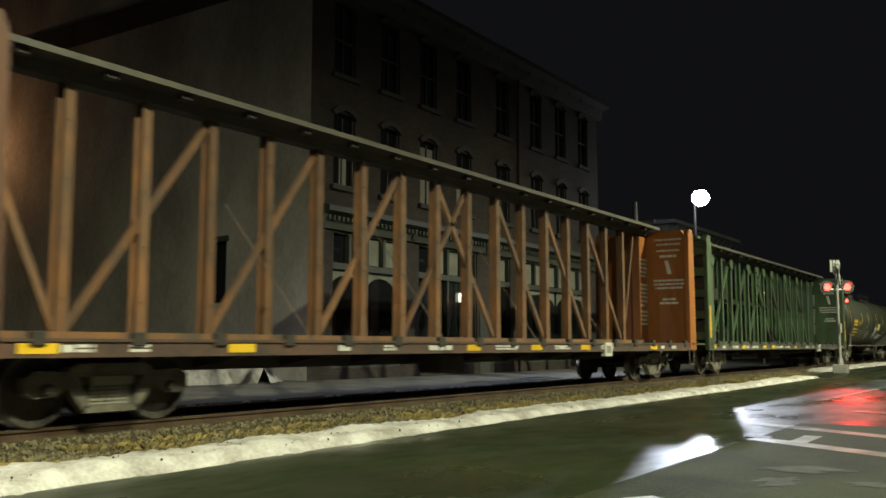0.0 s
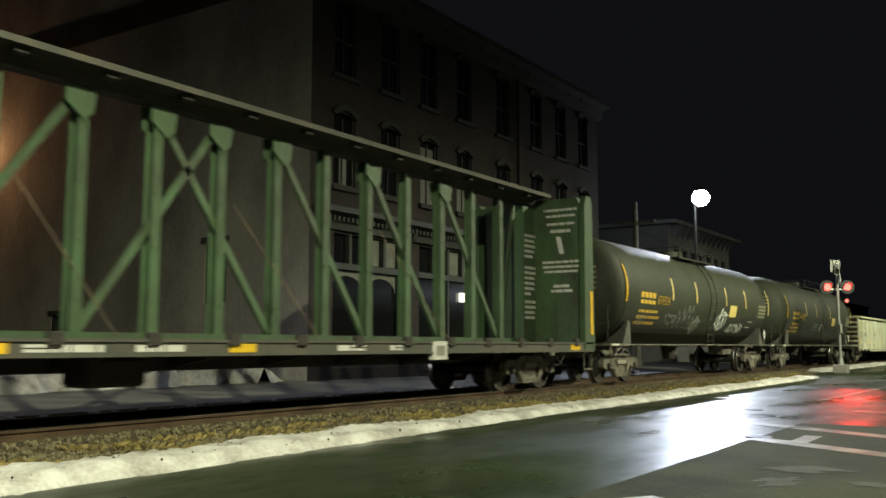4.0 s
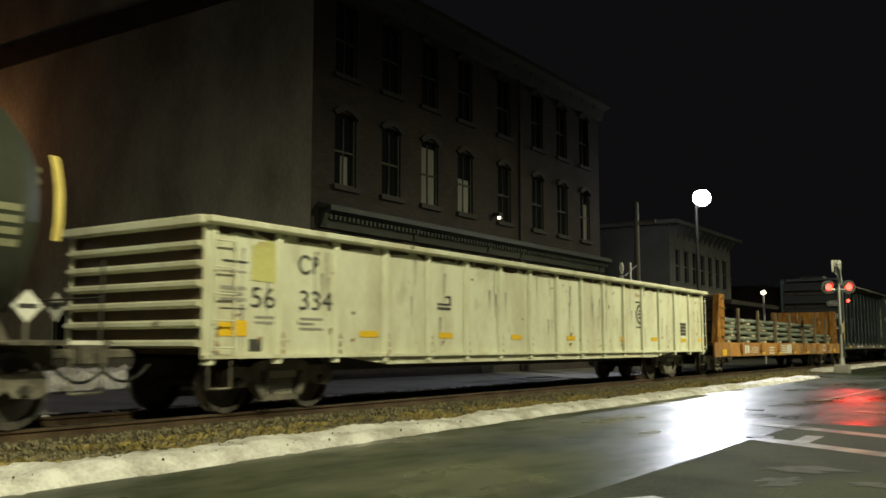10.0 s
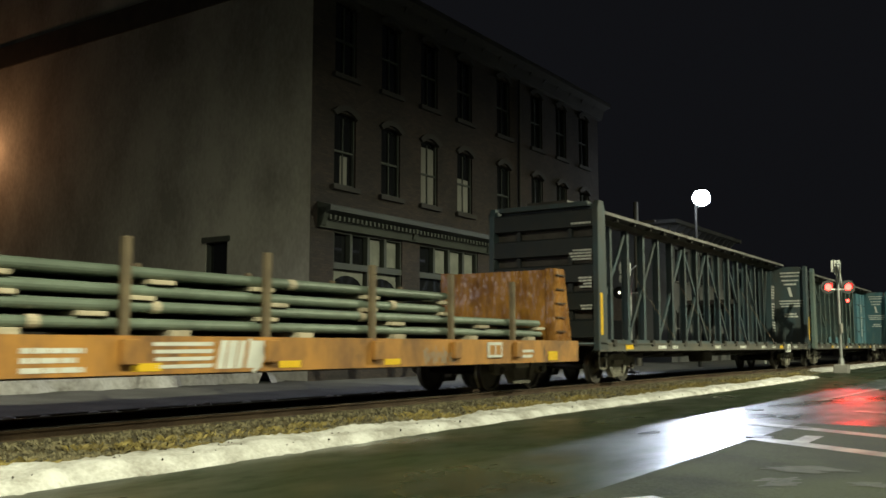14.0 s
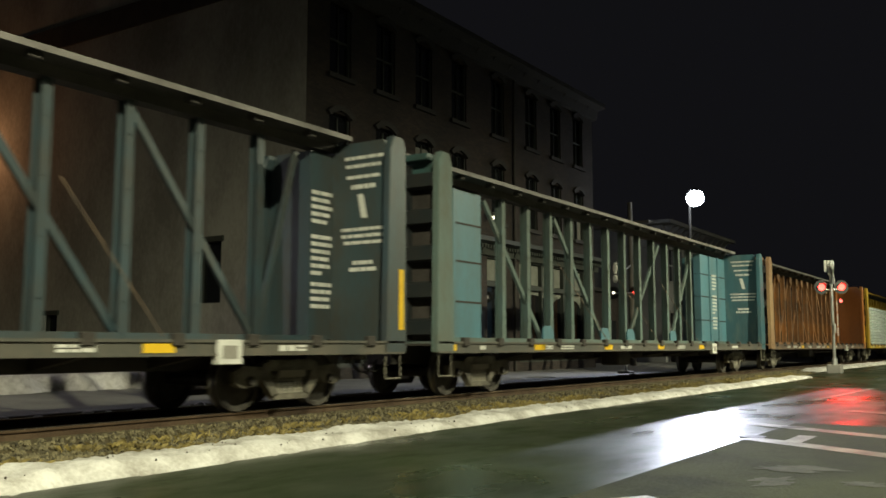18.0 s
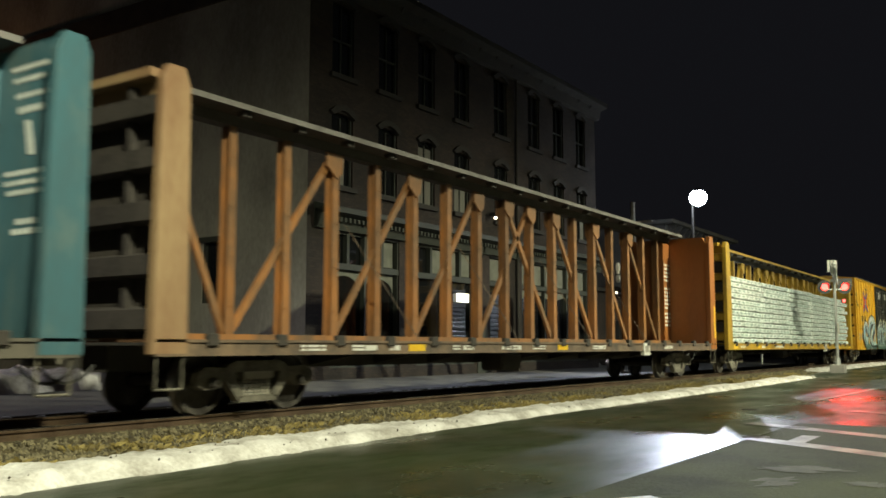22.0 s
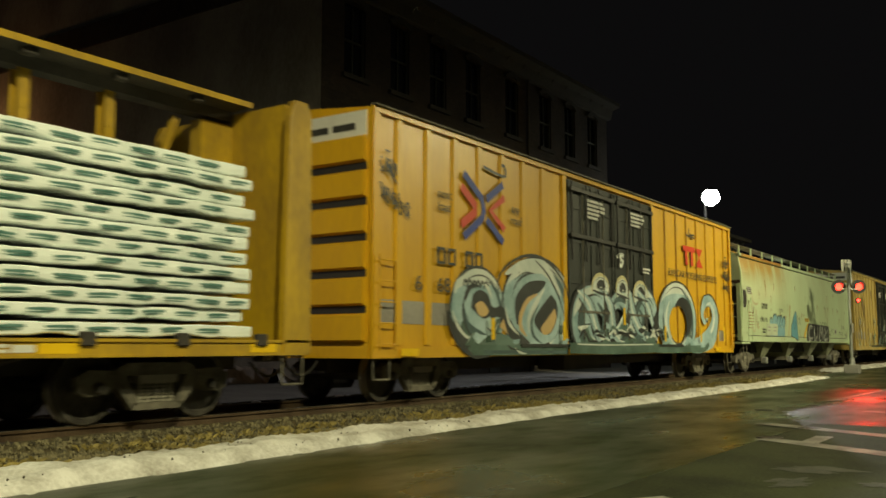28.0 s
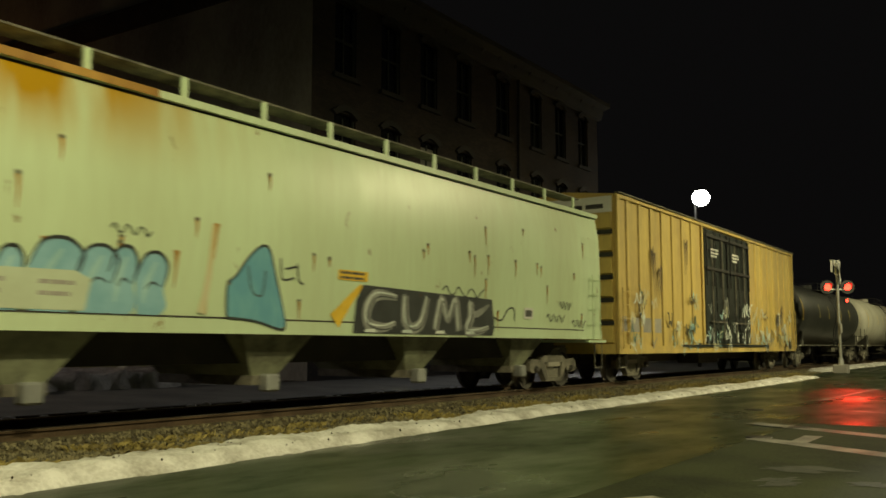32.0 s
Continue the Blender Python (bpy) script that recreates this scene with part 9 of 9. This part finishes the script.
        part("graffiti", blot(bmesh.new(), [(x, 1.20), (x + 0.34, 1.20), (x + 0.30, 1.26), (x + 0.04, 1.25)], y - 0.030), M_GR_WHITE, c, "white drip under a letter")
    part("graffiti", ribbon(bmesh.new(), [(14.0, 1.55), (14.3, 1.5), (14.55, 1.72), (14.8, 1.75), (14.85, 1.5)], 0.03, y), M_GR_BLACK, c, "trailing black line")
    part("notice", boxes((15.25, 15.65, y - 0.004, y, 1.55, 1.79)), M_STENCIL, c, "small framed notice")
    part("stencil", boxes((15.31, 15.59, y - 0.008, y - 0.005, 1.60, 1.74)), M_BLACKSTENCIL, c)
    for x0, z0, w in ((12.1, 2.0, 1.5), (16.3, 1.6, 0.9), (16.9, 1.9, 0.6), (17.6, 1.5, 0.7)):
        part("graffiti", ribbon(bmesh.new(), [(x0 + w * i / 11, z0 + 0.09 * math.sin(i * 1.9)) for i in range(12)], 0.025, y - 0.002), M_GR_BLACK, c, "thin black tag")
    for x, z in ((3.05, 3.3), (4.1, 2.2), (6.6, 2.62), (5.95, 2.2), (6.5, 1.9)):
        part("rust_spot", ribbon(bmesh.new(), [(x, z), (x, z - 0.15), (x - 0.02, z - 0.5)], [0.12, 0.05, 0.01], y), M_HOPRUST, c, "rust run below a rivet")
    part("rust_spot", ribbon(bmesh.new(), [(6.55, 2.6), (6.5, 1.9), (6.4, 1.4)], [0.06, 0.10, 0.14], y - 0.002), M_HOPSTAIN, c, "long tan stain")


    # lay all painted marks on the bulging side
    prof = ((1.0, -hw + 0.016), (1.37, -hw + 0.016), (1.83, -hw - 0.002), (2.6, -hw - 0.03), (3.6, -hw), (4.2, -hw + 0.10))
    for ob in c.children:
        if ob.name.split(".")[0] not in ("graffiti", "stencil", "notice", "company_mark", "number", "paint_patch", "decal", "rust_spot"):
            continue
        for v in ob.data.vertices:
            z = v.co.z + ob.location.z
            for (z0, y0), (z1, y1) in zip(prof, prof[1:]):
                if z <= z1:
                    break
            at = y0 + (y1 - y0) * min(1.0, max(0.0, (z - z0) / (z1 - z0)))
            v.co.y = at - 0.007 + (v.co.y + ob.location.y - y) * 0.35 - ob.location.y


# ------------------------------------------------------------------ the train, in the order in which it passes
centerbeam("centerbeam_flat_car", "empty oxide-red centre-beam flat car", 2.70, 23.35, M_REDBROWN, M_WORNPOST, 11, sill=M_REDSILL, edge=M_DARKSILL, bulk_far=M_RUSTRED, first=2.24, step=1.262,
           yellow=(0.76, 3.82, 9.91, 12.49, 14.97, 19.48), pale=((1.3, 1.73), (2.22, 2.55), (6.12, 6.47), (7.29, 7.64), (8.62, 9.37), (10.98, 11.89), (13.61, 14.41), (16.13, 16.9), (20.3, 20.55), (21.16, 21.55)))
centerbeam("centerbeam_flat_car", "empty green centre-beam flat car", 27.34, 23.6, M_GREEN, M_GREEN, 12, sill=M_DARKSILL, edge=M_DARKSILL, gussets=True, first=2.80, step=1.255, plate_x=16.6,
           yellow=(0.27, 3.79, 6.67, 8.04, 11.72, 22.3), pale=((1.5, 1.81), (2.64, 3.36), (4.38, 4.71), (5.1, 5.99), (8.72, 9.74), (10.19, 10.94), (13.98, 14.69), (15.34, 15.72)), far_strip=True, near_strip=True)
T1, patch1, stroke1 = tank_car("tank_car", "dark green-black tank car with yellow marks and pale graffiti", 52.0, 16.55, M_TANK, 1, M_TANKGRIME_SHADE, "674324")
T2, patch2, stroke2 = tank_car("tank_car", "dark green-black tank car with yellow marks", 69.73, 16.55, M_TANK, 2, M_TANKGRIME_SHADE, "674335")
gondola()
pipe_flat()
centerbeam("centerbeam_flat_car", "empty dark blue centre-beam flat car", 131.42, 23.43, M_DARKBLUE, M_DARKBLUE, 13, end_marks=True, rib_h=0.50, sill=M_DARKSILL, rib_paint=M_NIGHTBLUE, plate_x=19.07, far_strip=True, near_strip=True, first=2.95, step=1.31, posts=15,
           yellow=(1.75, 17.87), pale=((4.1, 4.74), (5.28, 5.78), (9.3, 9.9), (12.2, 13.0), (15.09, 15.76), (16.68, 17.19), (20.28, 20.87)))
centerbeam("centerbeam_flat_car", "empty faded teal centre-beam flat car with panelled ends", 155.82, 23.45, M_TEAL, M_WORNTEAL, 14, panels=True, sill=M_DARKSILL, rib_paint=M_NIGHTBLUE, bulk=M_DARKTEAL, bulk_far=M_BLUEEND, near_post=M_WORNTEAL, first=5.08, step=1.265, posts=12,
           spans=[(-0.7, 1.7, -1), (2.2, 4.8, -1), (6.2, 8.6, 1), (9.3, 11.3, 1)], feet=(1.75, 4.65, 6.2, 9.25), plate_x=16.5,
           yellow=(0.18, 3.85, 7.65, 11.45, 15.21), pale=((1.55, 1.75), (4.19, 4.73), (5.14, 5.83), (8.69, 9.46), (13.1, 13.8), (18.87, 19.6)))
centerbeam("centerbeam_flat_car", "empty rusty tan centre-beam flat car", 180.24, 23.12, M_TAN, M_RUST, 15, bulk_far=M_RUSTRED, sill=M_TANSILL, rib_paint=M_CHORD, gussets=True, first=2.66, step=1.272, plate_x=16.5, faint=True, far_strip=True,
           yellow=(5.5, 11.3), pale=((2.74, 3.3), (3.95, 4.65), (4.94, 5.28), (6.92, 7.16), (7.28, 7.66), (8.76, 9.14), (9.21, 9.56), (10.1, 10.71), (13.2, 14.0), (18.2, 18.9)))
lumber_car()
yellow_boxcar()
covered_hopper()
worn_boxcar()
tank_car("tank_car", "shiny black tank car", 291.2, 16.55, M_TANKBLACK, 3, None, "", True)
tank_car("tank_car", "dirty white tank car", 308.8, 16.55, M_TANKWHITE, 4, None, "", True)
rr = random.Random(40)
# pale looping spray-paint letters along the first tank car's lower side
for x0, z0, n, size, m in ((7.2, 1.70, 3, 0.26, M_GR_SILVER), (9.6, 1.92, 3, 0.36, M_GR_WHITE), (11.15, 1.62, 7, 0.17, M_GR_WHITE), (2.55, 1.70, 2, 0.16, M_GR_SILVER)):
    for k in range(n):
        cx, cz = x0 + k * size * (0.9 if n == 3 else 1.45), z0 - 0.05 * k * (n == 3)
        pts = [(cx + size * (0.62 * math.sin(q * 1.3 + k) + 0.25 * math.sin(q * 3.1 + k * 2)), cz + size * (0.75 * math.cos(q * 1.0 + k * 1.7) + 0.22 * math.sin(q * 2.3 + k))) for q in [i * 0.42 for i in range(22)]]
        part("graffiti", stroke1(bmesh.new(), pts, [size * (0.06 + 0.13 * abs(math.sin(i * 0.6 + k))) for i in range(22)]), m, T1, "pale looping spray-paint letter")
for k in range(9):
    x = 4.4 + k * 0.27
    part("graffiti", stroke1(bmesh.new(), [(x + 0.10 * i, 1.72 + 0.05 * k * (k % 2) + 0.20 * math.sin(i * 1.5 + k)) for i in range(7)], [0.015 + 0.035 * abs(math.sin(i + k)) for i in range(7)]), M_GR_SILVER, T1, "faint grey spray-paint scrawl")
for x, w, m in ((6.6, 1.0, M_GR_GREEN), (8.1, 0.4, M_GR_SILVER), (9.2, 1.1, M_TANKGRIME_SHADE)):
    patch2(x, x + w, 1.72, 2.05, m, "paint_patch", "faded painted-out patch")

# ------------------------------------------------------------------ what moves
# metres travelled by the train, second by second
TRAVEL = [-2.20, 6.05, 14.12, 22.21, 30.33, 38.46, 46.61, 54.73, 62.93, 71.14, 79.37, 87.52, 95.30, 102.98, 110.61, 118.42, 126.27,
          134.10, 141.90, 149.67, 157.46, 165.12, 172.77, 180.39, 187.93, 195.50, 203.17, 210.85, 218.57, 226.28, 233.98, 241.51, 248.93]


def travelled(t):
    """Smooth way along the track at t seconds."""
    q = min(max(t, 0), 31.9999)
    i = int(q)
    f = q - i
    p = [TRAVEL[min(max(k, 0), 32)] for k in (i - 1, i, i + 1, i + 2)]
    if i == 0:
        p[0] = 2 * p[1] - p[2]
    if i == 31:
        p[3] = 2 * p[2] - p[1]
    return p[1] + 0.5 * f * (p[2] - p[0] + f * (2 * p[0] - 5 * p[1] + 4 * p[2] - p[3] + f * (3 * (p[1] - p[2]) + p[3] - p[0])))


def motions():
    times = [k * 0.5 for k in range(65)]
    for ob, start in CARS:
        walk(ob, [(t, pose(start - travelled(t), TRACK_Y, RAIL_Z)) for t in times])
    turns = [k / 15 for k in range(481)]
    for ob in WHEELSETS:
        x, y, z = ob.location
        walk(ob, [(t, pose(x, y, z, 0, -math.degrees(travelled(t) / WHEEL_R), 0)) for t in turns])


motions()
